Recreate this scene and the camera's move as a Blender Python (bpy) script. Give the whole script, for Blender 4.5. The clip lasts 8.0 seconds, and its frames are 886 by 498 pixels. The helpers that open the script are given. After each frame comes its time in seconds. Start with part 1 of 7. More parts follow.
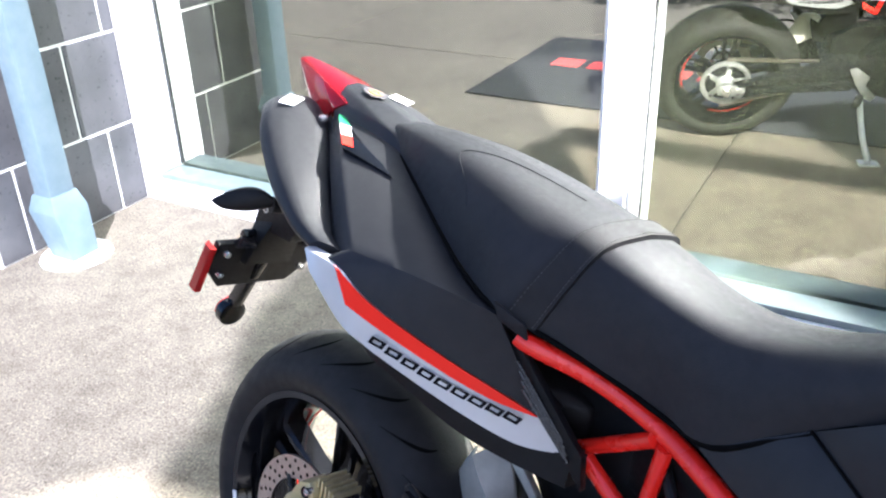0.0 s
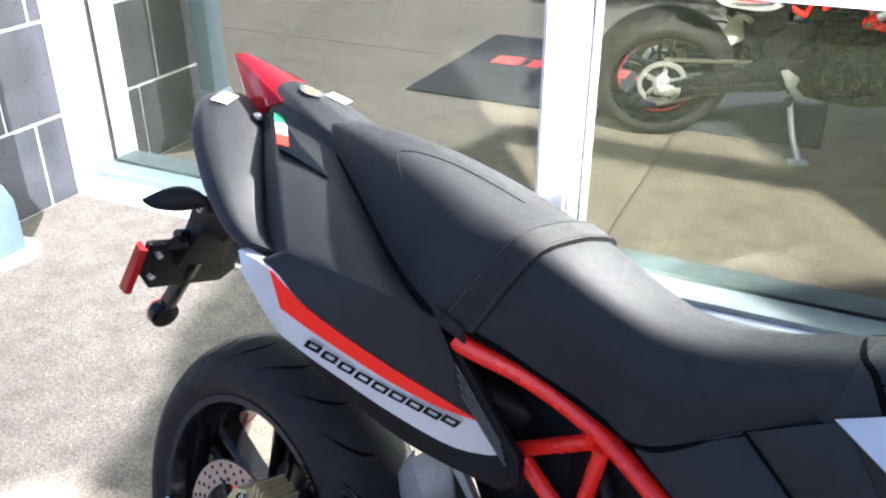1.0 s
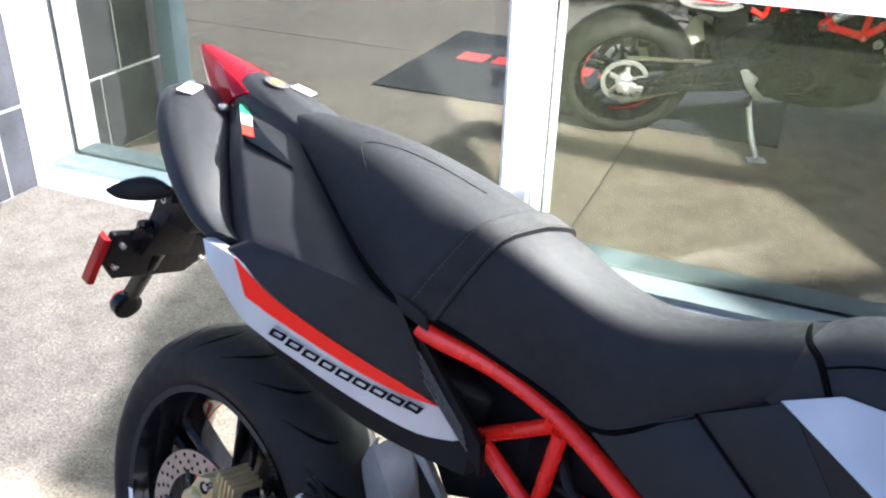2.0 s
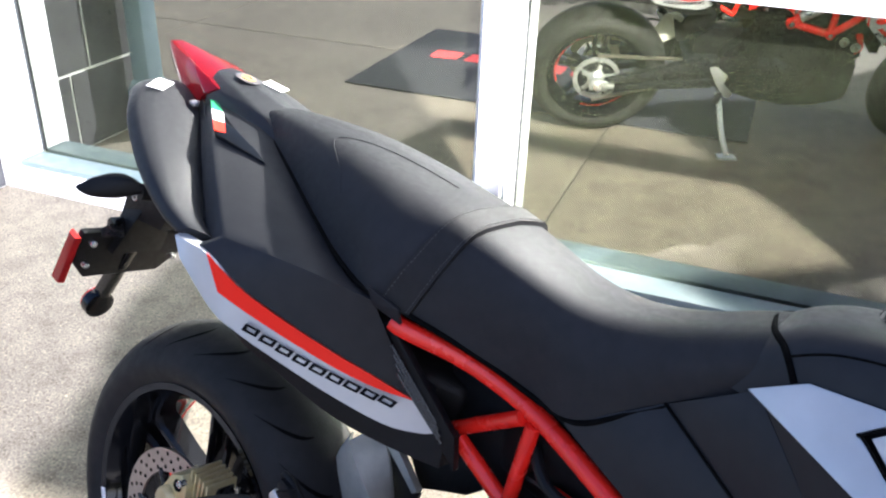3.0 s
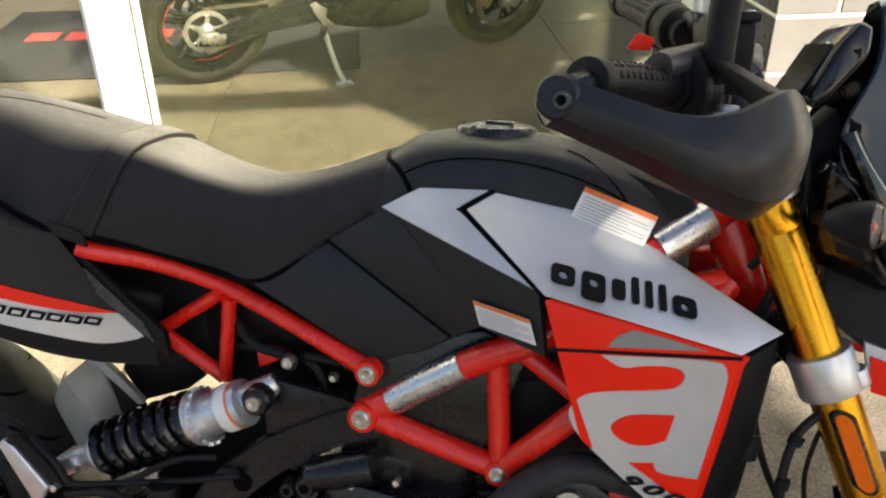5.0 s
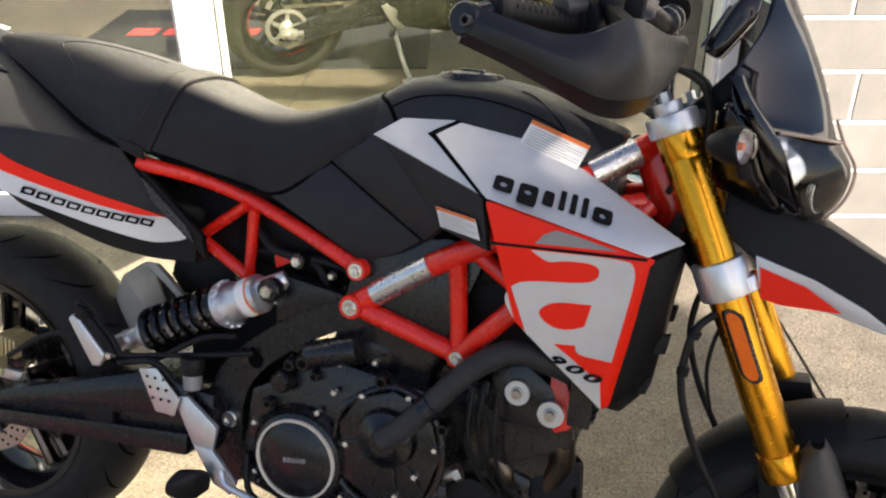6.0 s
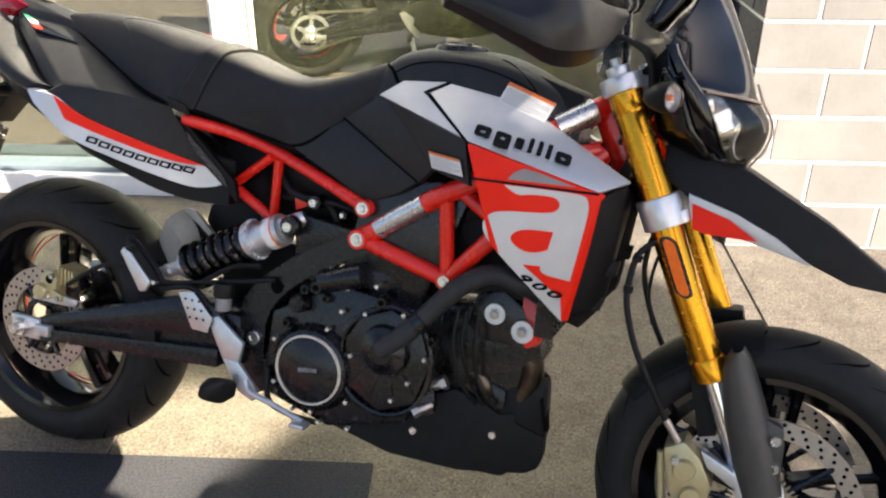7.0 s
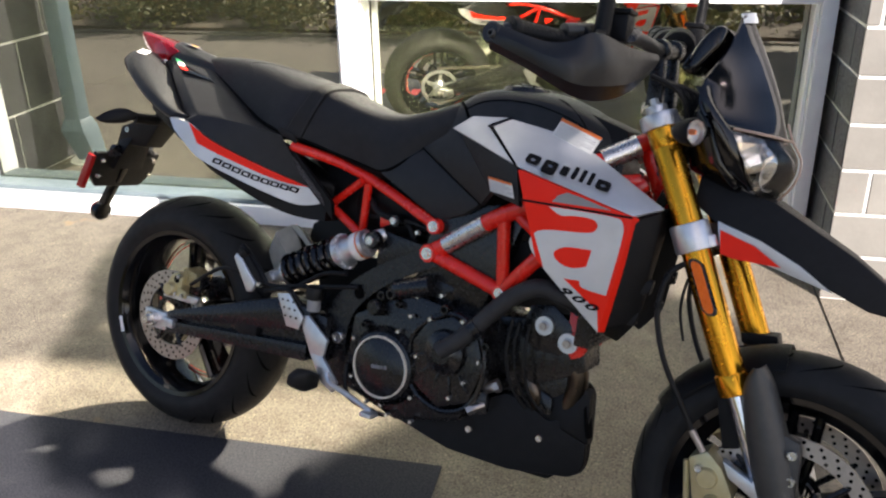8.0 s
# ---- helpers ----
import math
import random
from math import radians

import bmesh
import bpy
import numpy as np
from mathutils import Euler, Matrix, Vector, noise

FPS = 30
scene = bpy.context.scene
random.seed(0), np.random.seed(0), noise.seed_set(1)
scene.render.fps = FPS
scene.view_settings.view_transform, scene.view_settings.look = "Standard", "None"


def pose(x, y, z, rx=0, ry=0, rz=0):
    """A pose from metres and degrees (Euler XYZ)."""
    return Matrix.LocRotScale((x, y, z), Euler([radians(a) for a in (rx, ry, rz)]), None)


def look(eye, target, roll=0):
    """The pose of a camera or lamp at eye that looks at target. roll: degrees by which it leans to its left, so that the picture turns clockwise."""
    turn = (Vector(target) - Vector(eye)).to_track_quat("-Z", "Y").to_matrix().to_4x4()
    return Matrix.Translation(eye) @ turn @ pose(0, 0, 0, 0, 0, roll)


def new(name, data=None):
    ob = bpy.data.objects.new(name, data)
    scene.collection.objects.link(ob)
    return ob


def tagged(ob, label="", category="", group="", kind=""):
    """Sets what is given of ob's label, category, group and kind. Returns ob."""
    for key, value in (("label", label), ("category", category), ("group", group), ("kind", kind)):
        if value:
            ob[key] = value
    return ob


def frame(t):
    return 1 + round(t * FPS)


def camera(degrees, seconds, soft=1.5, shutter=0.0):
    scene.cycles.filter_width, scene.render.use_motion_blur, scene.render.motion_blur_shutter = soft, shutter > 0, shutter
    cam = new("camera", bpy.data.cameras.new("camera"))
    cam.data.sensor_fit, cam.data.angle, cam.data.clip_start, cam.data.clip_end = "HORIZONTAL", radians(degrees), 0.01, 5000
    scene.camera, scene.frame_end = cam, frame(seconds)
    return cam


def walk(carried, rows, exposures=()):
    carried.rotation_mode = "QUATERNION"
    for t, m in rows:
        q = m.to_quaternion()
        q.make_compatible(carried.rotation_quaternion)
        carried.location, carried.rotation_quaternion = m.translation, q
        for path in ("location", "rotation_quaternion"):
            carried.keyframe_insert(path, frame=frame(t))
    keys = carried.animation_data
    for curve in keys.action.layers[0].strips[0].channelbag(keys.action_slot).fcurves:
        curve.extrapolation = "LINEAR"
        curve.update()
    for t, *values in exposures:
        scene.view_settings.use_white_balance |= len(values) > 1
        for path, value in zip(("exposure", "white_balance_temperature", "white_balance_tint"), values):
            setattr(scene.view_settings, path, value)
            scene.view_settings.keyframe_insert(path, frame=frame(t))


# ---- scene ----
cam = camera(55.0, 8.0, soft=2.2)
PATH = [
    (0, (0.942, -0.506, 1.384), (-0.376, 0.683, 0.462), -1.8),
    (0.5, (0.943, -0.497, 1.386), (-0.332, 0.741, 0.469), -1.3),
    (1, (0.936, -0.492, 1.385), (-0.283, 0.79, 0.453), 0.1),
    (1.5, (0.946, -0.499, 1.386), (-0.24, 0.809, 0.448), 1.0),
    (3, (0.959, -0.51, 1.384), (-0.152, 0.863, 0.445), 2.1),
    (3.5, (0.973, -0.508, 1.376), (-0.111, 0.847, 0.383), 1.9),
    (4, (0.979, -0.53, 1.38), (0.138, 0.974, 0.365), 0.6),
    (4.5, (0.979, -0.635, 1.38), (0.497, 1.015, 0.357), 0.5),
    (5, (1.068, -0.712, 1.383), (0.665, 0.969, 0.378), -0.5),
    (5.2, (1.113, -0.755, 1.373), (0.704, 0.943, 0.398), 0.1),
    (6.3, (1.337, -1.013, 1.376), (0.702, 0.619, 0.409), -0.5),
    (6.5, (1.359, -1.067, 1.377), (0.729, 0.568, 0.412), 0.0),
    (7, (1.437, -1.2, 1.375), (0.797, 0.454, 0.449), 0.2),
    (7.2, (1.465, -1.238, 1.378), (0.778, 0.412, 0.482), -0.6),
    (7.5, (1.539, -1.277, 1.391), (0.759, 0.359, 0.545), -1.1),
    (7.7, (1.594, -1.314, 1.381), (0.737, 0.302, 0.572), -1.1),
    (8, (1.678, -1.333, 1.385), (0.715, 0.229, 0.588), -1.2),
]

EXPOSURES = [(0.0, 2.6, 5350, 19), (1.5, 2.45, 5350, 19), (3.5, 2.40, 5600, 18), (4.0, 2.48, 6400, 14), (4.5, 2.36, 7200, 12), (5.0, 2.28, 7000, 12), (6.5, 2.38, 6700, 17), (7.0, 2.42, 6650, 16), (7.5, 2.25, 6600, 16), (8.0, 1.94, 6350, 17)]
walk(cam, [(t, look(eye, target, roll)) for t, eye, target, roll in PATH], EXPOSURES)

# ---- light ----
# The shop front runs along u (18.6 degrees from the motorcycle's axis); v points into the shop.
HEADING = radians(18.6)
CORNER = Vector((-2.234, 0.757, 0.0))
UU = Vector((math.cos(HEADING), math.sin(HEADING), 0))
VV = Vector((-math.sin(HEADING), math.cos(HEADING), 0))
SHOP = Matrix.Translation(CORNER) @ Matrix.Rotation(HEADING, 4, "Z")
SUN_UV, SUN_UP = Vector((0.56, -0.83)), radians(35)
to_sun = (UU * SUN_UV.x + VV * SUN_UV.y).normalized() * math.cos(SUN_UP) + Vector((0, 0, math.sin(SUN_UP)))

sky_world = bpy.data.worlds.new("sky")
scene.world = sky_world
sky_world.use_nodes = True
wt = sky_world.node_tree
sky = wt.nodes.new("ShaderNodeTexSky")
sky.sky_type, sky.sun_disc = "NISHITA", False
sky.sun_elevation = SUN_UP
sky.sun_rotation = math.atan2(to_sun.x, to_sun.y)
wt.links.new(sky.outputs[0], wt.nodes["Background"].inputs[0])
wt.nodes["Background"].inputs[1].default_value = 0.042
sun = new("sun", bpy.data.lights.new("sun", "SUN"))
sun.data.energy, sun.data.angle, sun.data.color = 3.9, radians(0.53), (1.0, 0.93, 0.82)
sun.matrix_world = look(to_sun * 30, (0, 0, 0))


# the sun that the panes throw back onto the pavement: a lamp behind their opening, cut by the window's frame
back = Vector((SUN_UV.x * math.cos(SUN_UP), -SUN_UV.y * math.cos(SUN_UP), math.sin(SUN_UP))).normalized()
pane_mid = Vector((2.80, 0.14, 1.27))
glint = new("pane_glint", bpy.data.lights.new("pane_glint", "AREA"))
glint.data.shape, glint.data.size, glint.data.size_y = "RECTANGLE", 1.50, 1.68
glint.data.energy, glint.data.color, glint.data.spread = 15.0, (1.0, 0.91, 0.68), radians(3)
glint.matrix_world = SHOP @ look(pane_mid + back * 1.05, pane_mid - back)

# ---- materials ----
def nodes(name):
    m = bpy.data.materials.new(name)
    m.use_nodes = True
    nt = m.node_tree
    return m, nt, nt.nodes["Principled BSDF"]


def coords(nt, scale, kind="Object"):
    tc = nt.nodes.new("ShaderNodeTexCoord")
    mp = nt.nodes.new("ShaderNodeMapping")
    mp.inputs["Scale"].default_value = scale if isinstance(scale, tuple) else (scale,) * 3
    nt.links.new(tc.outputs[kind], mp.inputs[0])
    return mp.outputs[0]


def noise_tex(nt, scale, detail=4.0, rough=0.55, kind="Object"):
    n = nt.nodes.new("ShaderNodeTexNoise")
    n.inputs["Scale"].default_value, n.inputs["Detail"].default_value, n.inputs["Roughness"].default_value = 1.0, detail, rough
    nt.links.new(coords(nt, scale, kind), n.inputs["Vector"])
    return n.outputs["Fac"]


def ramp(nt, fac, stops):
    r = nt.nodes.new("ShaderNodeValToRGB")
    e = r.color_ramp.elements
    while len(e) < len(stops):
        e.new(0.5)
    for el, (p, c) in zip(e, stops):
        el.position, el.color = p, (*c, 1) if len(c) == 3 else c
    nt.links.new(fac, r.inputs[0])
    return r.outputs[0]


def mixc(nt, fac, a, b, how="MIX"):
    m = nt.nodes.new("ShaderNodeMix")
    m.data_type, m.blend_type = "RGBA", how
    for sock, v in ((m.inputs["Factor"], fac), (m.inputs["A"], a), (m.inputs["B"], b)):
        if isinstance(v, (int, float)):
            sock.default_value = v
        elif isinstance(v, tuple):
            sock.default_value = (*v, 1)
        else:
            nt.links.new(v, sock)
    return m.outputs["Result"]


def bump(nt, bsdf, height, strength, distance=0.01):
    b = nt.nodes.new("ShaderNodeBump")
    b.inputs["Strength"].default_value, b.inputs["Distance"].default_value = strength, distance
    nt.links.new(height, b.inputs["Height"])
    nt.links.new(b.outputs[0], bsdf.inputs["Normal"])


def surface(name, a, b, rough, metal=0.0, scale=40.0, grain=0.0, grain_scale=900.0, rough_var=0.08, coat=0.0, spec=0.5):
    """A paint, plastic or metal: two tones in soft clouds, uneven gloss and a fine grain."""
    m, nt, p = nodes(name)
    cloud = noise_tex(nt, scale, 5.0)
    nt.links.new(ramp(nt, cloud, [(0.3, a), (0.7, b)]), p.inputs["Base Color"])
    wear = noise_tex(nt, scale * 3.1, 6.0)
    nt.links.new(ramp(nt, wear, [(0.3, (max(rough - rough_var, 0.02),) * 3), (0.7, (rough + rough_var,) * 3)]), p.inputs["Roughness"])
    p.inputs["Metallic"].default_value = metal
    p.inputs["Specular IOR Level"].default_value = spec
    p.inputs["Coat Weight"].default_value = coat
    p.inputs["Coat Roughness"].default_value = 0.08
    if grain:
        bump(nt, p, noise_tex(nt, grain_scale, 2.0), grain, 0.001)
    return m


MATTE = surface("matte_black_plastic", (0.0150, 0.0156, 0.0180), (0.0200, 0.0206, 0.0230), 0.42, grain=0.25, spec=0.25)
SATIN = surface("satin_black_plastic", (0.0065, 0.0066, 0.0075), (0.0095, 0.0096, 0.0105), 0.37, grain=0.15, spec=0.45)
TEXTURED = surface("textured_black_plastic", (0.0045, 0.0045, 0.005), (0.007, 0.007, 0.0075), 0.48, grain=0.5, grain_scale=700, spec=0.2)
GLOSS = surface("gloss_black_plastic", (0.003, 0.003, 0.0035), (0.005, 0.005, 0.006), 0.09, rough_var=0.03, spec=0.45)
VINYL = surface("seat_vinyl", (0.0165, 0.0168, 0.0190), (0.0215, 0.0218, 0.0240), 0.52, grain=0.5, grain_scale=620, spec=0.2)
STRAP = surface("strap_webbing", (0.011, 0.011, 0.0125), (0.016, 0.016, 0.017), 0.6, grain=0.8, grain_scale=900, spec=0.25)
THREAD = surface("seat_thread", (0.05, 0.05, 0.05), (0.065, 0.065, 0.065), 0.8)
RED = surface("red_paint", (0.72, 0.016, 0.007), (0.80, 0.022, 0.010), 0.26, scale=9, coat=0.3, rough_var=0.05)
RED_DECAL = surface("red_decal", (0.82, 0.018, 0.005), (0.88, 0.024, 0.007), 0.42, scale=9, spec=0.2)
SILVER = surface("silver_paint", (0.52, 0.53, 0.55), (0.60, 0.61, 0.63), 0.36, metal=0.5, scale=14, grain=0.1, grain_scale=2500)
GREY_DECAL = surface("grey_decal", (0.22, 0.22, 0.23), (0.27, 0.27, 0.28), 0.4, metal=0.2)
INK = surface("dark_ink", (0.008, 0.008, 0.010), (0.012, 0.012, 0.014), 0.8, spec=0.04)
GOLD = surface("gold_anodised", (0.66, 0.30, 0.020), (0.72, 0.34, 0.028), 0.25, metal=1.0, scale=20, rough_var=0.04)
BRASSY = surface("caliper_gold", (0.50, 0.42, 0.22), (0.60, 0.52, 0.30), 0.36, metal=0.6, grain=0.3, grain_scale=500)
ALU = surface("cast_aluminium", (0.58, 0.59, 0.61), (0.70, 0.71, 0.72), 0.36, metal=0.85, grain=0.2, grain_scale=600)
CHROME = surface("bright_metal", (0.70, 0.70, 0.71), (0.80, 0.80, 0.80), 0.14, metal=1.0)
SLEEVE = surface("scuffed_sleeve", (0.60, 0.60, 0.60), (0.72, 0.72, 0.71), 0.30, metal=0.95, scale=45, rough_var=0.10)
STEEL = surface("disc_steel", (0.42, 0.37, 0.33), (0.52, 0.46, 0.41), 0.36, metal=0.95, scale=60)
BOLT = surface("zinc_bolt", (0.66, 0.65, 0.62), (0.76, 0.75, 0.71), 0.22, metal=0.9, scale=40)
CAST = surface("black_cast_engine", (0.0035, 0.0035, 0.004), (0.006, 0.006, 0.007), 0.25, grain=0.2, grain_scale=420, spec=0.5)
BLACKMETAL = surface("black_coated_metal", (0.005, 0.0052, 0.007), (0.008, 0.0086, 0.0105), 0.28, spec=0.42)
RUBBER = surface("tyre_rubber", (0.012, 0.012, 0.012), (0.019, 0.0185, 0.018), 0.6, scale=18, grain=0.5, grain_scale=320, spec=0.2)
HOSE = surface("rubber_hose", (0.005, 0.005, 0.005), (0.009, 0.009, 0.009), 0.5, spec=0.25)
HOSE_GREY = surface("worn_hose", (0.018, 0.018, 0.019), (0.032, 0.032, 0.033), 0.55, scale=30, grain=0.4, grain_scale=300, spec=0.3)
GREYPLASTIC = surface("grey_mudguard", (0.33, 0.325, 0.285), (0.42, 0.415, 0.36), 0.38, grain=0.2)
LABEL = surface("paper_label", (0.70, 0.70, 0.68), (0.78, 0.78, 0.76), 0.45)
ORANGE = surface("orange_print", (0.75, 0.16, 0.03), (0.80, 0.20, 0.04), 0.45)
GREEN = surface("green_print", (0.02, 0.24, 0.09), (0.03, 0.28, 0.11), 0.4)
WHITEP = surface("white_print", (0.74, 0.74, 0.73), (0.80, 0.80, 0.79), 0.4)
BADGE = surface("badge_enamel", (0.035, 0.045, 0.075), (0.12, 0.10, 0.08), 0.7, scale=160, spec=0.1)
BADGE_GOLD = surface("badge_gold", (0.30, 0.15, 0.04), (0.42, 0.23, 0.07), 0.6, scale=120, spec=0.1)
CREAM = surface("cream_ring", (0.58, 0.52, 0.42), (0.66, 0.60, 0.50), 0.4)
EXHAUST = surface("exhaust_steel", (0.09, 0.07, 0.05), (0.17, 0.14, 0.11), 0.34, metal=1.0, scale=12)
GUARD = surface("dark_grey_plastic", (0.058, 0.055, 0.051), (0.074, 0.070, 0.064), 0.36, metal=0.35, grain=0.25, spec=0.4)
# near-black that paints the shade inside drawn holes, grooves and gaps
DISC_DARK = surface("dark_recess", (0.002, 0.002, 0.002), (0.004, 0.004, 0.004), 0.9, spec=0.05)


def lens_mat(name, color, rough=0.08, trans=0.6):
    m, nt, p = nodes(name)
    p.inputs["Base Color"].default_value = (*color, 1)
    p.inputs["Roughness"].default_value = rough
    p.inputs["Transmission Weight"].default_value = trans
    p.inputs["IOR"].default_value = 1.49
    v = noise_tex(nt, 300.0, 2.0)
    bump(nt, p, v, 0.08, 0.001)
    return m


PALE_LENS = lens_mat("pale_lens", (0.62, 0.60, 0.57), 0.08, 0.35)
RED_LENS = lens_mat("red_lens", (0.13, 0.002, 0.005), 0.07, 0.2)
AMBER = surface("amber_reflector", (0.80, 0.13, 0.003), (0.86, 0.16, 0.005), 0.3, scale=60, spec=0.25)


def clear_mat():
    m, nt, p = nodes("clear_lens")
    through_it = nt.nodes.new("ShaderNodeBsdfTransparent")
    through_it.inputs[0].default_value = (0.93, 0.92, 0.90, 1)
    gloss = nt.nodes.new("ShaderNodeBsdfGlossy")
    gloss.inputs["Roughness"].default_value = 0.04
    fres = nt.nodes.new("ShaderNodeFresnel")
    fres.inputs["IOR"].default_value = 1.55
    mix = nt.nodes.new("ShaderNodeMixShader")
    nt.links.new(fres.outputs[0], mix.inputs[0])
    nt.links.new(through_it.outputs[0], mix.inputs[1])
    nt.links.new(gloss.outputs[0], mix.inputs[2])
    nt.links.new(mix.outputs[0], nt.nodes["Material Output"].inputs["Surface"])
    return m


CLEAR = clear_mat()
SMOKE = lens_mat("smoked_screen", (0.006, 0.007, 0.010), 0.04, 0.0)
RED_REFLECTOR = lens_mat("red_reflector", (0.30, 0.012, 0.010), 0.2, 0.0)
REFLECT = surface("silvered_housing", (0.72, 0.71, 0.68), (0.82, 0.81, 0.78), 0.22, metal=0.35, scale=30, grain=0.8, grain_scale=70)
LENS_EDGE = lens_mat("tinted_lens_edge", (0.62, 0.46, 0.36), 0.12, 0.3)
FACET = surface("silvered_facets", (0.80, 0.79, 0.77), (0.90, 0.89, 0.87), 0.13, metal=1.0, scale=40, rough_var=0.05)


def concrete_mat():
    m, nt, p = nodes("weathered_concrete")
    big = noise_tex(nt, 0.9, 6.0, 0.6)
    mid = noise_tex(nt, 9.0, 8.0, 0.7)
    base = ramp(nt, big, [(0.3, (0.128, 0.112, 0.090)), (0.7, (0.184, 0.162, 0.131))])
    base = mixc(nt, 0.7, base, ramp(nt, mid, [(0.30, (0.50, 0.49, 0.47)), (0.55, (1.0, 1.0, 1.0)), (0.75, (1.2, 1.18, 1.12))]), "MULTIPLY")
    fine = noise_tex(nt, 150.0, 4.0, 0.8)
    base = mixc(nt, 0.90, base, ramp(nt, fine, [(0.36, (0.30, 0.29, 0.28)), (0.47, (0.82, 0.81, 0.79)), (0.56, (1.05, 1.04, 1.02)), (0.66, (1.65, 1.60, 1.50))]), "MULTIPLY")
    v = nt.nodes.new("ShaderNodeTexVoronoi")
    nt.links.new(coords(nt, 210.0), v.inputs["Vector"])
    v.inputs["Scale"].default_value = 1.0
    stones = ramp(nt, v.outputs["Color"], [(0.12, (0.45, 0.43, 0.41)), (0.3, (0.95, 0.94, 0.92)), (0.8, (1.0, 1.0, 1.0)), (0.95, (1.75, 1.70, 1.60))])
    base = mixc(nt, 0.8, base, stones, "MULTIPLY")
    rust = ramp(nt, noise_tex(nt, 2.3, 5.0, 0.7), [(0.66, (0, 0, 0)), (0.78, (1, 1, 1))])
    base = mixc(nt, rust, base, (0.25, 0.155, 0.065))
    nt.links.new(base, p.inputs["Base Color"])
    p.inputs["Roughness"].default_value = 0.88
    bump(nt, p, fine, 0.4, 0.003)
    return m


def tile_mat(name, a, b, rough):
    m, nt, p = nodes(name)
    oi = nt.nodes.new("ShaderNodeObjectInfo")
    base = ramp(nt, noise_tex(nt, 5.0, 6.0, 0.6), [(0.3, a), (0.7, b)])
    base = mixc(nt, 0.35, base, ramp(nt, oi.outputs["Random"], [(0.0, (0.6, 0.6, 0.6)), (1.0, (1.0, 1.0, 1.0))]), "MULTIPLY")
    nt.links.new(base, p.inputs["Base Color"])
    fine = noise_tex(nt, 60.0, 6.0, 0.6)
    nt.links.new(ramp(nt, fine, [(0.3, (rough - 0.1,) * 3), (0.7, (rough + 0.12,) * 3)]), p.inputs["Roughness"])
    bump(nt, p, fine, 0.25, 0.004)
    return m


def stuff_mat(name, a, b, rough, scale):
    m, nt, p = nodes(name)
    g = nt.nodes.new("ShaderNodeNewGeometry")
    base = ramp(nt, g.outputs["Random Per Island"], [(0.0, a), (1.0, b)])
    base = mixc(nt, 0.4, base, ramp(nt, noise_tex(nt, scale, 4.0), [(0.3, (0.5, 0.5, 0.5)), (0.7, (1, 1, 1))]), "MULTIPLY")
    nt.links.new(base, p.inputs["Base Color"])
    p.inputs["Roughness"].default_value = rough
    return m


CONCRETE = concrete_mat()
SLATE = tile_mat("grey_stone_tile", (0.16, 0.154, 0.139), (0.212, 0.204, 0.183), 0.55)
# dark stone on the west wall; on the east pier's side it paints shade
SLATE_DARK_SHADED = tile_mat("dark_shaded_slate_tile", (0.045, 0.046, 0.050), (0.085, 0.085, 0.09), 0.34)
GROUT = surface("white_grout", (0.66, 0.65, 0.62), (0.76, 0.75, 0.72), 0.85, scale=25, grain=0.6, grain_scale=200)
FRAME = surface("white_coated_aluminium", (0.79, 0.80, 0.81), (0.85, 0.86, 0.87), 0.38, scale=12, grain=0.05)
GASKET = surface("dark_gasket", (0.02, 0.022, 0.025), (0.035, 0.037, 0.04), 0.6)
BLUEGREY = surface("blue_grey_sill", (0.10, 0.135, 0.150), (0.13, 0.165, 0.180), 0.45, scale=10)
PIPE = surface("pale_blue_downpipe", (0.085, 0.125, 0.150), (0.115, 0.155, 0.180), 0.5, scale=15, grain=0.15)
MAT = surface("black_carpet_mat", (0.022, 0.0228, 0.0275), (0.058, 0.060, 0.069), 0.95, scale=210, grain=0.8, grain_scale=420, spec=0.05)
MAT_RED = surface("red_carpet_print", (0.40, 0.03, 0.03), (0.50, 0.05, 0.05), 0.9, scale=90, grain=0.8, grain_scale=420)
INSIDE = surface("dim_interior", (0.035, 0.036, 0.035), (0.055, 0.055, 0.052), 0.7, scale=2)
RENDER_WALL = surface("plain_wall", (0.42, 0.41, 0.39), (0.50, 0.49, 0.46), 0.85, scale=3)
ASPHALT = surface("asphalt", (0.045, 0.045, 0.047), (0.065, 0.065, 0.066), 0.9, scale=4, grain=0.8, grain_scale=90)
SOIL = surface("planter_soil", (0.05, 0.035, 0.022), (0.09, 0.065, 0.04), 0.95, scale=12, grain=0.8, grain_scale=60)
BARK = surface("tree_bark", (0.09, 0.07, 0.05), (0.16, 0.13, 0.10), 0.9, scale=12, grain=1.0, grain_scale=60)
LEAF = stuff_mat("tree_leaves", (0.04, 0.075, 0.018), (0.10, 0.13, 0.035), 0.55, 3.0)
SHRUB = stuff_mat("shrub_leaves", (0.08, 0.11, 0.02), (0.24, 0.18, 0.05), 0.6, 4.0)


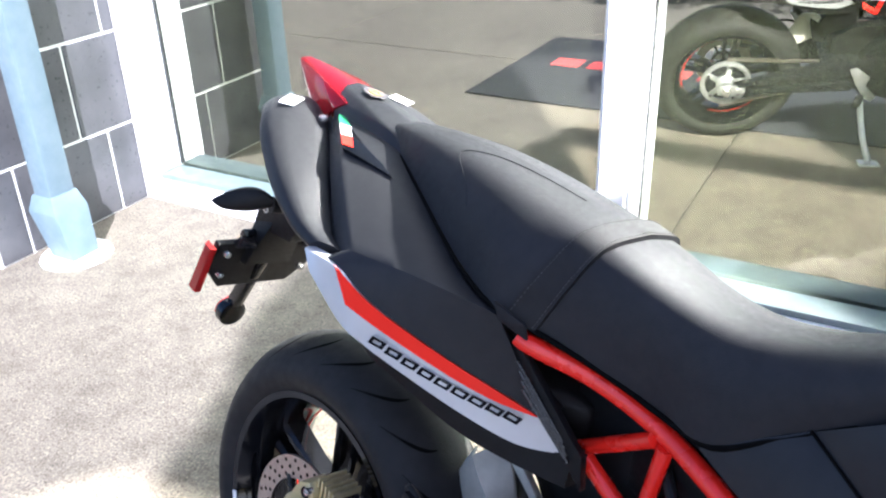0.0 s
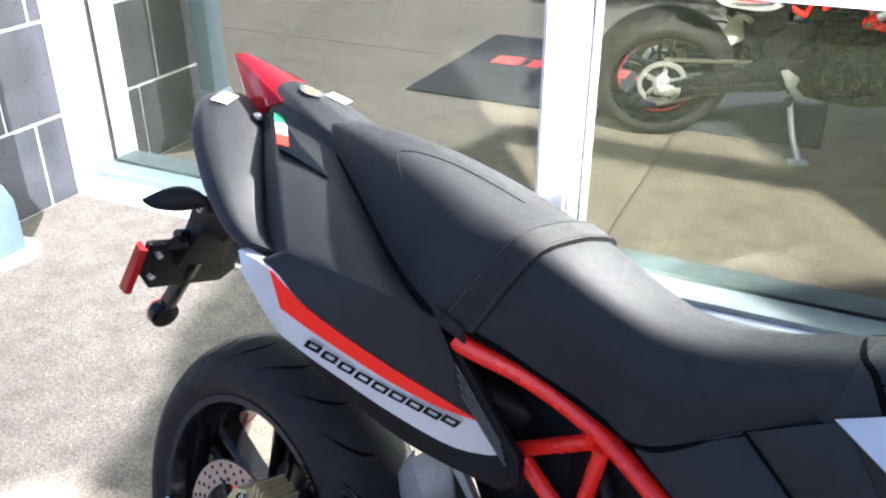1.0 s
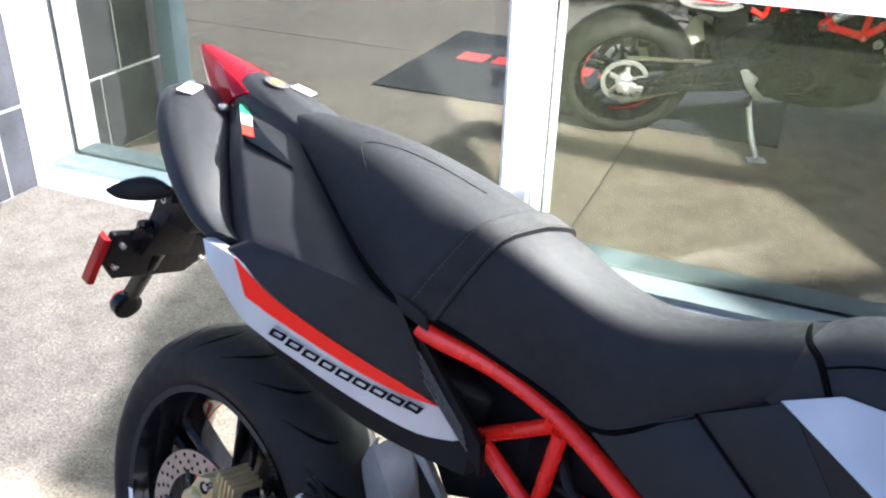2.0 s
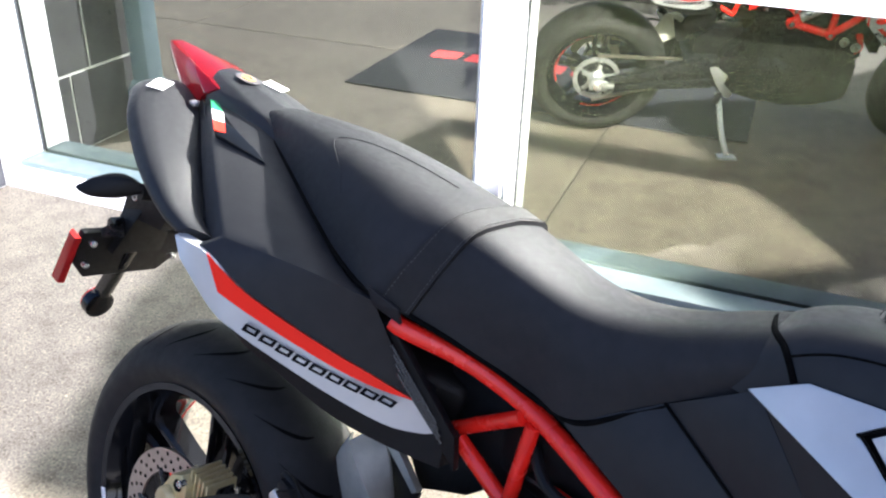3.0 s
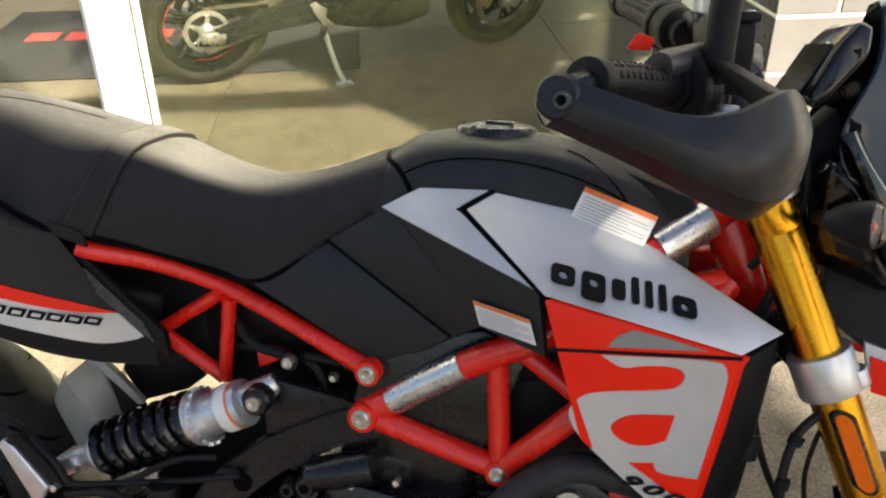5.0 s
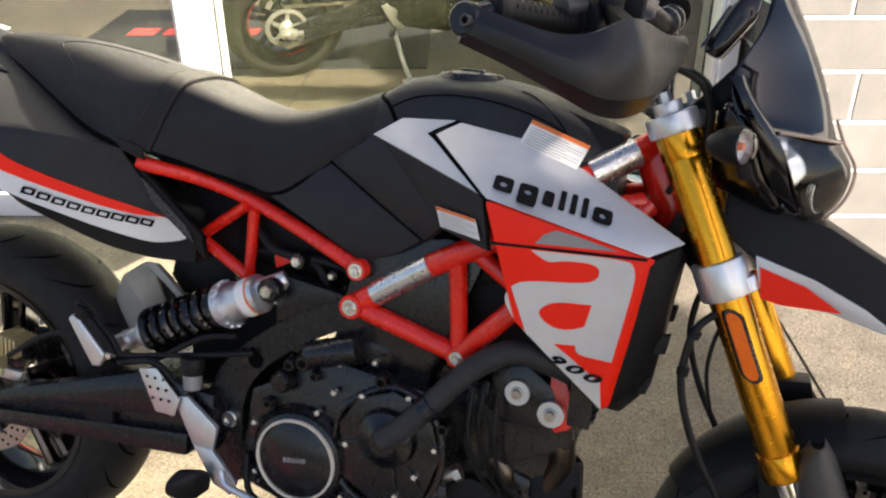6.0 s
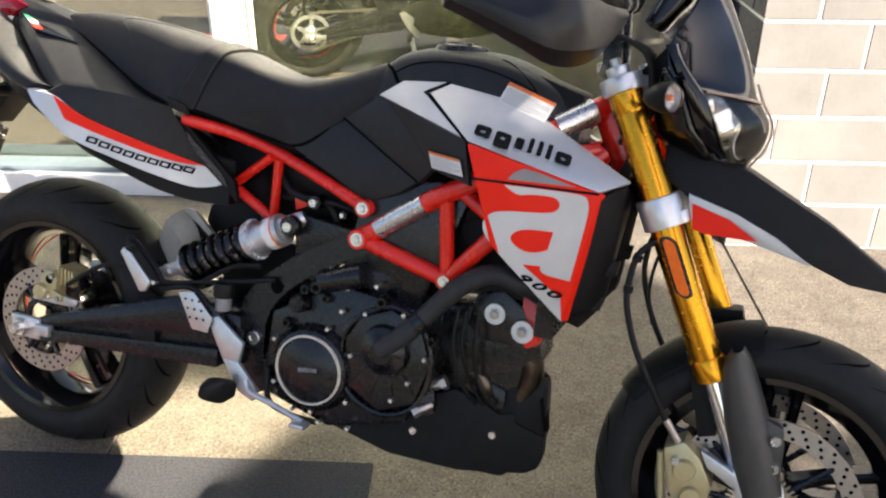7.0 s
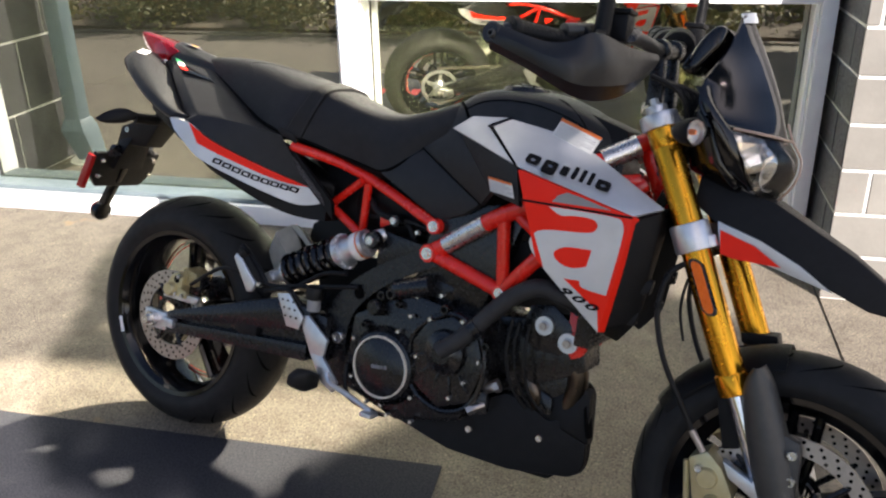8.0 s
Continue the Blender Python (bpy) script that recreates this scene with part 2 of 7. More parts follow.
def glass_mat():
    m, nt, p = nodes("tinted_shop_glass")
    out = nt.nodes["Material Output"]
    clear = nt.nodes.new("ShaderNodeBsdfTransparent")
    clear.inputs[0].default_value = (0.50, 0.55, 0.51, 1)
    gloss = nt.nodes.new("ShaderNodeBsdfGlossy")
    gloss.inputs["Roughness"].default_value = 0.012
    gloss.inputs["Color"].default_value = (0.97, 0.99, 0.87, 1)
    fres = nt.nodes.new("ShaderNodeFresnel")
    fres.inputs["IOR"].default_value = 5.2
    mix = nt.nodes.new("ShaderNodeMixShader")
    nt.links.new(fres.outputs[0], mix.inputs[0])
    nt.links.new(clear.outputs[0], mix.inputs[1])
    nt.links.new(gloss.outputs[0], mix.inputs[2])
    dust = nt.nodes.new("ShaderNodeBsdfDiffuse")
    dust.inputs["Color"].default_value = (0.62, 0.62, 0.47, 1)
    film = nt.nodes.new("ShaderNodeMixShader")
    nt.links.new(ramp(nt, noise_tex(nt, 2.5, 6.0, 0.6), [(0.3, (0.003, 0.003, 0.003)), (0.7, (0.010, 0.010, 0.010))]), film.inputs[0])
    nt.links.new(mix.outputs[0], film.inputs[1])
    nt.links.new(dust.outputs[0], film.inputs[2])
    nt.links.new(film.outputs[0], out.inputs["Surface"])
    return m


GLASS = glass_mat()


# ---- mesh helpers ----
def to_mesh(name, bm, material, smooth=35):
    bmesh.ops.recalc_face_normals(bm, faces=bm.faces[:])
    me = bpy.data.meshes.new(name)
    bm.to_mesh(me)
    bm.free()
    me.materials.append(material)
    if smooth:
        me.shade_smooth()
        me.set_sharp_from_angle(angle=radians(smooth))
    return me


def part(name, bm, material, parent, label="", smooth=35):
    ob = new(name, to_mesh(name, bm, material, smooth))
    ob.parent = parent
    if label:
        ob["label"] = label
    return ob


def thing(name, label, category, at=None, group="", kind=""):
    ob = new(name)
    ob.matrix_world = at or Matrix()
    return tagged(ob, label, category, group, kind)


def solo(name, bm, material, label, category, at=None, group="", kind="", smooth=35):
    ob = new(name, to_mesh(name, bm, material, smooth))
    ob.matrix_world = at or Matrix()
    return tagged(ob, label, category, group, kind)


def merge(*bms):
    base = bms[0]
    for b in bms[1:]:
        me = bpy.data.meshes.new("tmp")
        b.to_mesh(me)
        base.from_mesh(me)
        bpy.data.meshes.remove(me)
        b.free()
    return base


def moved(bm, m):
    bmesh.ops.transform(bm, matrix=m, verts=bm.verts[:])
    return bm


def flipped(bm):
    """The same piece on the motorcycle's other side."""
    return moved(bm, Matrix.Diagonal((1, -1, 1, 1)))


def copied(bm):
    return bm.copy()


def bevel(bm, width, segments=2, angle=30):
    edges = [e for e in bm.edges if len(e.link_faces) == 2 and e.calc_face_angle(0) > radians(angle)]
    if edges and width:
        bmesh.ops.bevel(bm, geom=edges, offset=width, segments=segments, affect="EDGES", profile=0.6, clamp_overlap=True)
    return bm


def box(lo, hi, b=0.0, m=None):
    bm = bmesh.new()
    bmesh.ops.create_cube(bm, size=1.0)
    lo, hi = Vector(lo), Vector(hi)
    mid, size = (lo + hi) / 2, hi - lo
    for v in bm.verts:
        v.co = Vector((v.co.x * size.x, v.co.y * size.y, v.co.z * size.z)) + mid
    bevel(bm, b)
    return moved(bm, m) if m else bm


def hull(points, b=0.0, segments=2):
    """The solid spanned by its corners, with rounded edges."""
    bm = bmesh.new()
    for p in points:
        bm.verts.new(p)
    r = bmesh.ops.convex_hull(bm, input=bm.verts[:])
    loose = [g for g in r["geom_interior"] if isinstance(g, bmesh.types.BMVert)]
    if loose:
        bmesh.ops.delete(bm, geom=loose, context="VERTS")
    bmesh.ops.dissolve_limit(bm, angle_limit=radians(1.5), verts=bm.verts[:], edges=bm.edges[:])
    return bevel(bm, b, segments, 12)


def pillow(points, cuts=3, rounds=5):
    """A soft solid round the given corners, kept to their extent."""
    bm = bmesh.new()
    for p in points:
        bm.verts.new(p)
    r = bmesh.ops.convex_hull(bm, input=bm.verts[:])
    loose = [g for g in r["geom_interior"] if isinstance(g, bmesh.types.BMVert)]
    if loose:
        bmesh.ops.delete(bm, geom=loose, context="VERTS")
    bmesh.ops.subdivide_edges(bm, edges=bm.edges[:], cuts=cuts, use_grid_fill=True)
    for _ in range(rounds):
        bmesh.ops.smooth_vert(bm, verts=bm.verts[:], factor=0.5, use_axis_x=True, use_axis_y=True, use_axis_z=True)
    for a in range(3):
        lo0, hi0 = min(p[a] for p in points), max(p[a] for p in points)
        lo1, hi1 = min(v.co[a] for v in bm.verts), max(v.co[a] for v in bm.verts)
        for v in bm.verts:
            v.co[a] = lo0 + (v.co[a] - lo1) / (hi1 - lo1) * (hi0 - lo0)
    return bm


def rings(rows, caps=True, closed=True):
    """Skin a list of point rings of equal length."""
    bm = bmesh.new()
    vs = [[bm.verts.new(p) for p in row] for row in rows]
    n = len(vs[0])
    for a, b in zip(vs, vs[1:]):
        for i in range(n if closed else n - 1):
            j = (i + 1) % n
            bm.faces.new((a[i], a[j], b[j], b[i]))
    if caps:
        bm.faces.new(vs[0][::-1])
        bm.faces.new(vs[-1])
    return bm


def spline(points, n):
    """A smooth line of n points through the given ones."""
    ps = [Vector(p) for p in points]
    if len(ps) < 3:
        return [ps[0].lerp(ps[-1], i / (n - 1)) for i in range(n)]
    out = []
    for i in range(n):
        s = i / (n - 1) * (len(ps) - 1)
        k = min(int(s), len(ps) - 2)
        f = s - k
        a, b, c, d = ps[max(k - 1, 0)], ps[k], ps[k + 1], ps[min(k + 2, len(ps) - 1)]
        out.append(0.5 * ((2 * b) + (c - a) * f + (2 * a - 5 * b + 4 * c - d) * f * f + (3 * b - a - 3 * c + d) * f ** 3))
    return out


def tube(points, r, seg=12, n=None, r_end=None, caps=True):
    ps = spline(points, n) if n else [Vector(p) for p in points]
    rows, up = [], None
    for i, p in enumerate(ps):
        d = (ps[min(i + 1, len(ps) - 1)] - ps[max(i - 1, 0)]).normalized()
        if up is None:
            up = d.orthogonal().normalized()
        up = (up - d * up.dot(d)).normalized()
        side = d.cross(up)
        rr = r if r_end is None else r + (r_end - r) * i / (len(ps) - 1)
        rows.append([p + (up * math.cos(a) + side * math.sin(a)) * rr for a in (k * math.tau / seg for k in range(seg))])
    return rings(rows, caps)


def lathe(profile, centre=(0, 0, 0), axis=(0, 1, 0), seg=48, closed=False):
    """Turn a profile of (radius, distance along the axis) about the axis."""
    q = Vector((0, 0, 1)).rotation_difference(Vector(axis)).to_matrix()
    c = Vector(centre)
    rows = []
    for k in range(seg):
        a = k * math.tau / seg
        rows.append([c + q @ Vector((r * math.cos(a), r * math.sin(a), h)) for r, h in profile])
    bm = bmesh.new()
    vs = [[bm.verts.new(p) for p in row] for row in rows]
    n = len(profile)
    for k in range(seg):
        a, b = vs[k], vs[(k + 1) % seg]
        for i in range(n if closed else n - 1):
            j = (i + 1) % n
            bm.faces.new((a[i], a[j], b[j], b[i]))
    bmesh.ops.remove_doubles(bm, verts=bm.verts[:], dist=1e-5)
    return bm


def rod(p, q, r, seg=16, r2=None, b=0.0):
    d = Vector(q) - Vector(p)
    bm = lathe([(0, 0), (r, 0), (r if r2 is None else r2, d.length), (0, d.length)], p, d, seg)
    return bevel(bm, b, 2, 50)


def plate(outline, thick, b=0.0):
    """A flat or slightly bent piece: a ring of corners, thickened by the vector thick."""
    bm = bmesh.new()
    f = bm.faces.new([bm.verts.new(p) for p in outline])
    r = bmesh.ops.extrude_face_region(bm, geom=[f])
    bmesh.ops.translate(bm, vec=thick, verts=[g for g in r["geom"] if isinstance(g, bmesh.types.BMVert)])
    bevel(bm, b)
    return bm


def ribbon(upper, lower, thick, n=16):
    """A band between two lines, thickened by the vector thick."""
    a, b = spline(upper, n), spline(lower, n)
    t = Vector(thick)
    return rings([[p, q, q + t, p + t] for p, q in zip(a, b)])


def bolt(p, r=0.008, out=(0, -1, 0), h=0.006):
    o = Vector(out).normalized()
    p = Vector(p)
    head = lathe([(0, h * 0.4), (r * 0.5, h * 0.4), (r * 0.55, h), (r * 0.9, h), (r, h * 0.7), (r, -h)], p, o, 14)
    return head


def lying(bm, p, q, out):
    """Lay a piece drawn in x (along) and y (up) onto a surface: origin p, along q - p, facing out."""
    p, q, o = Vector(p), Vector(q), Vector(out).normalized()
    x = (q - p).normalized()
    o = (o - x * o.dot(x)).normalized()
    y = o.cross(x)
    m = Matrix((x, y, o)).transposed().to_4x4()
    m.translation = p
    return moved(bm, m)


def bars(widths, height, gap, depth=0.0006, slant=0.0):
    """A row of plain upright blocks in place of lettering."""
    bm, x = bmesh.new(), 0.0
    for w in widths:
        bmesh_box = box((x, 0, -depth), (x + w, height, depth))
        for v in bmesh_box.verts:
            v.co.x += slant * v.co.y
        bm = merge(bm, bmesh_box)
        x += w + gap
    return bm


def text_bm(text, size, depth=0.0006):
    cu = bpy.data.curves.new("text", "FONT")
    cu.body, cu.size, cu.extrude = text, size, depth
    cu.shear, cu.offset = 0.25, size * 0.034
    ob = bpy.data.objects.new("text", cu)
    scene.collection.objects.link(ob)
    dg = bpy.context.evaluated_depsgraph_get()
    me = bpy.data.meshes.new_from_object(ob.evaluated_get(dg))
    bm = bmesh.new()
    bm.from_mesh(me)
    bmesh.ops.remove_doubles(bm, verts=bm.verts, dist=1e-5)
    bpy.data.objects.remove(ob)
    bpy.data.meshes.remove(me)
    return bm


# ---- the place ----
random.seed(4)
GLASS_V = 0.14

# pavement: one sheet to the horizon, with slabs laid on it
ground_bm = bmesh.new()
bmesh.ops.create_grid(ground_bm, x_segments=8, y_segments=8, size=150)
solo("ground", moved(ground_bm, Matrix.Translation((0, 0, -0.016))), ASPHALT, "dark asphalt ground beyond the concrete pavement", "ground", kind="structure", smooth=0)
pavement = solo("pavement", box((-7.0, -4.45, -0.015), (9.0, 0.30, -0.008), 0, None), GASKET, "dark joints under the concrete pavement slabs", "pavement", SHOP, kind="structure", smooth=0)
slab_u = [-6.60, -4.72, -2.85, -0.97, 1.985, 3.725, 5.60, 7.48, 9.0]
slab_v = [-4.44, -2.24, 0.29]
for i in range(len(slab_u) - 1):
    for j in range(len(slab_v) - 1):
        piece = box((slab_u[i] + 0.004, slab_v[j] + 0.004, -0.06), (slab_u[i + 1] - 0.004, slab_v[j + 1] - 0.004, 0.0), 0.003)
        slab = part("slab", piece, CONCRETE, pavement, smooth=0)

# planter strip and hedge opposite the shop
solo("kerb", box((-7.0, -4.56, -0.05), (9.0, -4.455, 0.02), 0.01), CONCRETE, "pale concrete kerb along the planted strip", "kerb", SHOP, kind="structure")
solo("planting_bed", box((-7.0, -7.4, -0.05), (9.0, -4.565, 0.05)), SOIL, "brown soil bed behind the kerb", "soil", SHOP, kind="structure", smooth=0)


def leaf_cloud(centres, count, size, flat=0.6):
    """Many small folded leaves round the given lumps."""
    verts, faces = [], []
    for _ in range(count):
        c, r = random.choice(centres)
        d = Vector((random.gauss(0, 1), random.gauss(0, 1), random.gauss(0, 1) * flat))
        p = Vector(c) + d.normalized() * r * (0.35 + 0.65 * random.random() ** 0.5)
        e = Euler((random.uniform(-1.2, 1.2), random.uniform(-1.2, 1.2), random.uniform(0, 6.28))).to_matrix()
        s = size * random.uniform(0.6, 1.3)
        k = len(verts)
        for q in ((0, -1, 0), (0.45, -0.1, 0.18), (0, 1, 0), (-0.45, -0.1, 0.18)):
            verts.append(p + e @ (Vector(q) * s))
        faces += [(k, k + 1, k + 2), (k, k + 2, k + 3)]
    me = bpy.data.meshes.new("leaves")
    me.from_pydata(verts, [], faces)
    return me


lumps = []
for k in range(210):
    lumps.append(((random.uniform(-6.8, 8.8), -4.72 - 2.2 * random.random() ** 1.7, random.uniform(0.12, 0.42)), random.uniform(0.2, 0.42)))
hedge_me = leaf_cloud(lumps, 72000, 0.035)
hedge_me.materials.append(SHRUB)
hedge = new("hedge", hedge_me)
hedge.matrix_world = SHOP
tagged(hedge, "low yellowish-green shrubs in the planted strip", "shrubs", kind="stuff")


def tree(at, height, crown, lean, leaves, base=0.35, group="street trees"):
    root = thing("tree", "street tree with bare lower trunk and loose green crown", "tree", at, group)
    top = Vector((lean[0], lean[1], height * 0.55))
    trunk = tube([(0, 0, -0.1), (0.03, 0.02, height * 0.2), top], 0.11, 14, 14, 0.06)
    ends = []
    for k in range(9):
        a = k * 2.4
        start = Vector((0.03, 0.02, height * 0.2)).lerp(top, base + (1 - base) * k / 8)
        end = start + Vector((math.cos(a) * crown * random.uniform(0.5, 0.9), math.sin(a) * crown * random.uniform(0.5, 0.9), height * random.uniform(0.12, 0.36)))
        trunk = merge(trunk, tube([start, start.lerp(end, 0.5) + Vector((0, 0, 0.12)), end], 0.045, 8, 8, 0.012))
        ends += [end, start.lerp(end, 0.65)]
        for j in range(2):
            tip = end + Vector((random.uniform(-1, 1), random.uniform(-1, 1), random.uniform(0, 0.8))) * crown * 0.4
            trunk = merge(trunk, tube([start.lerp(end, 0.7), tip], 0.018, 6, 3, 0.006))
            ends.append(tip)
    part("trunk", trunk, BARK, root)
    me = leaf_cloud([(e, crown * random.uniform(0.22, 0.36)) for e in ends], leaves, 0.055, 0.8)
    me.materials.append(LEAF)
    leaves_ob = new("crown", me)
    leaves_ob.parent = root
    return root


tree(SHOP @ pose(6.18, -6.39, 0, 0, 0, 140), 6.5, 1.12, (-0.30, 0.25), 38000, 0.7)
# smaller unseen tree, added to shade more of the pavement by the front wheel
tree(SHOP @ pose(6.65, -6.85, 0, 0, 0, 80), 5.05, 0.80, (0.1, 0.1), 13000)
tree(SHOP @ pose(2.8, -14.0, 0, 0, 0, 70), 7.2, 2.0, (0.1, -0.1), 6000)

# shop front: piers at both ends, the glazing between them
HEAD = 3.2


def tiled(owner, to_face, width, height, rows, tile_w, shifts, z0=0.0, mat=None):
    """Running-bond tiles on a pier face; to_face maps (along, up, out) into the pier's own space."""
    z = z0
    for r, h in enumerate(rows):
        x = shifts[r % len(shifts)] - tile_w
        while x < width - 0.01:
            a, b = max(x, 0.0), min(x + tile_w, width)
            if b - a > 0.03:
                piece = box((a + 0.006, z + 0.006, -0.004), (b - 0.006, z + h - 0.006, 0.003), 0.0012)
                part("tile", moved(piece, to_face), mat or SLATE, owner, smooth=0)
            x += tile_w
        z += h


ROWS = [0.165] + [0.155] * 13
TALL = [0.33] + [0.352] * 6
wall_west = solo("wall_west", box((-1.6, -0.68, -0.05), (-0.012, 0.6, HEAD), 0), GROUT, "return wall of grey slate tiles with white joints", "wall", SHOP, kind="structure", smooth=0)
tiled(wall_west, Matrix(((0, 0, 1, -0.010), (-1, 0, 0, 0.0), (0, 1, 0, 0), (0, 0, 0, 1))), 0.68, HEAD, TALL[:7], 0.42, (0.13, 0.25, 0.06, 0.33), 0.0, SLATE_DARK_SHADED)
tiled(wall_west, Matrix(((-1, 0, 0, -0.012), (0, 0, -1, -0.682), (0, 1, 0, 0), (0, 0, 0, 1))), 1.58, HEAD, TALL[:7], 0.42, (0.30, 0.10, 0.22, 0.38), 0.0, SLATE_DARK_SHADED)
wall_east = solo("wall_east", box((3.732, -0.312, -0.05), (8.6, 0.6, HEAD), 0), GROUT, "projecting pier of grey slate tiles with white joints", "wall", SHOP, kind="structure", smooth=0)
tiled(wall_east, Matrix(((1, 0, 0, 3.722), (0, 0, -1, -0.314), (0, 1, 0, 0), (0, 0, 0, 1))), 2.6, HEAD, ROWS, 0.40, (0.10, 0.245, 0.10, 0.235, 0.34, 0.176, 0.05, 0.30))
# the pier's side, turned from the sun: its shade is in the tile colour
tiled(wall_east, Matrix(((0, 0, -1, 3.730), (-1, 0, 0, 0.16), (0, 1, 0, 0), (0, 0, 0, 1))), 0.47, HEAD, ROWS, 0.40, (0.2, 0.35, 0.1, 0.3), 0.0, SLATE_DARK_SHADED)
solo("wall_above", box((-1.6, -0.05, HEAD - 0.2), (8.6, 0.6, HEAD + 1.2)), RENDER_WALL, "plain wall above the shop window", "wall", SHOP, kind="structure", smooth=0)

window = thing("window_1", "white-framed shop window with tinted panes", "window", SHOP, kind="structure")
part("window_frame", box((0.0, 0.0, 0.0), (3.70, 0.17, 0.085), 0.004), FRAME, window, "white bottom rail")
part("window_frame", box((0.0, 0.0, 0.087), (0.058, 0.17, HEAD - 0.21), 0.004), FRAME, window, "white jamb")
part("window_frame", box((3.652, 0.0, 0.087), (3.705, 0.17, HEAD - 0.21), 0.004), FRAME, window, "white jamb")
part("window_frame", box((1.890, 0.0, 0.087), (1.968, 0.17, HEAD - 0.21), 0.004), FRAME, window, "white mullion")
part("window_frame", box((1.970, 0.0, 0.965), (3.650, 0.17, 1.03), 0.004), FRAME, window, "white transom")
part("glazing_bead", box((0.060, 0.02, 0.086), (1.888, 0.13, 0.110), 0.008), BLUEGREY, window)
part("glazing_bead", box((1.970, 0.02, 0.086), (3.650, 0.13, 0.110), 0.008), BLUEGREY, window)
for lo, hi in ((0.060, 0.070), (1.872, 1.888), (1.970, 1.979), (3.637, 3.650)):
    part("glazing_bead", box((lo, 0.03, 0.112), (hi, 0.13, HEAD - 0.21), 0.003), FRAME, window)
    part("gasket", box((lo - 0.0005, 0.1305, 0.112), (hi + 0.003, 0.1385, HEAD - 0.21)), GASKET, window)
for lo, hi, z0, z1 in ((0.060, 1.888, 0.1, HEAD - 0.21), (1.970, 3.650, 0.1, 0.966), (1.970, 3.650, 1.028, HEAD - 0.21)):
    pane = part("pane", box((lo, GLASS_V, z0), (hi, GLASS_V + 0.006, z1)), GLASS, window, smooth=0)
    pane.visible_shadow = False
# the shop behind the glass: its dimness is put into the dark surface colour
solo("floor_inside", box((-1.5, 0.19, -0.03), (8.4, 5.0, 0.0)), INSIDE, "shop floor behind the glass, coloured dark for an unlit room", "floor", SHOP, kind="structure", smooth=0)
solo("wall_inside", box((-1.5, 5.0, 0), (8.4, 5.2, HEAD)), INSIDE, "back wall of the shop, coloured dark for an unlit room", "wall", SHOP, kind="structure", smooth=0)
solo("wall_inside_west", box((-1.6, 0.61, 0), (-1.45, 5.0, HEAD)), INSIDE, "side wall of the shop, coloured dark for an unlit room", "wall", SHOP, kind="structure", smooth=0)
solo("wall_inside_east", box((8.4, 0.61, 0), (8.6, 5.2, HEAD)), INSIDE, "side wall of the shop, coloured dark for an unlit room", "wall", SHOP, kind="structure", smooth=0)
solo("ceiling", box((-1.6, 0.19, HEAD), (8.6, 5.2, HEAD + 0.2)), INSIDE, "shop ceiling, coloured dark for an unlit room", "ceiling", SHOP, kind="structure", smooth=0)

# downpipe on the west return
downpipe = thing("downpipe", "pale blue square downpipe with a wider boot on the pavement", "downpipe", SHOP)
part("pipe", box((0.045, -0.53, 0.15), (0.135, -0.43, HEAD - 0.05), 0.012), PIPE, downpipe)
part("boot", hull([(0.09 + sx * 0.070, -0.48 + sy * 0.070, 0.175) for sx in (-1, 1) for sy in (-1, 1)] + [(0.09 + sx * 0.050, -0.48 + sy * 0.055, 0.235) for sx in (-1, 1) for sy in (-1, 1)] + [(0.12 + sx * 0.055, -0.485 + sy * 0.058, 0.10) for sx in (-1, 1) for sy in (-1, 1)] + [(0.14 + sx * 0.055, -0.49 + sy * 0.055, 0.0) for sx in (-1, 1) for sy in (-1, 1)], 0.006), PIPE, downpipe)
part("collar", lathe([(0.0, 0.0), (0.125, 0.0), (0.12, 0.008), (0.0, 0.012)], (0.14, -0.49, 0.0), (0, 0, 1), 28), GROUT, downpipe)

# floor mat beside the motorcycle
mat_ob = thing("floor_mat", "black carpet mat with red printed shapes on the pavement", "mat", SHOP)
part("carpet", box((0.532, -2.848, 0.0005), (2.626, -1.500, 0.009), 0.003), MAT, mat_ob)
x = 0.75
for w in (0.17, 0.19, 0.10, 0.08, 0.07, 0.08, 0.19):
    part("print", box((x, -2.34, 0.0085), (x + w, -2.18, 0.0105), 0.0), MAT_RED, mat_ob, smooth=0)
    x += w + 0.05
# ---- the motorcycle (x ahead, y to its left, z up from the rear tyre's contact) ----
LEAN_DEG = 16.5
bike = thing("motorcycle", "black, silver and red supermoto motorcycle leaning on its side stand", "motorcycle", pose(0, 0, 0, -LEAN_DEG, 0, 0))
IN = Vector((0, 1, 0))


def both(name, bm, material, label=""):
    """A piece on the right flank and its twin on the left."""
    twin = flipped(copied(bm))
    return part(name, bm, material, bike, label), part(name, twin, material, bike, label)


# wheels
def tyre(radius, width, rim_r, rim_w, centre, seg=72):
    half = width / 2
    prof = []
    for k in range(-9, 10):
        a = k / 9
        y = half * math.sin(a * 1.35) / math.sin(1.35)
        drop = (radius - rim_r) * 0.62 * (1 - math.cos(a * 1.35)) / (1 - math.cos(1.35))
        prof.append((radius - drop, y))
    prof += [(rim_r + 0.022, half * 0.97), (rim_r + 0.004, rim_w / 2), (rim_r - 0.012, rim_w / 2 - 0.012), (rim_r - 0.012, -rim_w / 2 + 0.012), (rim_r + 0.004, -rim_w / 2), (rim_r + 0.022, -half * 0.97)]
    return lathe(prof, centre, IN, seg, closed=True)


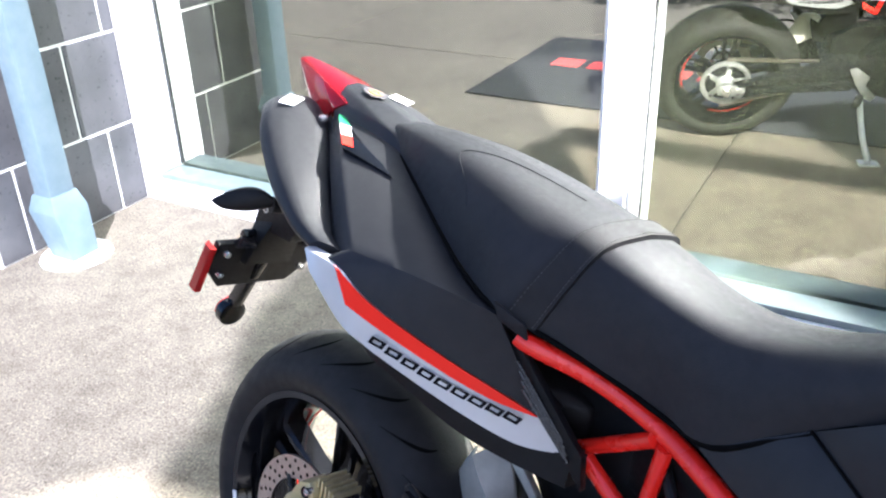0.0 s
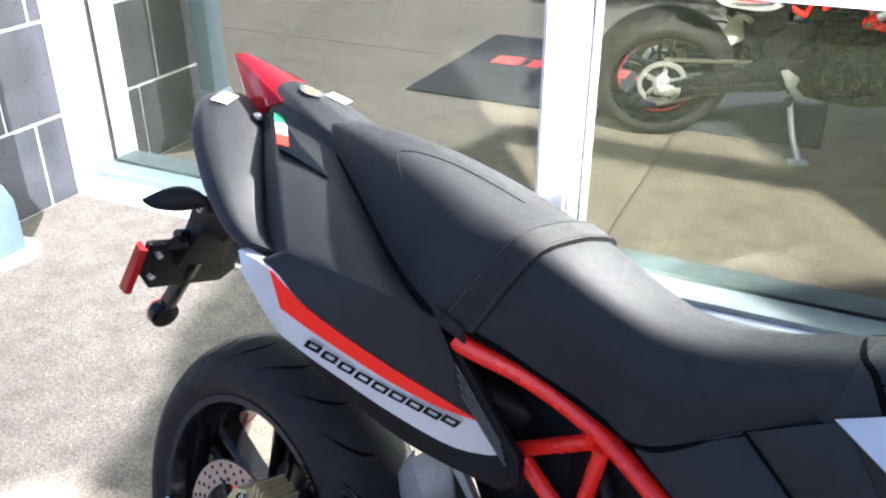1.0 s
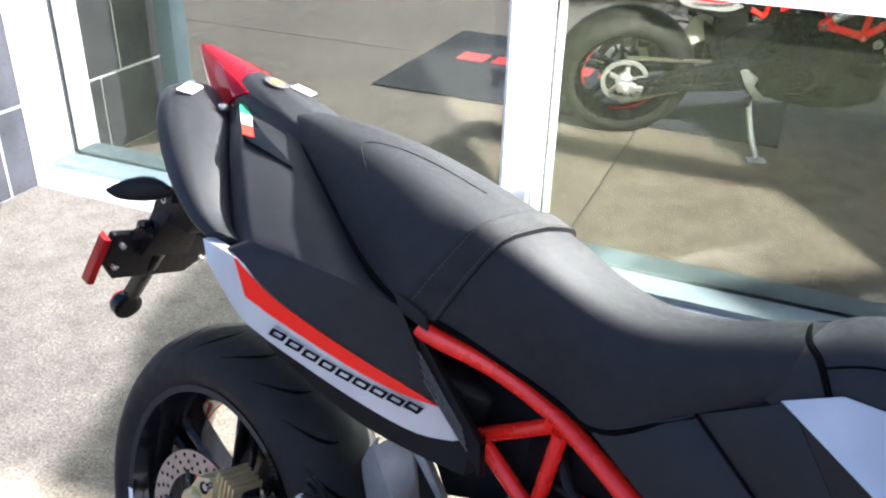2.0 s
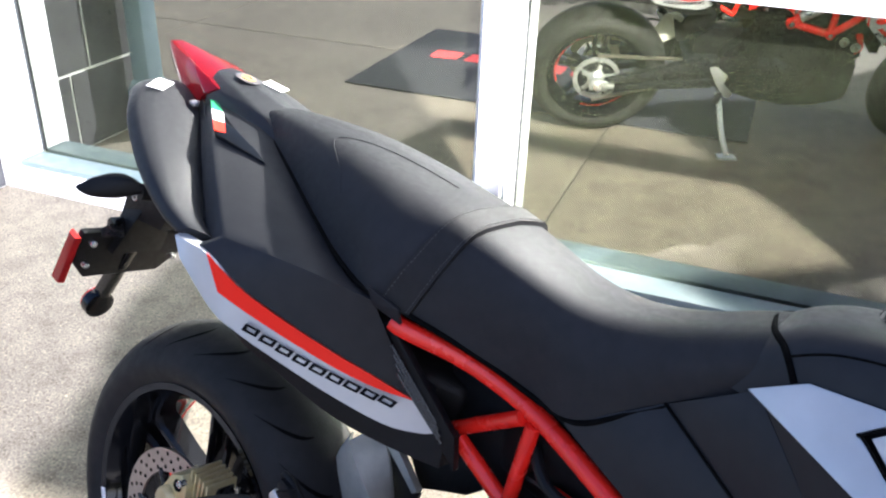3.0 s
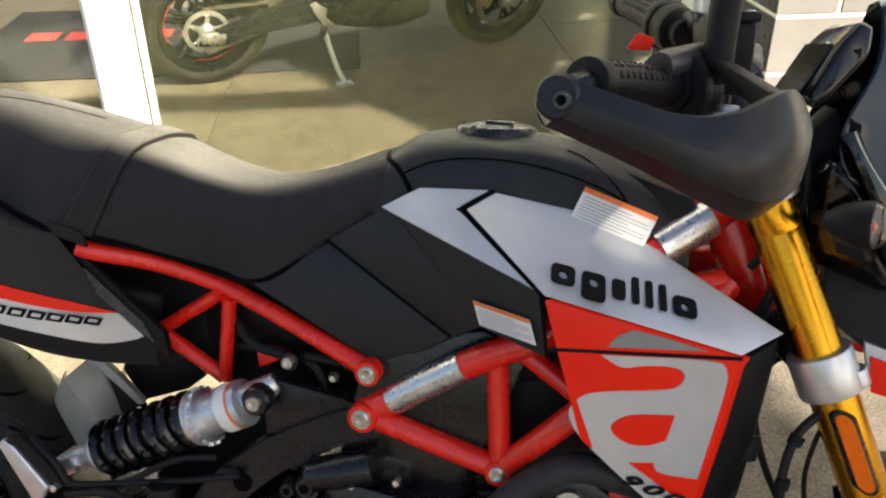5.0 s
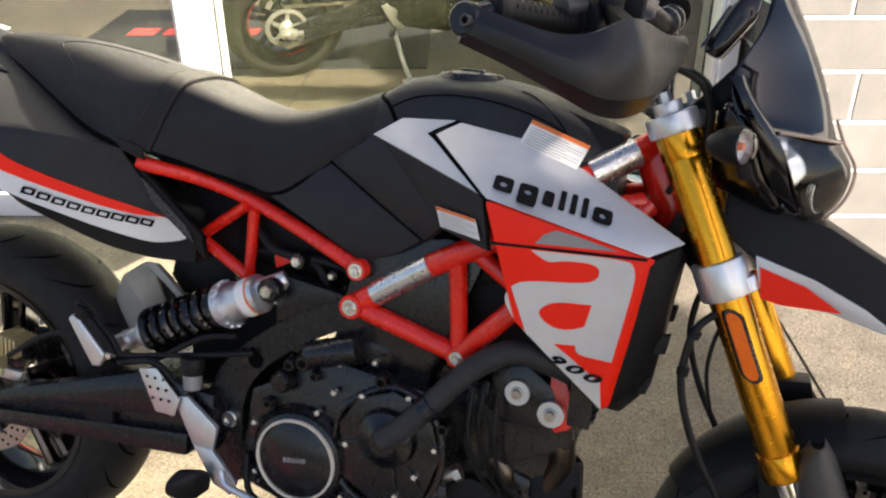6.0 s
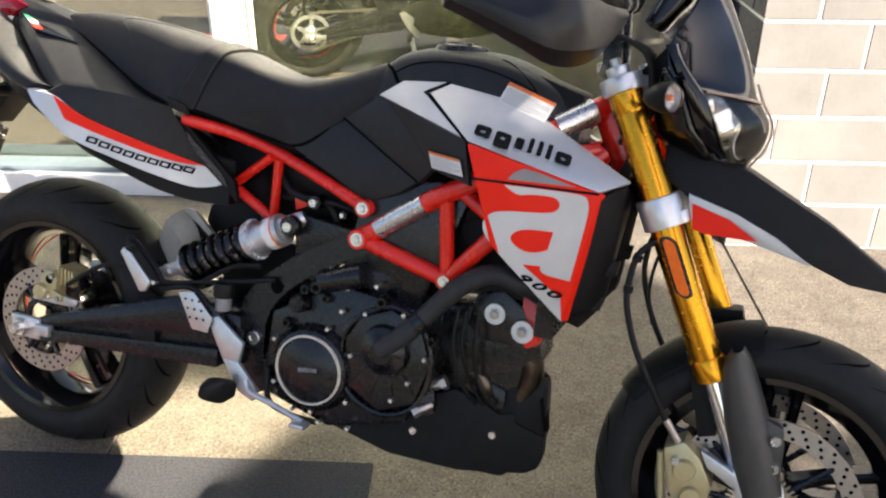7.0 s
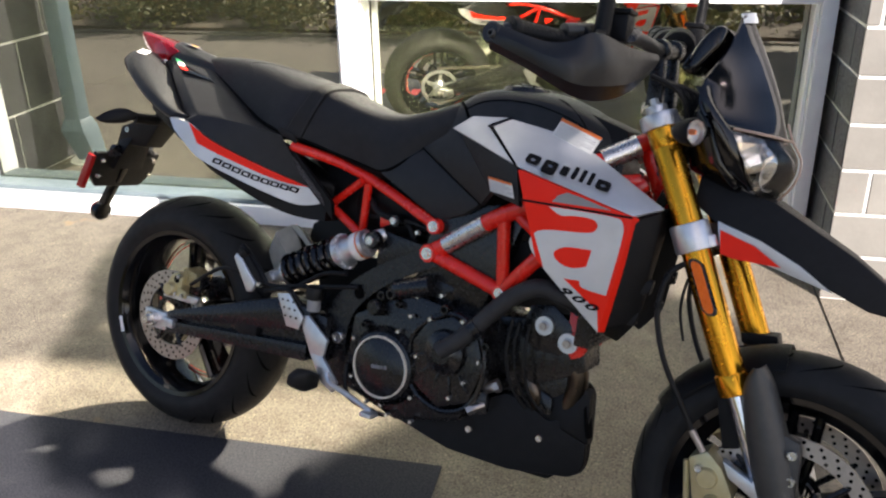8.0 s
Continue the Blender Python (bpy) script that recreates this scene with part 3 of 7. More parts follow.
def tread_cuts(radius, width, centre, count, drop):
    """Curved grooves sunk into the tread, as dark slivers just proud of its skin."""
    bm = bmesh.new()
    half, c = width / 2, Vector(centre)
    for k in range(count):
        for side in (-1, 1):
            a0 = (k + (0.5 if side > 0 else 0)) * math.tau / count
            row = []
            for s in range(8):
                f = s / 7
                a = 0.20 + 0.52 * f
                ang = a0 + 0.24 * f * f
                y = side * half * math.sin(a * 1.35) / math.sin(1.35)
                r = radius - drop * (1 - math.cos(a * 1.35)) / (1 - math.cos(1.35)) + 0.0006
                w = 0.0046 * math.sin(math.pi * min(max(f, 0.06), 0.94)) / radius
                row.append([c + Vector((math.cos(ang + d) * r, y, math.sin(ang + d) * r)) for d in (-w, w)])
            vs = [[bm.verts.new(p) for p in pair] for pair in row]
            for p, q in zip(vs, vs[1:]):
                bm.faces.new((p[0], p[1], q[1], q[0]))
    return bm


def wheel(name, centre, radius, width, rim_r, rim_w, spokes, cuts, label):
    c = Vector(centre)
    h = rim_w / 2
    rim = lathe([(rim_r + 0.006, -h), (rim_r + 0.008, -h - 0.006), (rim_r - 0.004, -h - 0.004), (rim_r - 0.016, -h + 0.012), (rim_r - 0.03, -h * 0.4), (rim_r - 0.03, h * 0.4), (rim_r - 0.016, h - 0.012), (rim_r - 0.004, h + 0.004), (rim_r + 0.008, h + 0.006), (rim_r + 0.006, h), (rim_r - 0.008, h * 0.5), (rim_r - 0.008, -h * 0.5)], c, IN, 72, closed=True)
    hub = lathe([(0, -0.055), (0.034, -0.055), (0.042, -0.045), (0.046, 0), (0.042, 0.045), (0.034, 0.055), (0, 0.055)], c, IN, 32)
    wheel_ob = part(name, rim, GLOSS, bike, label)
    part("hub", hub, GLOSS, wheel_ob)
    for k in range(spokes):
        a = k * math.tau / spokes + 0.3
        for da in (-0.12, 0.12):
            d0 = Vector((math.cos(a + da * 2.2), 0, math.sin(a + da * 2.2)))
            d1 = Vector((math.cos(a + da), 0, math.sin(a + da)))
            t0, t1 = Vector((-d0.z, 0, d0.x)), Vector((-d1.z, 0, d1.x))
            rows = []
            for p, t, w, y in ((c + d0 * 0.036, t0, 0.011, 0.022), (c + d0.lerp(d1, 0.5) * rim_r * 0.5, t0, 0.008, 0.017), (c + d1 * (rim_r - 0.022), t1, 0.010, 0.020)):
                rows.append([p + t * w - IN * y, p + t * w * 0.4 - IN * (y + 0.006), p - t * w * 0.4 - IN * (y + 0.006), p - t * w - IN * y, p - t * w + IN * y, p + t * w + IN * y])
            part("spoke", rings(rows), GLOSS, wheel_ob)
    part("tyre", tyre(radius, width, rim_r, rim_w, c), RUBBER, wheel_ob, "worn black road tyre")
    part("tread_groove", tread_cuts(radius, width, c, cuts, (radius - rim_r) * 0.62), DISC_DARK, wheel_ob, smooth=0)
    return wheel_ob


def disc(centre, y, r_out, r_in, arms, holes, parent, name="brake_disc"):
    c = Vector(centre) + IN * y
    band = lathe([(r_out, -0.0025), (r_out, 0.0025), (r_in, 0.0025), (r_in, -0.0025)], c, IN, 64, closed=True)
    ob = part(name, band, STEEL, parent, "drilled steel brake disc")
    carrier = lathe([(0.04, -0.004), (0.052, -0.004), (0.052, 0.004), (0.04, 0.004)], c, IN, 32, closed=True)
    for k in range(arms):
        a = k * math.tau / arms
        d = Vector((math.cos(a), 0, math.sin(a)))
        part("disc_arm", rod(c + d * 0.045, c + d * (r_in + 0.006), 0.006, 8), BLACKMETAL, ob)
    part("disc_carrier", carrier, BLACKMETAL, ob)
    dots = bmesh.new()
    for k in range(holes):
        a = k * math.tau / holes
        for j, f in enumerate((0.2, 0.5, 0.8)):
            r = r_in + (r_out - r_in) * f
            ang = a + j * math.tau / holes / 3
            p = c + Vector((math.cos(ang) * r, -0.0028, math.sin(ang) * r))
            dots = merge(dots, lathe([(0, 0), (0.0036, 0), (0.0036, 0.0005), (0, 0.0005)], p, IN, 8))
    part("disc_hole", dots, DISC_DARK, ob, smooth=0)["kind"] = "stuff"
    return ob


REAR = Vector((0, 0, 0.322))
FRONT = Vector((1.555, 0, 0.300))
rear_wheel = wheel("rear_wheel", REAR, 0.315, 0.180, 0.216, 0.150, 5, 22, "gloss black cast rear wheel")
disc(REAR, -0.092, 0.120, 0.082, 6, 26, rear_wheel)
part("rim_sticker", moved(box((-0.006, -0.0008, -0.022), (0.006, 0.0, 0.022)), Matrix.Translation(REAR + Vector((-0.20, -0.083, -0.075))) @ Matrix.Rotation(radians(-20), 4, "Y")), WHITEP, rear_wheel, "small white rim label", 0)
for a0, a1 in ((100, 205), (255, 330)):
    arc = [REAR + Vector((math.cos(radians(a)) * 0.1835, 0.034, math.sin(radians(a)) * 0.1835)) for a in range(a0, a1, 5)]
    part("rim_mark", tube(arc, 0.0014, 6), RED_DECAL, rear_wheel, "thin red line on the rim")
sprocket = part("sprocket", lathe([(0.106, -0.004), (0.106, 0.004), (0.086, 0.004), (0.086, -0.004)], REAR + IN * 0.088, IN, 44, closed=True), ALU, rear_wheel, "bright metal sprocket ring")
part("sprocket_carrier", lathe([(0, -0.010), (0.084, -0.010), (0.084, 0.0), (0.060, 0.004), (0, 0.004)], REAR + IN * 0.080, IN, 40), BLACKMETAL, sprocket)
for k in range(5):
    a = k * math.tau / 5 + 0.2
    d = Vector((math.cos(a), 0, math.sin(a)))
    part("carrier_arm", hull([REAR + IN * y + d * r + Vector((-d.z, 0, d.x)) * w for y in (0.082, 0.094) for r, w in ((0.030, -0.012), (0.030, 0.012), (0.090, -0.008), (0.090, 0.008))], 0.002), ALU, sprocket)
    part("bolt", bolt(REAR + IN * 0.094 + d * 0.082, 0.008, (0, 1, 0)), CHROME, sprocket)
part("carrier_hub", lathe([(0, 0.022), (0.022, 0.022), (0.030, 0.014), (0.040, 0.008), (0.040, -0.004), (0, -0.004)], REAR + IN * 0.090, IN, 32), ALU, sprocket)
front_wheel = wheel("front_wheel", FRONT, 0.300, 0.120, 0.216, 0.095, 5, 22, "gloss black cast front wheel")
for s in (-1, 1):
    disc(FRONT, s * 0.070, 0.160, 0.128, 8, 32, front_wheel)
teeth = lathe([(0.052, -0.001), (0.052, 0.001), (0.042, 0.001), (0.042, -0.001)], FRONT - IN * 0.078, IN, 40, closed=True)
for k in range(40):
    a = k * math.tau / 40
    teeth = merge(teeth, moved(box((0.052, -0.001, -0.002), (0.062, 0.001, 0.002)), Matrix.Translation(FRONT - IN * 0.078) @ Matrix.Rotation(a, 4, "Y")))
part("sensor_ring", teeth, CHROME, front_wheel)

# swingarm and rear axle
arm = merge(
    hull([(x, y, z) for y in (-0.112, -0.146) for x, z in ((0.03, 0.342), (0.05, 0.352), (0.163, 0.384), (0.40, 0.466), (0.50, 0.462), (0.50, 0.405), (0.437, 0.398), (0.165, 0.358), (0.03, 0.328))] + [(x, -0.152, z) for x, z in ((0.18, 0.372), (0.40, 0.440), (0.45, 0.425), (0.30, 0.392))], 0.004, 2),
    hull([(x, y, z) for y in (-0.112, -0.148) for x, z in ((0.03, 0.298), (0.08, 0.300), (0.30, 0.318), (0.50, 0.335), (0.50, 0.375), (0.30, 0.352), (0.08, 0.326), (0.03, 0.322))], 0.004, 2),
    hull([(x, y, z) for y in (-0.132, -0.115) for x, z in ((0.03, 0.305), (0.03, 0.345), (0.40, 0.455), (0.50, 0.455), (0.50, 0.340))], 0.003))
arm_l = flipped(copied(arm))
swing = part("swingarm", merge(arm, arm_l, box((0.36, -0.13, 0.335), (0.54, 0.13, 0.45), 0.02)), BLACKMETAL, bike, "satin black swingarm")
part("swingarm_rib", box((0.285, -0.147, 0.352), (0.345, -0.128, 0.384), 0.003), TEXTURED, swing)
part("axle_block", merge(box((-0.035, -0.152, 0.297), (0.045, -0.138, 0.345), 0.004), box((0.035, -0.158, 0.31), (0.075, -0.14, 0.335), 0.004)), ALU, swing, "silver axle adjuster")
part("axle_block", merge(box((-0.035, 0.138, 0.297), (0.045, 0.152, 0.345), 0.004), box((0.035, 0.14, 0.31), (0.075, 0.158, 0.335), 0.004)), ALU, swing, "silver axle adjuster")
for sy in (-1, 1):
    part("axle_nut", lathe([(0, 0.0), (0.012, 0.0), (0.012, 0.016), (0.02, 0.016), (0.02, 0.03), (0, 0.03)], (0, sy * 0.182, 0.322), -IN * sy, 6), BOLT, swing)
# chain
chain = bmesh.new()
c2 = Vector((0.52, 0.085, 0.40))
for k in range(46):
    f = k / 45
    for sgn, r0, r1 in ((1, 0.115, 0.035), (-1, 0.115, 0.035)):
        p = Vector((0.0, 0.085, 0.322 + sgn * r0)).lerp(c2 + Vector((0, 0, sgn * r1)), f)
        chain = merge(chain, box(p - Vector((0.0065, 0.008, 0.005)), p + Vector((0.0065, 0.008, 0.005))))
part("chain", chain, STEEL, bike, "drive chain", 0)["kind"] = "stuff"
# rear caliper
cal = part("rear_caliper", hull([(x, y, z) for y in (-0.140, -0.090) for x, z in ((0.030, 0.392), (0.022, 0.415), (0.040, 0.446), (0.066, 0.458), (0.080, 0.440), (0.078, 0.392))], 0.005), BRASSY, bike, "pale gold brake caliper")
part("caliper_back", hull([(x, y, z) for y in (-0.112, -0.075) for x, z in ((0.060, 0.400), (0.062, 0.462), (0.112, 0.452), (0.118, 0.418), (0.105, 0.396))], 0.004), BLACKMETAL, cal)
for k in range(5):
    part("fin", box((0.070 + k * 0.0095, -0.128, 0.424), (0.0745 + k * 0.0095, -0.074, 0.466 - k * 0.002), 0.001), BRASSY, cal)
part("piston_cap", lathe([(0, -0.014), (0.015, -0.014), (0.018, -0.010), (0.019, 0.004)], (0.042, -0.139, 0.408), IN, 24), BRASSY, cal)
part("piston_recess", lathe([(0, -0.0015), (0.009, -0.0015), (0.010, 0.0), (0.0, 0.0)], (0.060, -0.1405, 0.437), IN, 18), DISC_DARK, cal)
part("bracket", hull([(x, y, z) for y in (-0.118, -0.105) for x, z in ((-0.01, 0.375), (0.11, 0.375), (0.12, 0.395), (0.0, 0.40))], 0.004), ALU, cal)
part("bridge", hull([(x, y, z) for y in (-0.146, -0.138) for x, z in ((0.066, 0.396), (0.098, 0.392), (0.100, 0.408), (0.072, 0.418))], 0.003), BRASSY, cal)
for p in ((0.090, -0.147, 0.400), (0.070, -0.142, 0.446), (0.062, -0.142, 0.400)):
    part("bolt", bolt(p, 0.006), BOLT, cal)

# small domed mudguard behind the shock
edge_low = [(0.262, -0.010, 0.592), (0.236, 0.0, 0.543), (0.231, 0.0, 0.503), (0.243, 0.0, 0.448)]
crease = [(0.277, -0.033, 0.592), (0.302, -0.037, 0.568), (0.339, -0.036, 0.532), (0.365, -0.030, 0.500)]
edge_up = [(0.293, 0.0, 0.612), (0.323, 0.0, 0.589), (0.345, 0.0, 0.538), (0.360, 0.0, 0.490)]
mudguard = part("rear_mudguard", merge(ribbon(edge_low, crease, (0, 0.006, 0), 18), ribbon(crease, edge_up, (0, 0.006, -0.002), 18)), GREYPLASTIC, bike, "grey plastic mudguard leaf with a crease, behind the shock", 30)
part("mudguard_blade", plate([(0.294, 0.002, 0.613), (0.310, 0.0, 0.617), (0.323, 0.0, 0.614), (0.351, 0.0, 0.591), (0.387, 0.0, 0.559), (0.380, 0.0, 0.551), (0.342, 0.0, 0.580), (0.303, 0.002, 0.604)], (0, 0.016, -0.004), 0.0015), GREYPLASTIC, mudguard, "pale narrow mudguard edge")
part("mudguard_web", plate([(0.300, 0.012, 0.598), (0.342, 0.012, 0.574), (0.382, 0.012, 0.545), (0.372, 0.012, 0.490), (0.330, 0.012, 0.490)], (0, 0.01, 0)), TEXTURED, mudguard)
part("mudguard_stay", hull([(x, y, z) for y in (0.03, 0.055) for x, z in ((0.335, 0.590), (0.345, 0.625), (0.400, 0.660), (0.470, 0.660), (0.475, 0.600), (0.447, 0.575), (0.391, 0.575))] + [(x, y, z) for y in (0.03, 0.055) for x, z in ((0.372, 0.545), (0.390, 0.553))], 0.003), TEXTURED, mudguard, "black stay behind the mudguard")
part("inner_guard", hull([(x, y, z) for y in (0.0, 0.05) for x, z in ((0.405, 0.455), (0.40, 0.520), (0.47, 0.575), (0.60, 0.585), (0.62, 0.43), (0.45, 0.43))], 0.006), TEXTURED, bike, "black linkage guard above the swingarm")
# ---- bodywork ----
def body(sections, n):
    """A loft from half sections (x, ((half width, height), ...)) given from the top centre to the bottom edge."""
    k = len(sections[0][1])
    lines = [spline([(sec[0], sec[1][j][0], sec[1][j][1]) for sec in sections], n) for j in range(k)]
    out = []
    for i in range(n):
        prof = spline([(l[i].x, l[i].y, l[i].z) for l in lines], 4 * k - 3)
        right = [Vector((p.x, -max(p.y, 0.0), p.z)) for p in prof]
        left = [Vector((p.x, max(p.y, 0.0), p.z)) for p in prof[1:]]
        out.append(right[::-1] + left)
    return rings(out)


seat_sections = [
    (-0.012, ((0, 0.994), (0.016, 0.993), (0.024, 0.989), (0.026, 0.982))),
    (0.012, ((0, 1.008), (0.028, 1.004), (0.038, 0.994), (0.041, 0.976))),
    (0.090, ((0, 1.013), (0.045, 1.006), (0.062, 0.985), (0.066, 0.948))),
    (0.180, ((0, 1.010), (0.062, 1.001), (0.086, 0.968), (0.092, 0.906))),
    (0.270, ((0, 0.999), (0.075, 0.987), (0.106, 0.942), (0.113, 0.866))),
    (0.345, ((0, 0.986), (0.080, 0.972), (0.117, 0.922), (0.128, 0.850))),
    (0.400, ((0, 0.975), (0.080, 0.961), (0.104, 0.906), (0.103, 0.838))),
    (0.450, ((0, 0.962), (0.077, 0.948), (0.092, 0.892), (0.086, 0.823))),
    (0.540, ((0, 0.934), (0.068, 0.923), (0.081, 0.874), (0.068, 0.804))),
    (0.607, ((0, 0.928), (0.064, 0.917), (0.084, 0.866), (0.080, 0.796))),
    (0.680, ((0, 0.944), (0.060, 0.932), (0.079, 0.890), (0.072, 0.843))),
    (0.750, ((0, 0.972), (0.056, 0.959), (0.074, 0.926), (0.069, 0.890))),
    (0.800, ((0, 0.988), (0.050, 0.978), (0.066, 0.958), (0.068, 0.936))),
]
seat = part("seat", body(seat_sections, 66), VINYL, bike, "black vinyl seat with a cross strap")
seat_lines = [spline([(sec[0], sec[1][j][0], sec[1][j][1]) for sec in seat_sections], 221) for j in range(4)]


def seat_at(x, f):
    """The seat's skin on its left half at x: f from 0 at the top centre to 1 at the lower edge."""
    ring = [min(l, key=lambda p: abs(p.x - x)) for l in seat_lines]
    prof = spline([(x, p.y, p.z) for p in ring], 25)
    k = min(int(f * 24), 23)
    return prof[k].lerp(prof[k + 1], f * 24 - k)


def across(x_low, lift, rake=0.42, n=27, reach=1.0):
    """A line across the seat that leans forward as it climbs."""
    half = []
    for i in range(n):
        f = reach * i / (n - 1)
        x = x_low
        for _ in range(6):
            x = x_low + (seat_at(x, f).z - 0.826) * rake
        p, q = seat_at(x, max(f - 0.02, 0)), seat_at(x, min(f + 0.02, 1))
        d = (q - p).normalized()
        half.append(seat_at(x, f) + Vector((0, -d.z, d.y)) * lift)
    return [Vector((p.x, -p.y, p.z)) for p in half[:0:-1]] + half


strap_rows = [[p, q, r, t] for p, q, r, t in zip(across(0.345, 0.0058), across(0.385, 0.0058), across(0.385, -0.004), across(0.345, -0.004))]
strap = part("strap", rings(strap_rows), STRAP, seat, "black webbing strap across the seat")
for x in (0.349, 0.381):
    fine = spline(across(x, 0.0064), 150)
    stitches = bmesh.new()
    for i in range(2, 148, 2):
        stitches = merge(stitches, tube([fine[i], fine[i + 1]], 0.0006, 5))
    part("stitching", stitches, THREAD, strap, smooth=0)
for sgn in (-1, 1):
    part("strap_end", hull([(x, sgn * (y - d), z) for d in (0, 0.006) for x, y, z in ((0.343, 0.141, 0.864), (0.385, 0.128, 0.848), (0.388, 0.121, 0.828), (0.353, 0.137, 0.843))], 0.0015), STRAP, strap)
    seam = []
    for x, f in ((0.236, 0.70), (0.222, 0.60), (0.200, 0.50), (0.183, 0.42), (0.174, 0.33), (0.185, 0.24), (0.215, 0.15), (0.27, 0.09), (0.35, 0.06)):
        p = seat_at(x, f)
        seam.append((p.x, p.y * sgn, p.z + 0.0003))
    if sgn < 0:
        part("seam", tube(seam, 0.0008, 6, 60), VINYL, seat, "raised seat seam")
    edge = [seat_at(0.02 + 0.06 * k, 1.0) for k in range(13)]
    part("piping", tube([(p.x, p.y * sgn, p.z) for p in edge], 0.0035, 8, 60), DISC_DARK, seat, "dark lower edge of the seat")

# tail: the flank panel lies between the seat's gap and a crease, and turns inward behind
T_LINE = spline([(-0.100, -0.050, 0.992), (0.00, -0.038, 0.984), (0.08, -0.054, 0.954), (0.17, -0.080, 0.910), (0.26, -0.104, 0.864), (0.343, -0.120, 0.847)], 26)
R_LINE = spline([(0.147, -0.199, 0.864), (0.21, -0.180, 0.861), (0.275, -0.156, 0.855), (0.345, -0.126, 0.843)], 26)
B_LINE = spline([(0.125, -0.216, 0.846), (0.142, -0.213, 0.841), (0.20, -0.191, 0.806), (0.303, -0.140, 0.765), (0.405, -0.083, 0.731)], 26)
flank_rows = []
for k, (pt, pr, pb) in enumerate(zip(T_LINE, R_LINE, B_LINE)):
    swell = 1 - k / 25
    prof = spline([pt, pt.lerp(pr, 0.4) + Vector((0, -0.008, 0.010)) * swell, pt.lerp(pr, 0.72) + Vector((0, -0.006, 0.007)) * swell, pr], 11)
    flank_rows.append(prof + [pr.lerp(pb, 0.05), pr.lerp(pb, 0.5), pb, pb + Vector((0, 0.05, 0)), pt + Vector((0, 0.02, -0.05))])
deep = Vector((-0.034, 0.004, -0.014))
flank_rows.insert(0, [p + deep for p in flank_rows[0]])
flank_rows.insert(1, [p + deep * 0.12 + Vector((-0.003, 0, 0.001)) for p in flank_rows[1]])
both("tail_side_panel", rings(flank_rows), MATTE, "matte black tail side panel")
part("tail_core", hull([(-0.118, -0.040, 0.972), (-0.10, -0.058, 0.968), (-0.06, -0.083, 0.940), (-0.03, -0.118, 0.900), (0.06, -0.188, 0.842), (0.15, -0.185, 0.815), (0.05, -0.04, 0.94), (-0.118, 0.040, 0.972), (-0.10, 0.058, 0.968), (-0.06, 0.083, 0.940), (-0.03, 0.118, 0.900), (0.06, 0.188, 0.842), (0.15, 0.185, 0.815), (0.05, 0.04, 0.94), (0.0, 0, 0.86)], 0.003), TEXTURED, bike)
deck = hull([(x, sy * y, z) for sy in (-1, 1) for x, y, z in ((-0.138, 0.0, 1.039), (-0.132, 0.030, 1.033), (-0.122, 0.050, 1.009), (0.02, 0.046, 0.991), (0.02, 0.0, 1.001), (0.09, 0.055, 0.955), (-0.118, 0.056, 0.974), (0.02, 0.060, 0.94))], 0.006, 3)
both("tail_inner_wall", hull([(-0.125, -0.040, 0.985), (-0.090, -0.050, 0.985), (-0.02, -0.100, 0.945), (0.06, -0.140, 0.895), (-0.06, -0.100, 0.925), (-0.125, -0.055, 0.955), (0.0, -0.05, 0.90), (-0.10, -0.02, 0.93)], 0.002), TEXTURED)
both("tail_web", hull([(-0.140, -0.045, 0.985), (-0.118, -0.056, 0.985), (-0.095, -0.068, 0.974), (-0.06, -0.090, 0.955), (-0.140, -0.050, 0.962), (-0.09, -0.080, 0.945), (-0.06, -0.060, 0.945)], 0.002), MATTE)
part("tail_deck", deck, MATTE, bike, "matte black tail cover behind the seat")
lamp = hull([(-0.285, -0.014, 1.053), (-0.285, 0.014, 1.053), (-0.270, 0, 1.057), (-0.17, -0.046, 1.036), (-0.17, 0.046, 1.036), (-0.115, -0.058, 0.998), (-0.115, 0.058, 0.998), (-0.272, -0.012, 1.02), (-0.272, 0.012, 1.02), (-0.16, -0.05, 0.965), (-0.16, 0.05, 0.965), (-0.095, -0.050, 1.010), (-0.095, 0.050, 1.010)], 0.004, 2)
part("tail_lamp", lamp, RED_LENS, bike, "pointed red tail lamp")
POD = [
    ((-0.165, -0.035, 0.985), (-0.185, -0.055, 1.003), (-0.192, -0.112, 0.998), (-0.215, -0.124, 0.972), (-0.20, -0.10, 0.93), (-0.16, -0.04, 0.93)),
    ((-0.098, -0.070, 0.960), (-0.110, -0.086, 0.969), (-0.128, -0.156, 0.970), (-0.150, -0.168, 0.942), (-0.12, -0.13, 0.90), (-0.08, -0.07, 0.90)),
    ((0.005, -0.128, 0.903), (-0.010, -0.148, 0.917), (-0.028, -0.198, 0.921), (-0.045, -0.208, 0.893), (-0.02, -0.16, 0.86), (0.02, -0.12, 0.86)),
    ((0.080, -0.175, 0.864), (0.067, -0.188, 0.873), (0.048, -0.216, 0.881), (0.035, -0.222, 0.862), (0.05, -0.19, 0.84), (0.08, -0.17, 0.84)),
    ((0.126, -0.199, 0.856), (0.112, -0.206, 0.859), (0.094, -0.216, 0.861), (0.080, -0.222, 0.850), (0.09, -0.20, 0.838), (0.12, -0.19, 0.838)),
]
first = [Vector(p) for p in POD[0]]
mid_pod = sum(first, Vector()) / 6
ends = [[mid_pod + (p - mid_pod) * f + Vector((-0.030, 0.004, -0.008)) * g for p in first] for f, g in ((0.45, 1.0), (0.84, 0.75))]
lines = [spline(col, 34) for col in zip(*(ends + POD))]
pod_rows = []
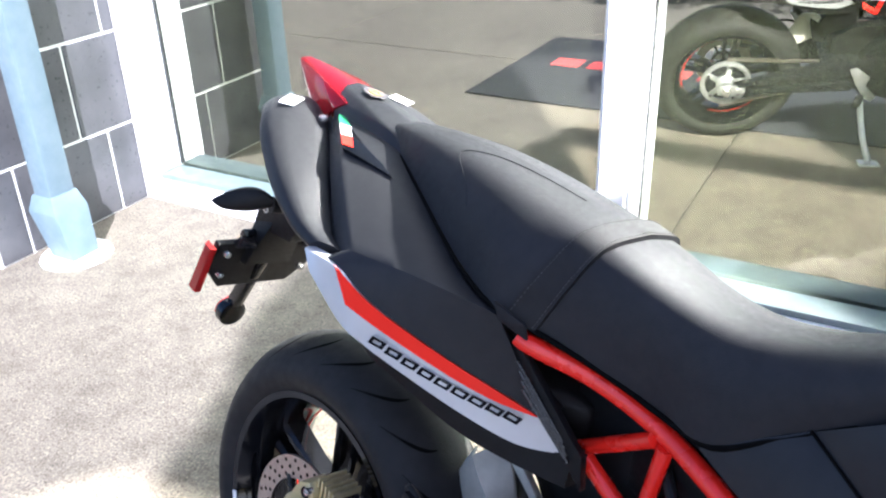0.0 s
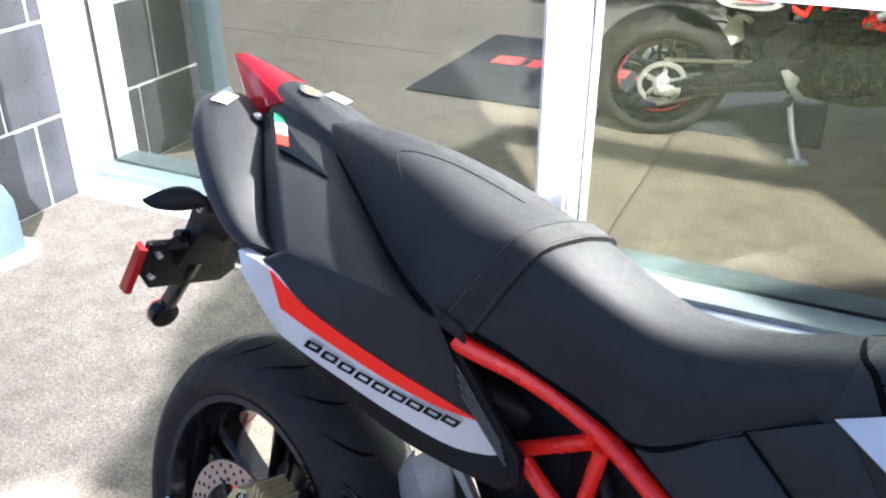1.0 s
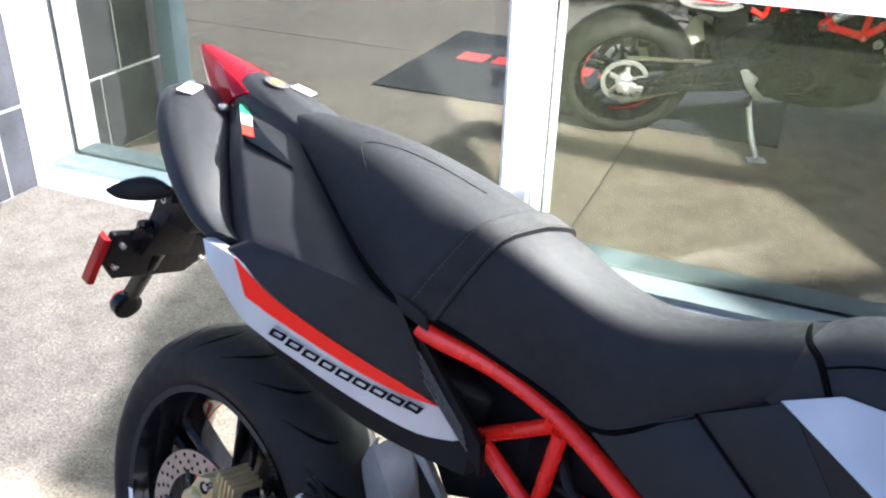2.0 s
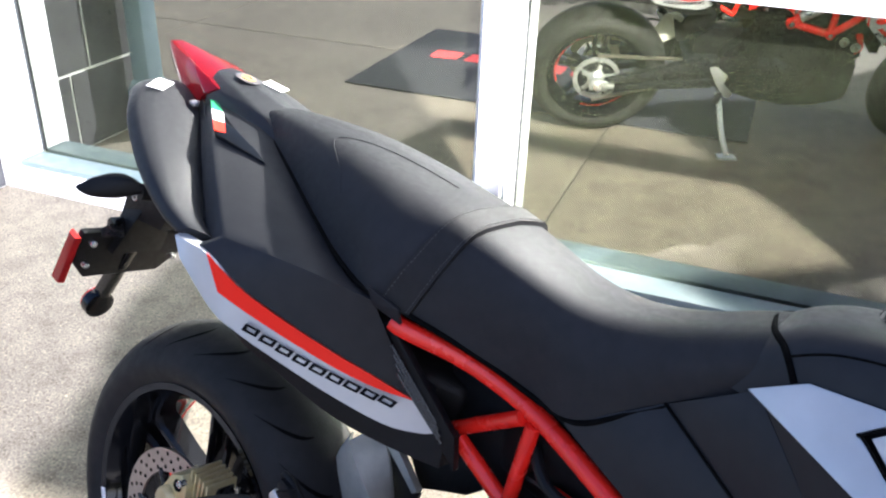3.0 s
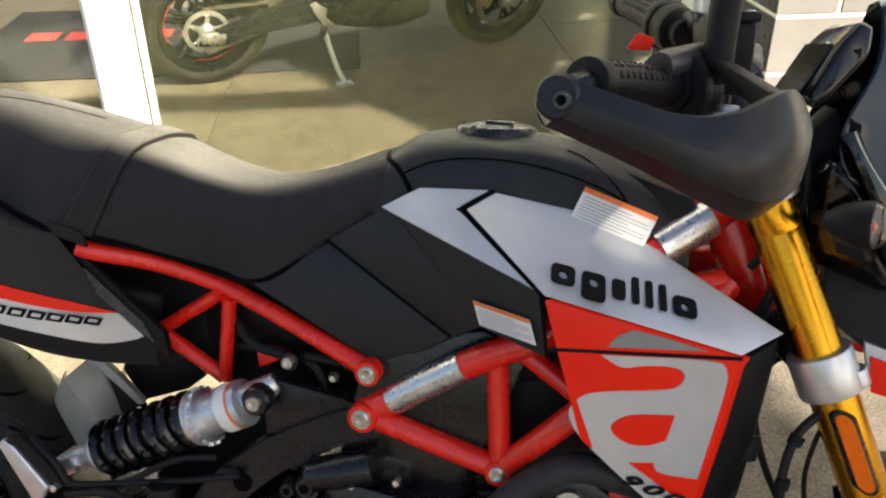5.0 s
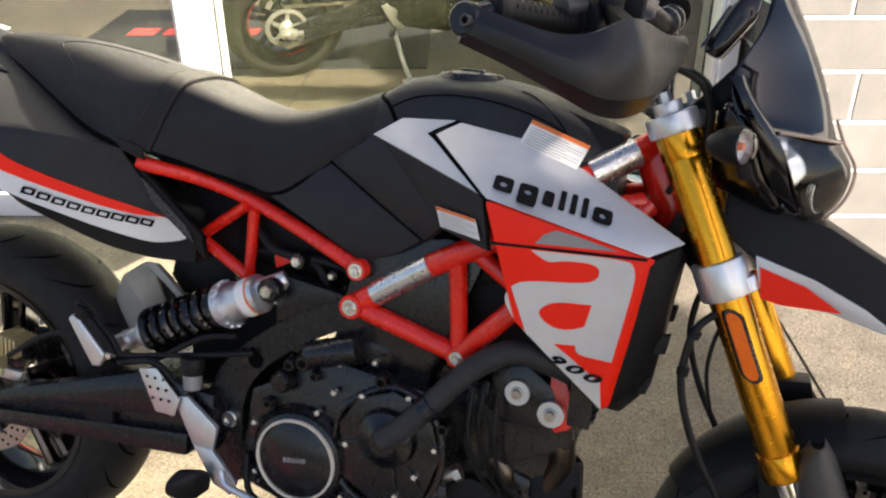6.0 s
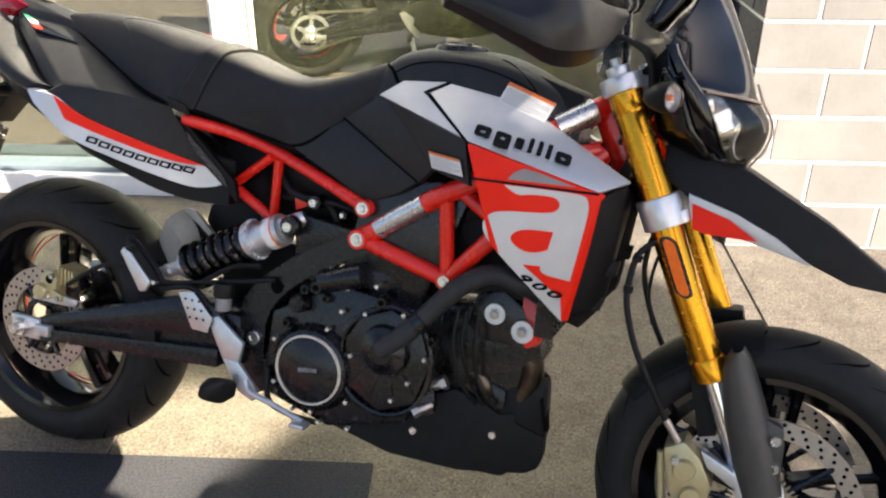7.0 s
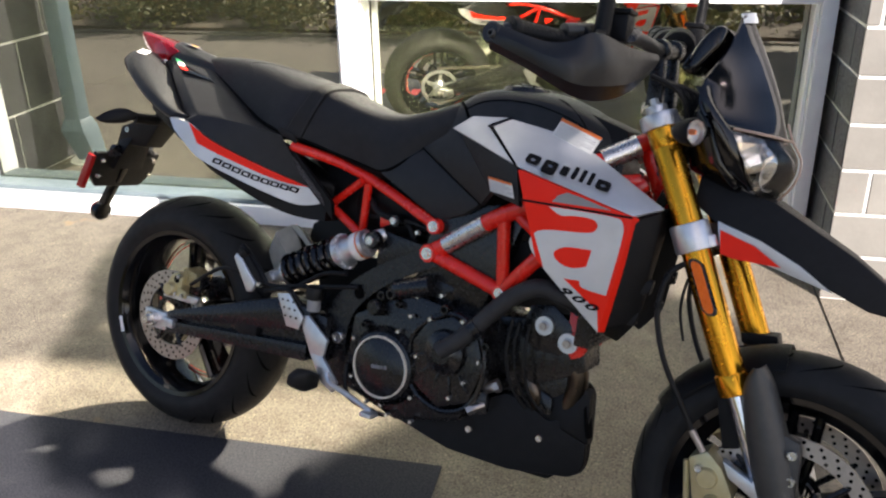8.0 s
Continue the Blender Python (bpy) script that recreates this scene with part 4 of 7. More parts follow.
for k in range(34):
    ring = [l[k] for l in lines]
    for _ in range(2):
        ring = [q for a, b in zip(ring, ring[1:] + ring[:1]) for q in (a.lerp(b, 0.2), a.lerp(b, 0.8))]
    pod_rows.append(ring)
pod = rings(pod_rows)
for ob in both("silencer_cover", pod, MATTE, "matte black silencer cover with a flat outer face"):
    ob.data.shade_smooth()
ob.location = (0.030, 0.0, 0.018)
ob = both("silencer_sticker", plate([(-0.164, -0.127, 0.9935), (-0.180, -0.096, 1.0035), (-0.171, -0.074, 0.9995), (-0.156, -0.104, 0.9895)], (0, 0, 0.0012)), WHITEP, "white sticker")[1]
ob.location = (0.030, 0.0, 0.018)
both("tail_bolt", bolt((-0.121, -0.070, 0.981), 0.0075, (0.1, -0.2, 1), 0.003), BOLT)
f_tl, f_bl, f_br = Vector((-0.099, -0.059, 0.9905)), Vector((-0.012, -0.113, 0.9635)), Vector((-0.001, -0.099, 0.9615))
f_side = f_br - f_bl
spear_low = Vector((0.0, 0.012, -0.022))
spear = [f_tl, f_tl + f_side * 1.2, f_tl.lerp(f_bl, 1.05), f_br, Vector((0.090, -0.101, 0.945))]
both("tail_spear", hull(spear + [p + spear_low for p in spear], 0.0015), GLOSS, "gloss black wedge beside the seat")
f_up = f_side.cross(f_bl - f_tl).normalized()
f_up = (f_up if f_up.z > 0 else -f_up) * 0.0014
for k, mat in enumerate((GREEN, WHITEP, RED_DECAL)):
    a, b = f_tl.lerp(f_bl, k / 3), f_tl.lerp(f_bl, (k + 1) / 3)
    both("flag_stripe", plate([p + f_up for p in (a, a + f_side, b + f_side, b)], f_up * 0.4), mat)
badge = lathe([(0, 0.0), (0.021, 0.0), (0.021, 0.0004), (0, 0.0007)], (-0.090, 0.0, 1.0300), (0.27, 0, 1), 7)
part("badge", badge, BADGE, bike, "small dark shield badge on the tail cover")
part("badge_centre", lathe([(0.006, 0.0), (0.011, 0.0), (0.011, 0.001), (0.006, 0.001)], (-0.090, 0.0, 1.0304), (0.27, 0, 1), 20, closed=True), BADGE_GOLD, bike)

# silver and red lower tail panel, black keel below it
silver_top = [(0.083, -0.225, 0.847), (0.142, -0.216, 0.840), (0.188, -0.197, 0.805), (0.244, -0.171, 0.780), (0.303, -0.141, 0.758), (0.356, -0.110, 0.740), (0.408, -0.085, 0.728)]
silver_low = [(0.100, -0.226, 0.822), (0.156, -0.211, 0.771), (0.192, -0.195, 0.751), (0.240, -0.172, 0.732), (0.316, -0.133, 0.704), (0.385, -0.093, 0.684), (0.440, -0.071, 0.693)]
red_top = [(0.141, -0.2185, 0.842), (0.188, -0.1995, 0.811), (0.244, -0.1735, 0.787), (0.303, -0.1435, 0.765), (0.356, -0.1125, 0.746), (0.406, -0.0880, 0.7305)]
red_low = [(0.164, -0.2105, 0.797), (0.205, -0.1925, 0.781), (0.260, -0.1665, 0.762), (0.315, -0.1380, 0.744), (0.362, -0.1105, 0.732), (0.407, -0.0878, 0.7295)]
both("tail_trim", ribbon(silver_top, silver_low, (0, 0.012, 0.004), 26), SILVER, "silver lower tail panel")
both("tail_stripe", ribbon(red_top, red_low, (0, 0.002, 0.0), 26), RED_DECAL, "red stripe")
keel_low = [(0.150, -0.18, 0.760), (0.189, -0.185, 0.738), (0.239, -0.165, 0.713), (0.315, -0.127, 0.675), (0.382, -0.090, 0.655), (0.455, -0.070, 0.654)]
keel_top = [(0.156, -0.205, 0.769), (0.192, -0.191, 0.749), (0.240, -0.168, 0.730), (0.316, -0.129, 0.702), (0.385, -0.089, 0.682), (0.455, -0.068, 0.70)]
both("tail_keel", ribbon(keel_top, keel_low, (0, 0.05, 0.0), 22), TEXTURED, "black edge below the silver panel")
grille = plate([(0.345, -0.114, 0.826), (0.372, -0.108, 0.812), (0.470, -0.075, 0.705), (0.478, -0.072, 0.662), (0.440, -0.072, 0.694), (0.405, -0.084, 0.73)], (0, 0.012, 0), 0.001)
both("tail_grille", grille, TEXTURED, "black ribbed corner piece")
for k in range(4):
    f = k * 0.010
    both("grille_rib", tube([(0.375 + f * 0.6, -0.111, 0.795 - f), (0.445 + f * 0.45, -0.082, 0.715 - f * 0.7)], 0.0022, 6), BLACKMETAL)
b0, b1 = Vector((0.200, -0.1945, 0.7585)), Vector((0.388, -0.0960, 0.7115))
for k in range(9):
    p0, p1 = b0.lerp(b1, k / 9), b0.lerp(b1, k / 9 + 0.094)
    sag = Vector((0, 0, -0.007 * math.sin(math.pi * (k + 0.4) / 9)))
    q = Vector((0.0080, -0.0012, 0.0118))
    o, x, y = p0 + sag, p1 - p0, q
    # each shape is an open block: a foot, a head and two sides
    for a, c, e, f in ((0, 1, 0, 0.23), (0, 1, 0.77, 1), (0, 0.2, 0.23, 0.77), (0.8, 1, 0.23, 0.77)):
        both("tail_lettering", ribbon([o + x * a + y * f, o + x * c + y * f], [o + x * a + y * e, o + x * c + y * e], (0, 0.0015, 0), 2), INK)

# tank and its covers
tank_sections = [
    (0.757, ((0, 0.966), (0.044, 0.956), (0.064, 0.940), (0.070, 0.905))),
    (0.800, ((0, 0.997), (0.058, 0.985), (0.076, 0.956), (0.080, 0.900))),
    (0.850, ((0, 1.010), (0.066, 0.998), (0.086, 0.966), (0.090, 0.900))),
    (0.920, ((0, 1.014), (0.070, 1.001), (0.090, 0.965), (0.094, 0.895))),
    (0.990, ((0, 1.009), (0.068, 0.995), (0.086, 0.958), (0.090, 0.885))),
    (1.050, ((0, 0.993), (0.062, 0.979), (0.078, 0.944), (0.082, 0.875))),
    (1.105, ((0, 0.967), (0.052, 0.953), (0.066, 0.920), (0.070, 0.860))),
    (1.150, ((0, 0.930), (0.040, 0.918), (0.054, 0.890), (0.060, 0.845))),
]
tank = part("tank", body(tank_sections, 40), MATTE, bike, "matte black fuel tank cover")
cap = part("filler_cap", lathe([(0, 0.012), (0.030, 0.012), (0.036, 0.010), (0.047, 0.009), (0.051, 0.005), (0.053, -0.006)], (0.900, 0, 1.008), (-0.03, 0, 1), 40), BLACKMETAL, tank, "round black filler cap")
part("cap_flap", box((-0.012, -0.02, 0.011), (0.024, 0.02, 0.016), 0.003, Matrix.Translation((0.900, 0, 1.008))), GLOSS, cap)
for k in range(6):
    a = k * math.tau / 6
    part("cap_screw", bolt((0.900 + 0.044 * math.cos(a), 0.044 * math.sin(a), 1.016), 0.003, (0, 0, 1), 0.002), BLACKMETAL, cap)
tank_lines = [spline([(sec[0], sec[1][j][0], sec[1][j][1]) for sec in tank_sections], 181) for j in range(4)]


def tank_at(x, f, lift=0.0):
    ring = [min(l, key=lambda p: abs(p.x - x)) for l in tank_lines]
    prof = spline([(x, p.y, p.z) for p in ring], 25)
    k = min(int(f * 24), 23)
    p = prof[k].lerp(prof[k + 1], f * 24 - k)
    d = (prof[k + 1] - prof[k]).normalized()
    return p + Vector((0, -d.z, d.y)) * lift


for sgn in (-1, 1):
    seam = [tank_at(x, f, 0.0005) for x, f in ((0.800, 0.66), (0.84, 0.58), (0.90, 0.52), (0.97, 0.52), (1.04, 0.56), (1.09, 0.62))]
    part("tank_joint", tube([(p.x, p.y * sgn, p.z) for p in seam], 0.0013, 6, 40), DISC_DARK, tank)
    seam = [tank_at(x, f, 0.0005) for x, f in ((0.995, 0.25), (1.02, 0.30), (1.06, 0.50), (1.085, 0.70))]
    part("tank_joint", tube([(p.x, p.y * sgn, p.z) for p in seam], 0.0012, 6, 24), DISC_DARK, tank)
seam = [tank_at(0.764 + 0.068 * (f / 0.95) ** 1.8, f, 0.001) for f in (0, 0.2, 0.4, 0.6, 0.8, 0.95)]
part("tank_joint", tube([(p.x, -p.y, p.z) for p in seam[:0:-1]] + [tuple(p) for p in seam], 0.0035, 8, 48), DISC_DARK, tank, "dark gap between seat and tank")
nose = hull([(1.03, -0.045, 0.992), (1.03, 0.045, 0.992), (1.15, -0.05, 0.955), (1.15, 0.05, 0.955), (1.15, -0.06, 0.90), (1.15, 0.06, 0.90), (1.05, -0.07, 0.90), (1.05, 0.07, 0.90)], 0.01)
part("tank_nose", nose, TEXTURED, bike, "black plastic cover before the tank")

core_pts = [(0.62, -0.060, 0.785), (0.705, -0.050, 0.845), (0.785, -0.058, 0.90), (0.98, -0.11, 0.845), (0.985, -0.11, 0.80), (0.868, -0.078, 0.765), (0.79, -0.066, 0.725), (0.64, -0.02, 0.78), (0.80, -0.02, 0.88), (0.98, -0.06, 0.86), (0.95, -0.05, 0.78)]
both("cover_backing", hull(core_pts, 0.004), DISC_DARK)
COVER_IN = (0.004, 0.012, -0.003)
both("side_cover", plate([(0.604, -0.081, 0.793), (0.701, -0.073, 0.861), (0.790, -0.094, 0.814), (0.879, -0.114, 0.768), (0.842, -0.104, 0.742), (0.789, -0.092, 0.718), (0.768, -0.090, 0.716)], COVER_IN, 0.0015), MATTE, "matte black side cover under the seat")
cover2 = merge(plate([(0.7045, -0.0735, 0.8625), (0.785, -0.083, 0.917), (0.852, -0.118, 0.860), (0.920, -0.153, 0.801), (0.8825, -0.115, 0.7685), (0.7935, -0.095, 0.8155)], COVER_IN, 0.0012), plate([(0.7855, -0.0832, 0.917), (0.988, -0.193, 0.863), (1.001, -0.188, 0.787), (0.921, -0.1535, 0.800), (0.852, -0.1182, 0.860)], COVER_IN, 0.0012))
both("side_cover", cover2, MATTE, "black side cover below the silver shroud")
both("cover_joint", tube([(0.7025, -0.0742, 0.8625), (0.7915, -0.0955, 0.8150), (0.8805, -0.1155, 0.7685)], 0.0016, 6, 10), DISC_DARK)

T_IN = Vector((0.0, 0.010, -0.004))
strip = plate([(0.775, -0.082, 0.914), (0.826, -0.092, 0.945), (0.912, -0.098, 0.951), (0.880, -0.122, 0.930), (0.984, -0.200, 0.866), (0.872, -0.140, 0.893)], T_IN, 0.002)
both("shroud_trim", strip, SILVER, "silver trim along the tank")
main = plate([(0.890, -0.122, 0.930), (0.920, -0.100, 0.949), (1.014, -0.090, 0.935), (1.103, -0.084, 0.902), (1.258, -0.110, 0.823), (1.212, -0.142, 0.802), (0.996, -0.204, 0.862)], T_IN, 0.002)
both("tank_shroud", main, SILVER, "silver tank shroud with dark lettering")
both("shroud_joint", tube([(0.918, -0.099, 0.951), (0.884, -0.124, 0.931), (0.893, -0.130, 0.923), (0.991, -0.205, 0.863)], 0.0016, 6, 24), DISC_DARK)
# red and silver side of the shroud
F0, F1, F2, F3, F4 = (0.996, -0.206, 0.858), (1.213, -0.144, 0.799), (1.178, -0.132, 0.570), (1.097, -0.160, 0.645), (1.048, -0.180, 0.692)
F5 = (1.014, -0.198, 0.800)
side = plate([F0, F1, F2, F3, F4, F5], (0.01, 0.012, 0), 0.002)
both("shroud_side", side, RED_DECAL, "red radiator shroud side")
fn = (Vector(F1) - Vector(F0)).cross(Vector(F2) - Vector(F0)).normalized()
fn = fn if fn.y < 0 else -fn


def on_side(x, z, lift=0.0012):
    """A point on the shroud's side face."""
    o = Vector(F0)
    y = o.y - (fn.x * (x - o.x) + fn.z * (z - o.z)) / fn.y
    return Vector((x, y, z)) + fn * lift


def rounded(pts, sharp=(), rounds=3):
    """Cut the corners of a closed outline again and again, but for the sharp ones."""
    pts = [(Vector((x, 0, z)), k in sharp) for k, (x, z) in enumerate(pts)]
    for _ in range(rounds):
        out = []
        for k, (p, hard) in enumerate(pts):
            if hard:
                out.append((p, True))
            else:
                out.append((p.lerp(pts[k - 1][0], 0.25), False))
                out.append((p.lerp(pts[(k + 1) % len(pts)][0], 0.25), False))
        pts = out
    return [(p.x, p.z) for p, _ in pts]


def side_shape(name, pts, mat, lift=0.0012, n=None, label=""):
    ps = spline([(x, 0, z) for x, z in pts + pts[:1]], n)[:-1] if n else [Vector((x, 0, z)) for x, z in pts]
    both(name, plate([on_side(p.x, p.z, lift) for p in ps], -fn * 0.0015), mat, label)


side_shape("shroud_gap", [(1.006, 0.8035), (1.212, 0.8015), (1.213, 0.7975), (1.006, 0.7995)], INK, 0.0022)
side_shape("shroud_flash", [(1.066, 0.807), (1.076, 0.820), (1.092, 0.828), (1.121, 0.822), (1.174, 0.807)], GREY_DECAL, 0.0018)
side_shape("shroud_shape", rounded([(1.061, 0.797), (1.188, 0.797), (1.198, 0.787), (1.201, 0.765), (1.184, 0.645), (1.135, 0.651), (1.133, 0.665), (1.103, 0.664), (1.172, 0.612), (1.178, 0.570), (1.097, 0.645), (1.048, 0.692), (1.030, 0.722), (1.038, 0.742), (1.056, 0.753), (1.138, 0.757), (1.152, 0.765), (1.154, 0.778), (1.143, 0.787), (1.105, 0.787), (1.085, 0.781)], (0, 4, 6, 7, 8, 9, 10)), SILVER, 0.0018, None, "silver panel shape")
side_shape("shroud_shape", rounded([(1.078, 0.711), (1.090, 0.722), (1.106, 0.727), (1.148, 0.727), (1.142, 0.695), (1.122, 0.687), (1.103, 0.688), (1.085, 0.698)], (3, 4)), RED_DECAL, 0.0034, None)
o, q = on_side(1.094, 0.640, 0.0036), on_side(1.170, 0.608, 0.0036)
for k, digit in enumerate("900"):
    num = text_bm(digit, 0.019, 0.0003)
    wide = max(v.co.x for v in num.verts)
    num = moved(num, Matrix(((1, 0.3, 0, 0), (0, 1, 0, 0), (0, 0, 1, 0), (0, 0, 0, 1))) @ Matrix.Diagonal(((q - o).length / 3.25 / wide, 1.0, 1, 1)))
    both("digit", lying(num, o.lerp(q, k / 3), o.lerp(q, (k + 1) / 3), fn), INK, "dark digit of the model number")
# plain bars for the maker's name on the silver shroud
mn = (Vector((1.258, -0.110, 0.823)) - Vector((0.996, -0.204, 0.862))).cross(Vector((0.920, -0.100, 0.949)) - Vector((0.996, -0.204, 0.862))).normalized()
mn = mn if mn.z > 0 else -mn
l0, l1 = Vector((1.000, -0.188, 0.8745)), Vector((1.158, -0.150, 0.8395))
la = (l1 - l0).normalized()
lb = mn.cross(la)
lb = lb if lb.z > 0 else -lb
def soft_block(w, lo, hi, r, hole):
    """A plain block with rounded corners and, if wide, a slot in it."""
    def outline(x0, y0, x1, y1, r):
        return [(cx + r * math.cos(a), cy + r * math.sin(a)) for cx, cy, a0 in ((x1 - r, y1 - r, 0), (x0 + r, y1 - r, 90), (x0 + r, y0 + r, 180), (x1 - r, y0 + r, 270)) for a in (radians(a0 + 22.5 * k) for k in range(5))]
    edge = outline(0, lo, w, hi, r)
    bm = bmesh.new()
    if hole:
        inner = outline(w * 0.32, w * 0.26, w * 0.68, w * 0.68, w * 0.17)
        va, vb = [bm.verts.new((*p, 0)) for p in edge], [bm.verts.new((*p, 0)) for p in inner]
        for k in range(len(va)):
            n = (k + 1) % len(va)
            bm.faces.new((va[k], va[n], vb[n], vb[k]))
    else:
        bm.faces.new([bm.verts.new((*p, 0)) for p in edge])
    r = bmesh.ops.extrude_face_region(bm, geom=bm.faces[:])
    bmesh.ops.translate(bm, vec=(0, 0, -0.0025), verts=[g for g in r["geom"] if isinstance(g, bmesh.types.BMVert)])
    return bm


x = 0.0
for w, lo, hi in ((0.027, 0, 0.028), (0.027, -0.012, 0.028), (0.015, 0, 0.028), (0.008, 0, 0.038), (0.008, 0, 0.038), (0.008, 0, 0.038), (0.027, 0, 0.028)):
    o = l0 + la * x + mn * 0.0015
    both("shroud_lettering", lying(soft_block(w, lo, hi, min(w * 0.3, 0.006), w > 0.02), o, o + la, mn), INK)
    x += w + 0.0080
rad = hull([(1.214, -0.140, 0.792), (1.175, -0.128, 0.572), (1.255, -0.105, 0.815), (1.262, -0.07, 0.80), (1.24, -0.085, 0.60), (1.20, -0.07, 0.545), (1.15, -0.05, 0.80), (1.13, -0.05, 0.60)], 0.004)
both("radiator_duct", rad, TEXTURED, "black radiator duct behind the shroud")
for z0, x0 in ((0.585, 1.225), (0.650, 1.243)):
    both("duct_tab", hull([(x0 - 0.03, -0.100, z0), (x0 + 0.010, -0.095, z0 + 0.006), (x0 + 0.014, -0.090, z0 + 0.034), (x0 - 0.03, -0.100, z0 + 0.030), (x0 - 0.03, -0.080, z0), (x0 + 0.010, -0.078, z0 + 0.006), (x0 + 0.014, -0.075, z0 + 0.034)], 0.003), TEXTURED)
core = part("radiator", box((1.13, -0.125, 0.53), (1.165, 0.125, 0.80), 0.004), CAST, bike, "black radiator")
for k in range(24):
    part("radiator_fin", box((1.164, -0.115, 0.54 + k * 0.0106), (1.169, 0.115, 0.543 + k * 0.0106)), BLACKMETAL, core, smooth=0)


def warning(corner, along, up, out):
    o, x, y = Vector(corner), Vector(along), Vector(up)
    n = Vector(out).normalized() * 0.0008
    lab = part("warning_label", plate([o, o + x, o + x + y, o + y], n), LABEL, bike, "white warning label with an orange band")
    part("label_band", plate([o + y * 0.84 + n * 2, o + x + y * 0.84 + n * 2, o + x + y + n * 2, o + y + n * 2], n * 0.3), ORANGE, lab, smooth=0)
    for k in range(7):
        f = 0.08 + 0.105 * k
        e = 0.95 - 0.25 * ((k * 7) % 3 == 0)
        part("label_line", plate([o + x * 0.05 + y * f + n * 2, o + x * e + y * f + n * 2, o + x * e + y * (f + 0.022) + n * 2, o + x * 0.05 + y * (f + 0.022) + n * 2], n * 0.2), GREY_DECAL, lab, smooth=0)


warning((0.921, -0.1545, 0.803), (0.070, -0.036, -0.003), (-0.010, 0.002, 0.028), (-0.35, -1, 0.1))
warning((1.009, -0.0965, 0.929), (0.086, 0.004, -0.028), (0.013, 0.012, 0.034), (0.1, -0.95, 0.35))

# trellis frame
def frame_tube(points, r=0.013, name="frame_tube", n=None):
    both(name, tube(points, r, 14, n or max(2, 8 * (len(points) - 1))), RED)


frame_tube([(0.366, -0.106, 0.823), (0.385, -0.100, 0.817), (0.46, -0.066, 0.801), (0.548, -0.050, 0.775), (0.66, -0.068, 0.740), (0.774, -0.096, 0.702)], 0.0125)
frame_tube([(0.546, -0.060, 0.766), (0.437, -0.029, 0.690)], 0.010)
frame_tube([(0.560, -0.058, 0.762), (0.541, -0.033, 0.632)], 0.010)
frame_tube([(0.434, -0.029, 0.691), (0.541, -0.033, 0.634)], 0.011)
frame_tube([(0.771, -0.096, 0.644), (0.805, -0.0965, 0.667), (0.850, -0.101, 0.6985), (0.896, -0.106, 0.730), (0.940, -0.114, 0.757), (0.995, -0.116, 0.790), (1.08, -0.082, 0.868), (1.19, -0.024, 0.945)], 0.0185)
frame_tube([(0.771, -0.096, 0.642), (0.950, -0.094, 0.594)], 0.016)
frame_tube([(0.950, -0.094, 0.594), (1.034, -0.122, 0.690), (1.12, -0.100, 0.78), (1.20, -0.055, 0.86)], 0.016)
frame_tube([(0.950, -0.094, 0.596), (0.939, -0.112, 0.752)], 0.014)
frame_tube([(0.962, -0.114, 0.768), (1.035, -0.122, 0.724)], 0.013)
frame_tube([(1.06, -0.12, 0.835), (1.19, -0.06, 0.865)], 0.013)
both("heat_sleeve", tube([(0.806, -0.0968, 0.6675), (0.850, -0.101, 0.6985), (0.898, -0.1063, 0.7312)], 0.0200, 24), SLEEVE, "bare metal sleeve on the frame")
both("heat_sleeve", tube([(1.112, -0.066, 0.893), (1.168, -0.036, 0.930)], 0.0225, 20, 4), SLEEVE, "bare metal sleeve on the frame")
for p, r, head in (((0.774, -0.105, 0.702), 0.0168, 0.0122), ((0.771, -0.1115, 0.643), 0.0195, 0.0135), ((0.950, -0.1065, 0.594), 0.0170, 0.0110)):
    both("frame_lug", lathe([(0, -0.005), (r * 0.94, -0.005), (r, -0.003), (r, 0.04), (0, 0.04)], p, IN, 28), RED)
    both("frame_washer", lathe([(0, -0.0068), (head * 0.96, -0.0068), (head, -0.0055), (head, 0.0), (0, 0.0)], p, IN, 24), BOLT)
    both("frame_bolt", bolt(Vector(p) - IN * 0.0065, head * 0.62), BOLT, "zinc frame bolt")
part("steering_head", rod((1.187, 0, 0.950), (1.245, 0, 0.82), 0.034, 24, None, 0.003), RED, bike, "red steering head")
both("frame_gusset", plate([(0.595, -0.050, 0.700), (0.645, -0.050, 0.695), (0.628, -0.050, 0.678), (0.601, -0.050, 0.664)], (0, 0.006, 0), 0.001), RED)
part("wiring_loom", tube([(0.55, -0.03, 0.735), (0.592, -0.058, 0.704), (0.640, -0.060, 0.693), (0.70, -0.050, 0.690), (0.80, -0.04, 0.66)], 0.0075, 10, 24), HOSE, bike, "black wiring loom behind the frame")
for p, r in (((0.657, -0.078, 0.692), 0.0085), ((0.718, -0.07, 0.676), 0.005)):
    both("boss", lathe([(0, -0.004), (r * 1.5, -0.004), (r * 1.7, 0.0), (r * 1.7, 0.03), (0, 0.03)], p, IN, 20), CAST)
    both("frame_bolt", bolt(Vector(p) - IN * 0.005, r), BOLT)

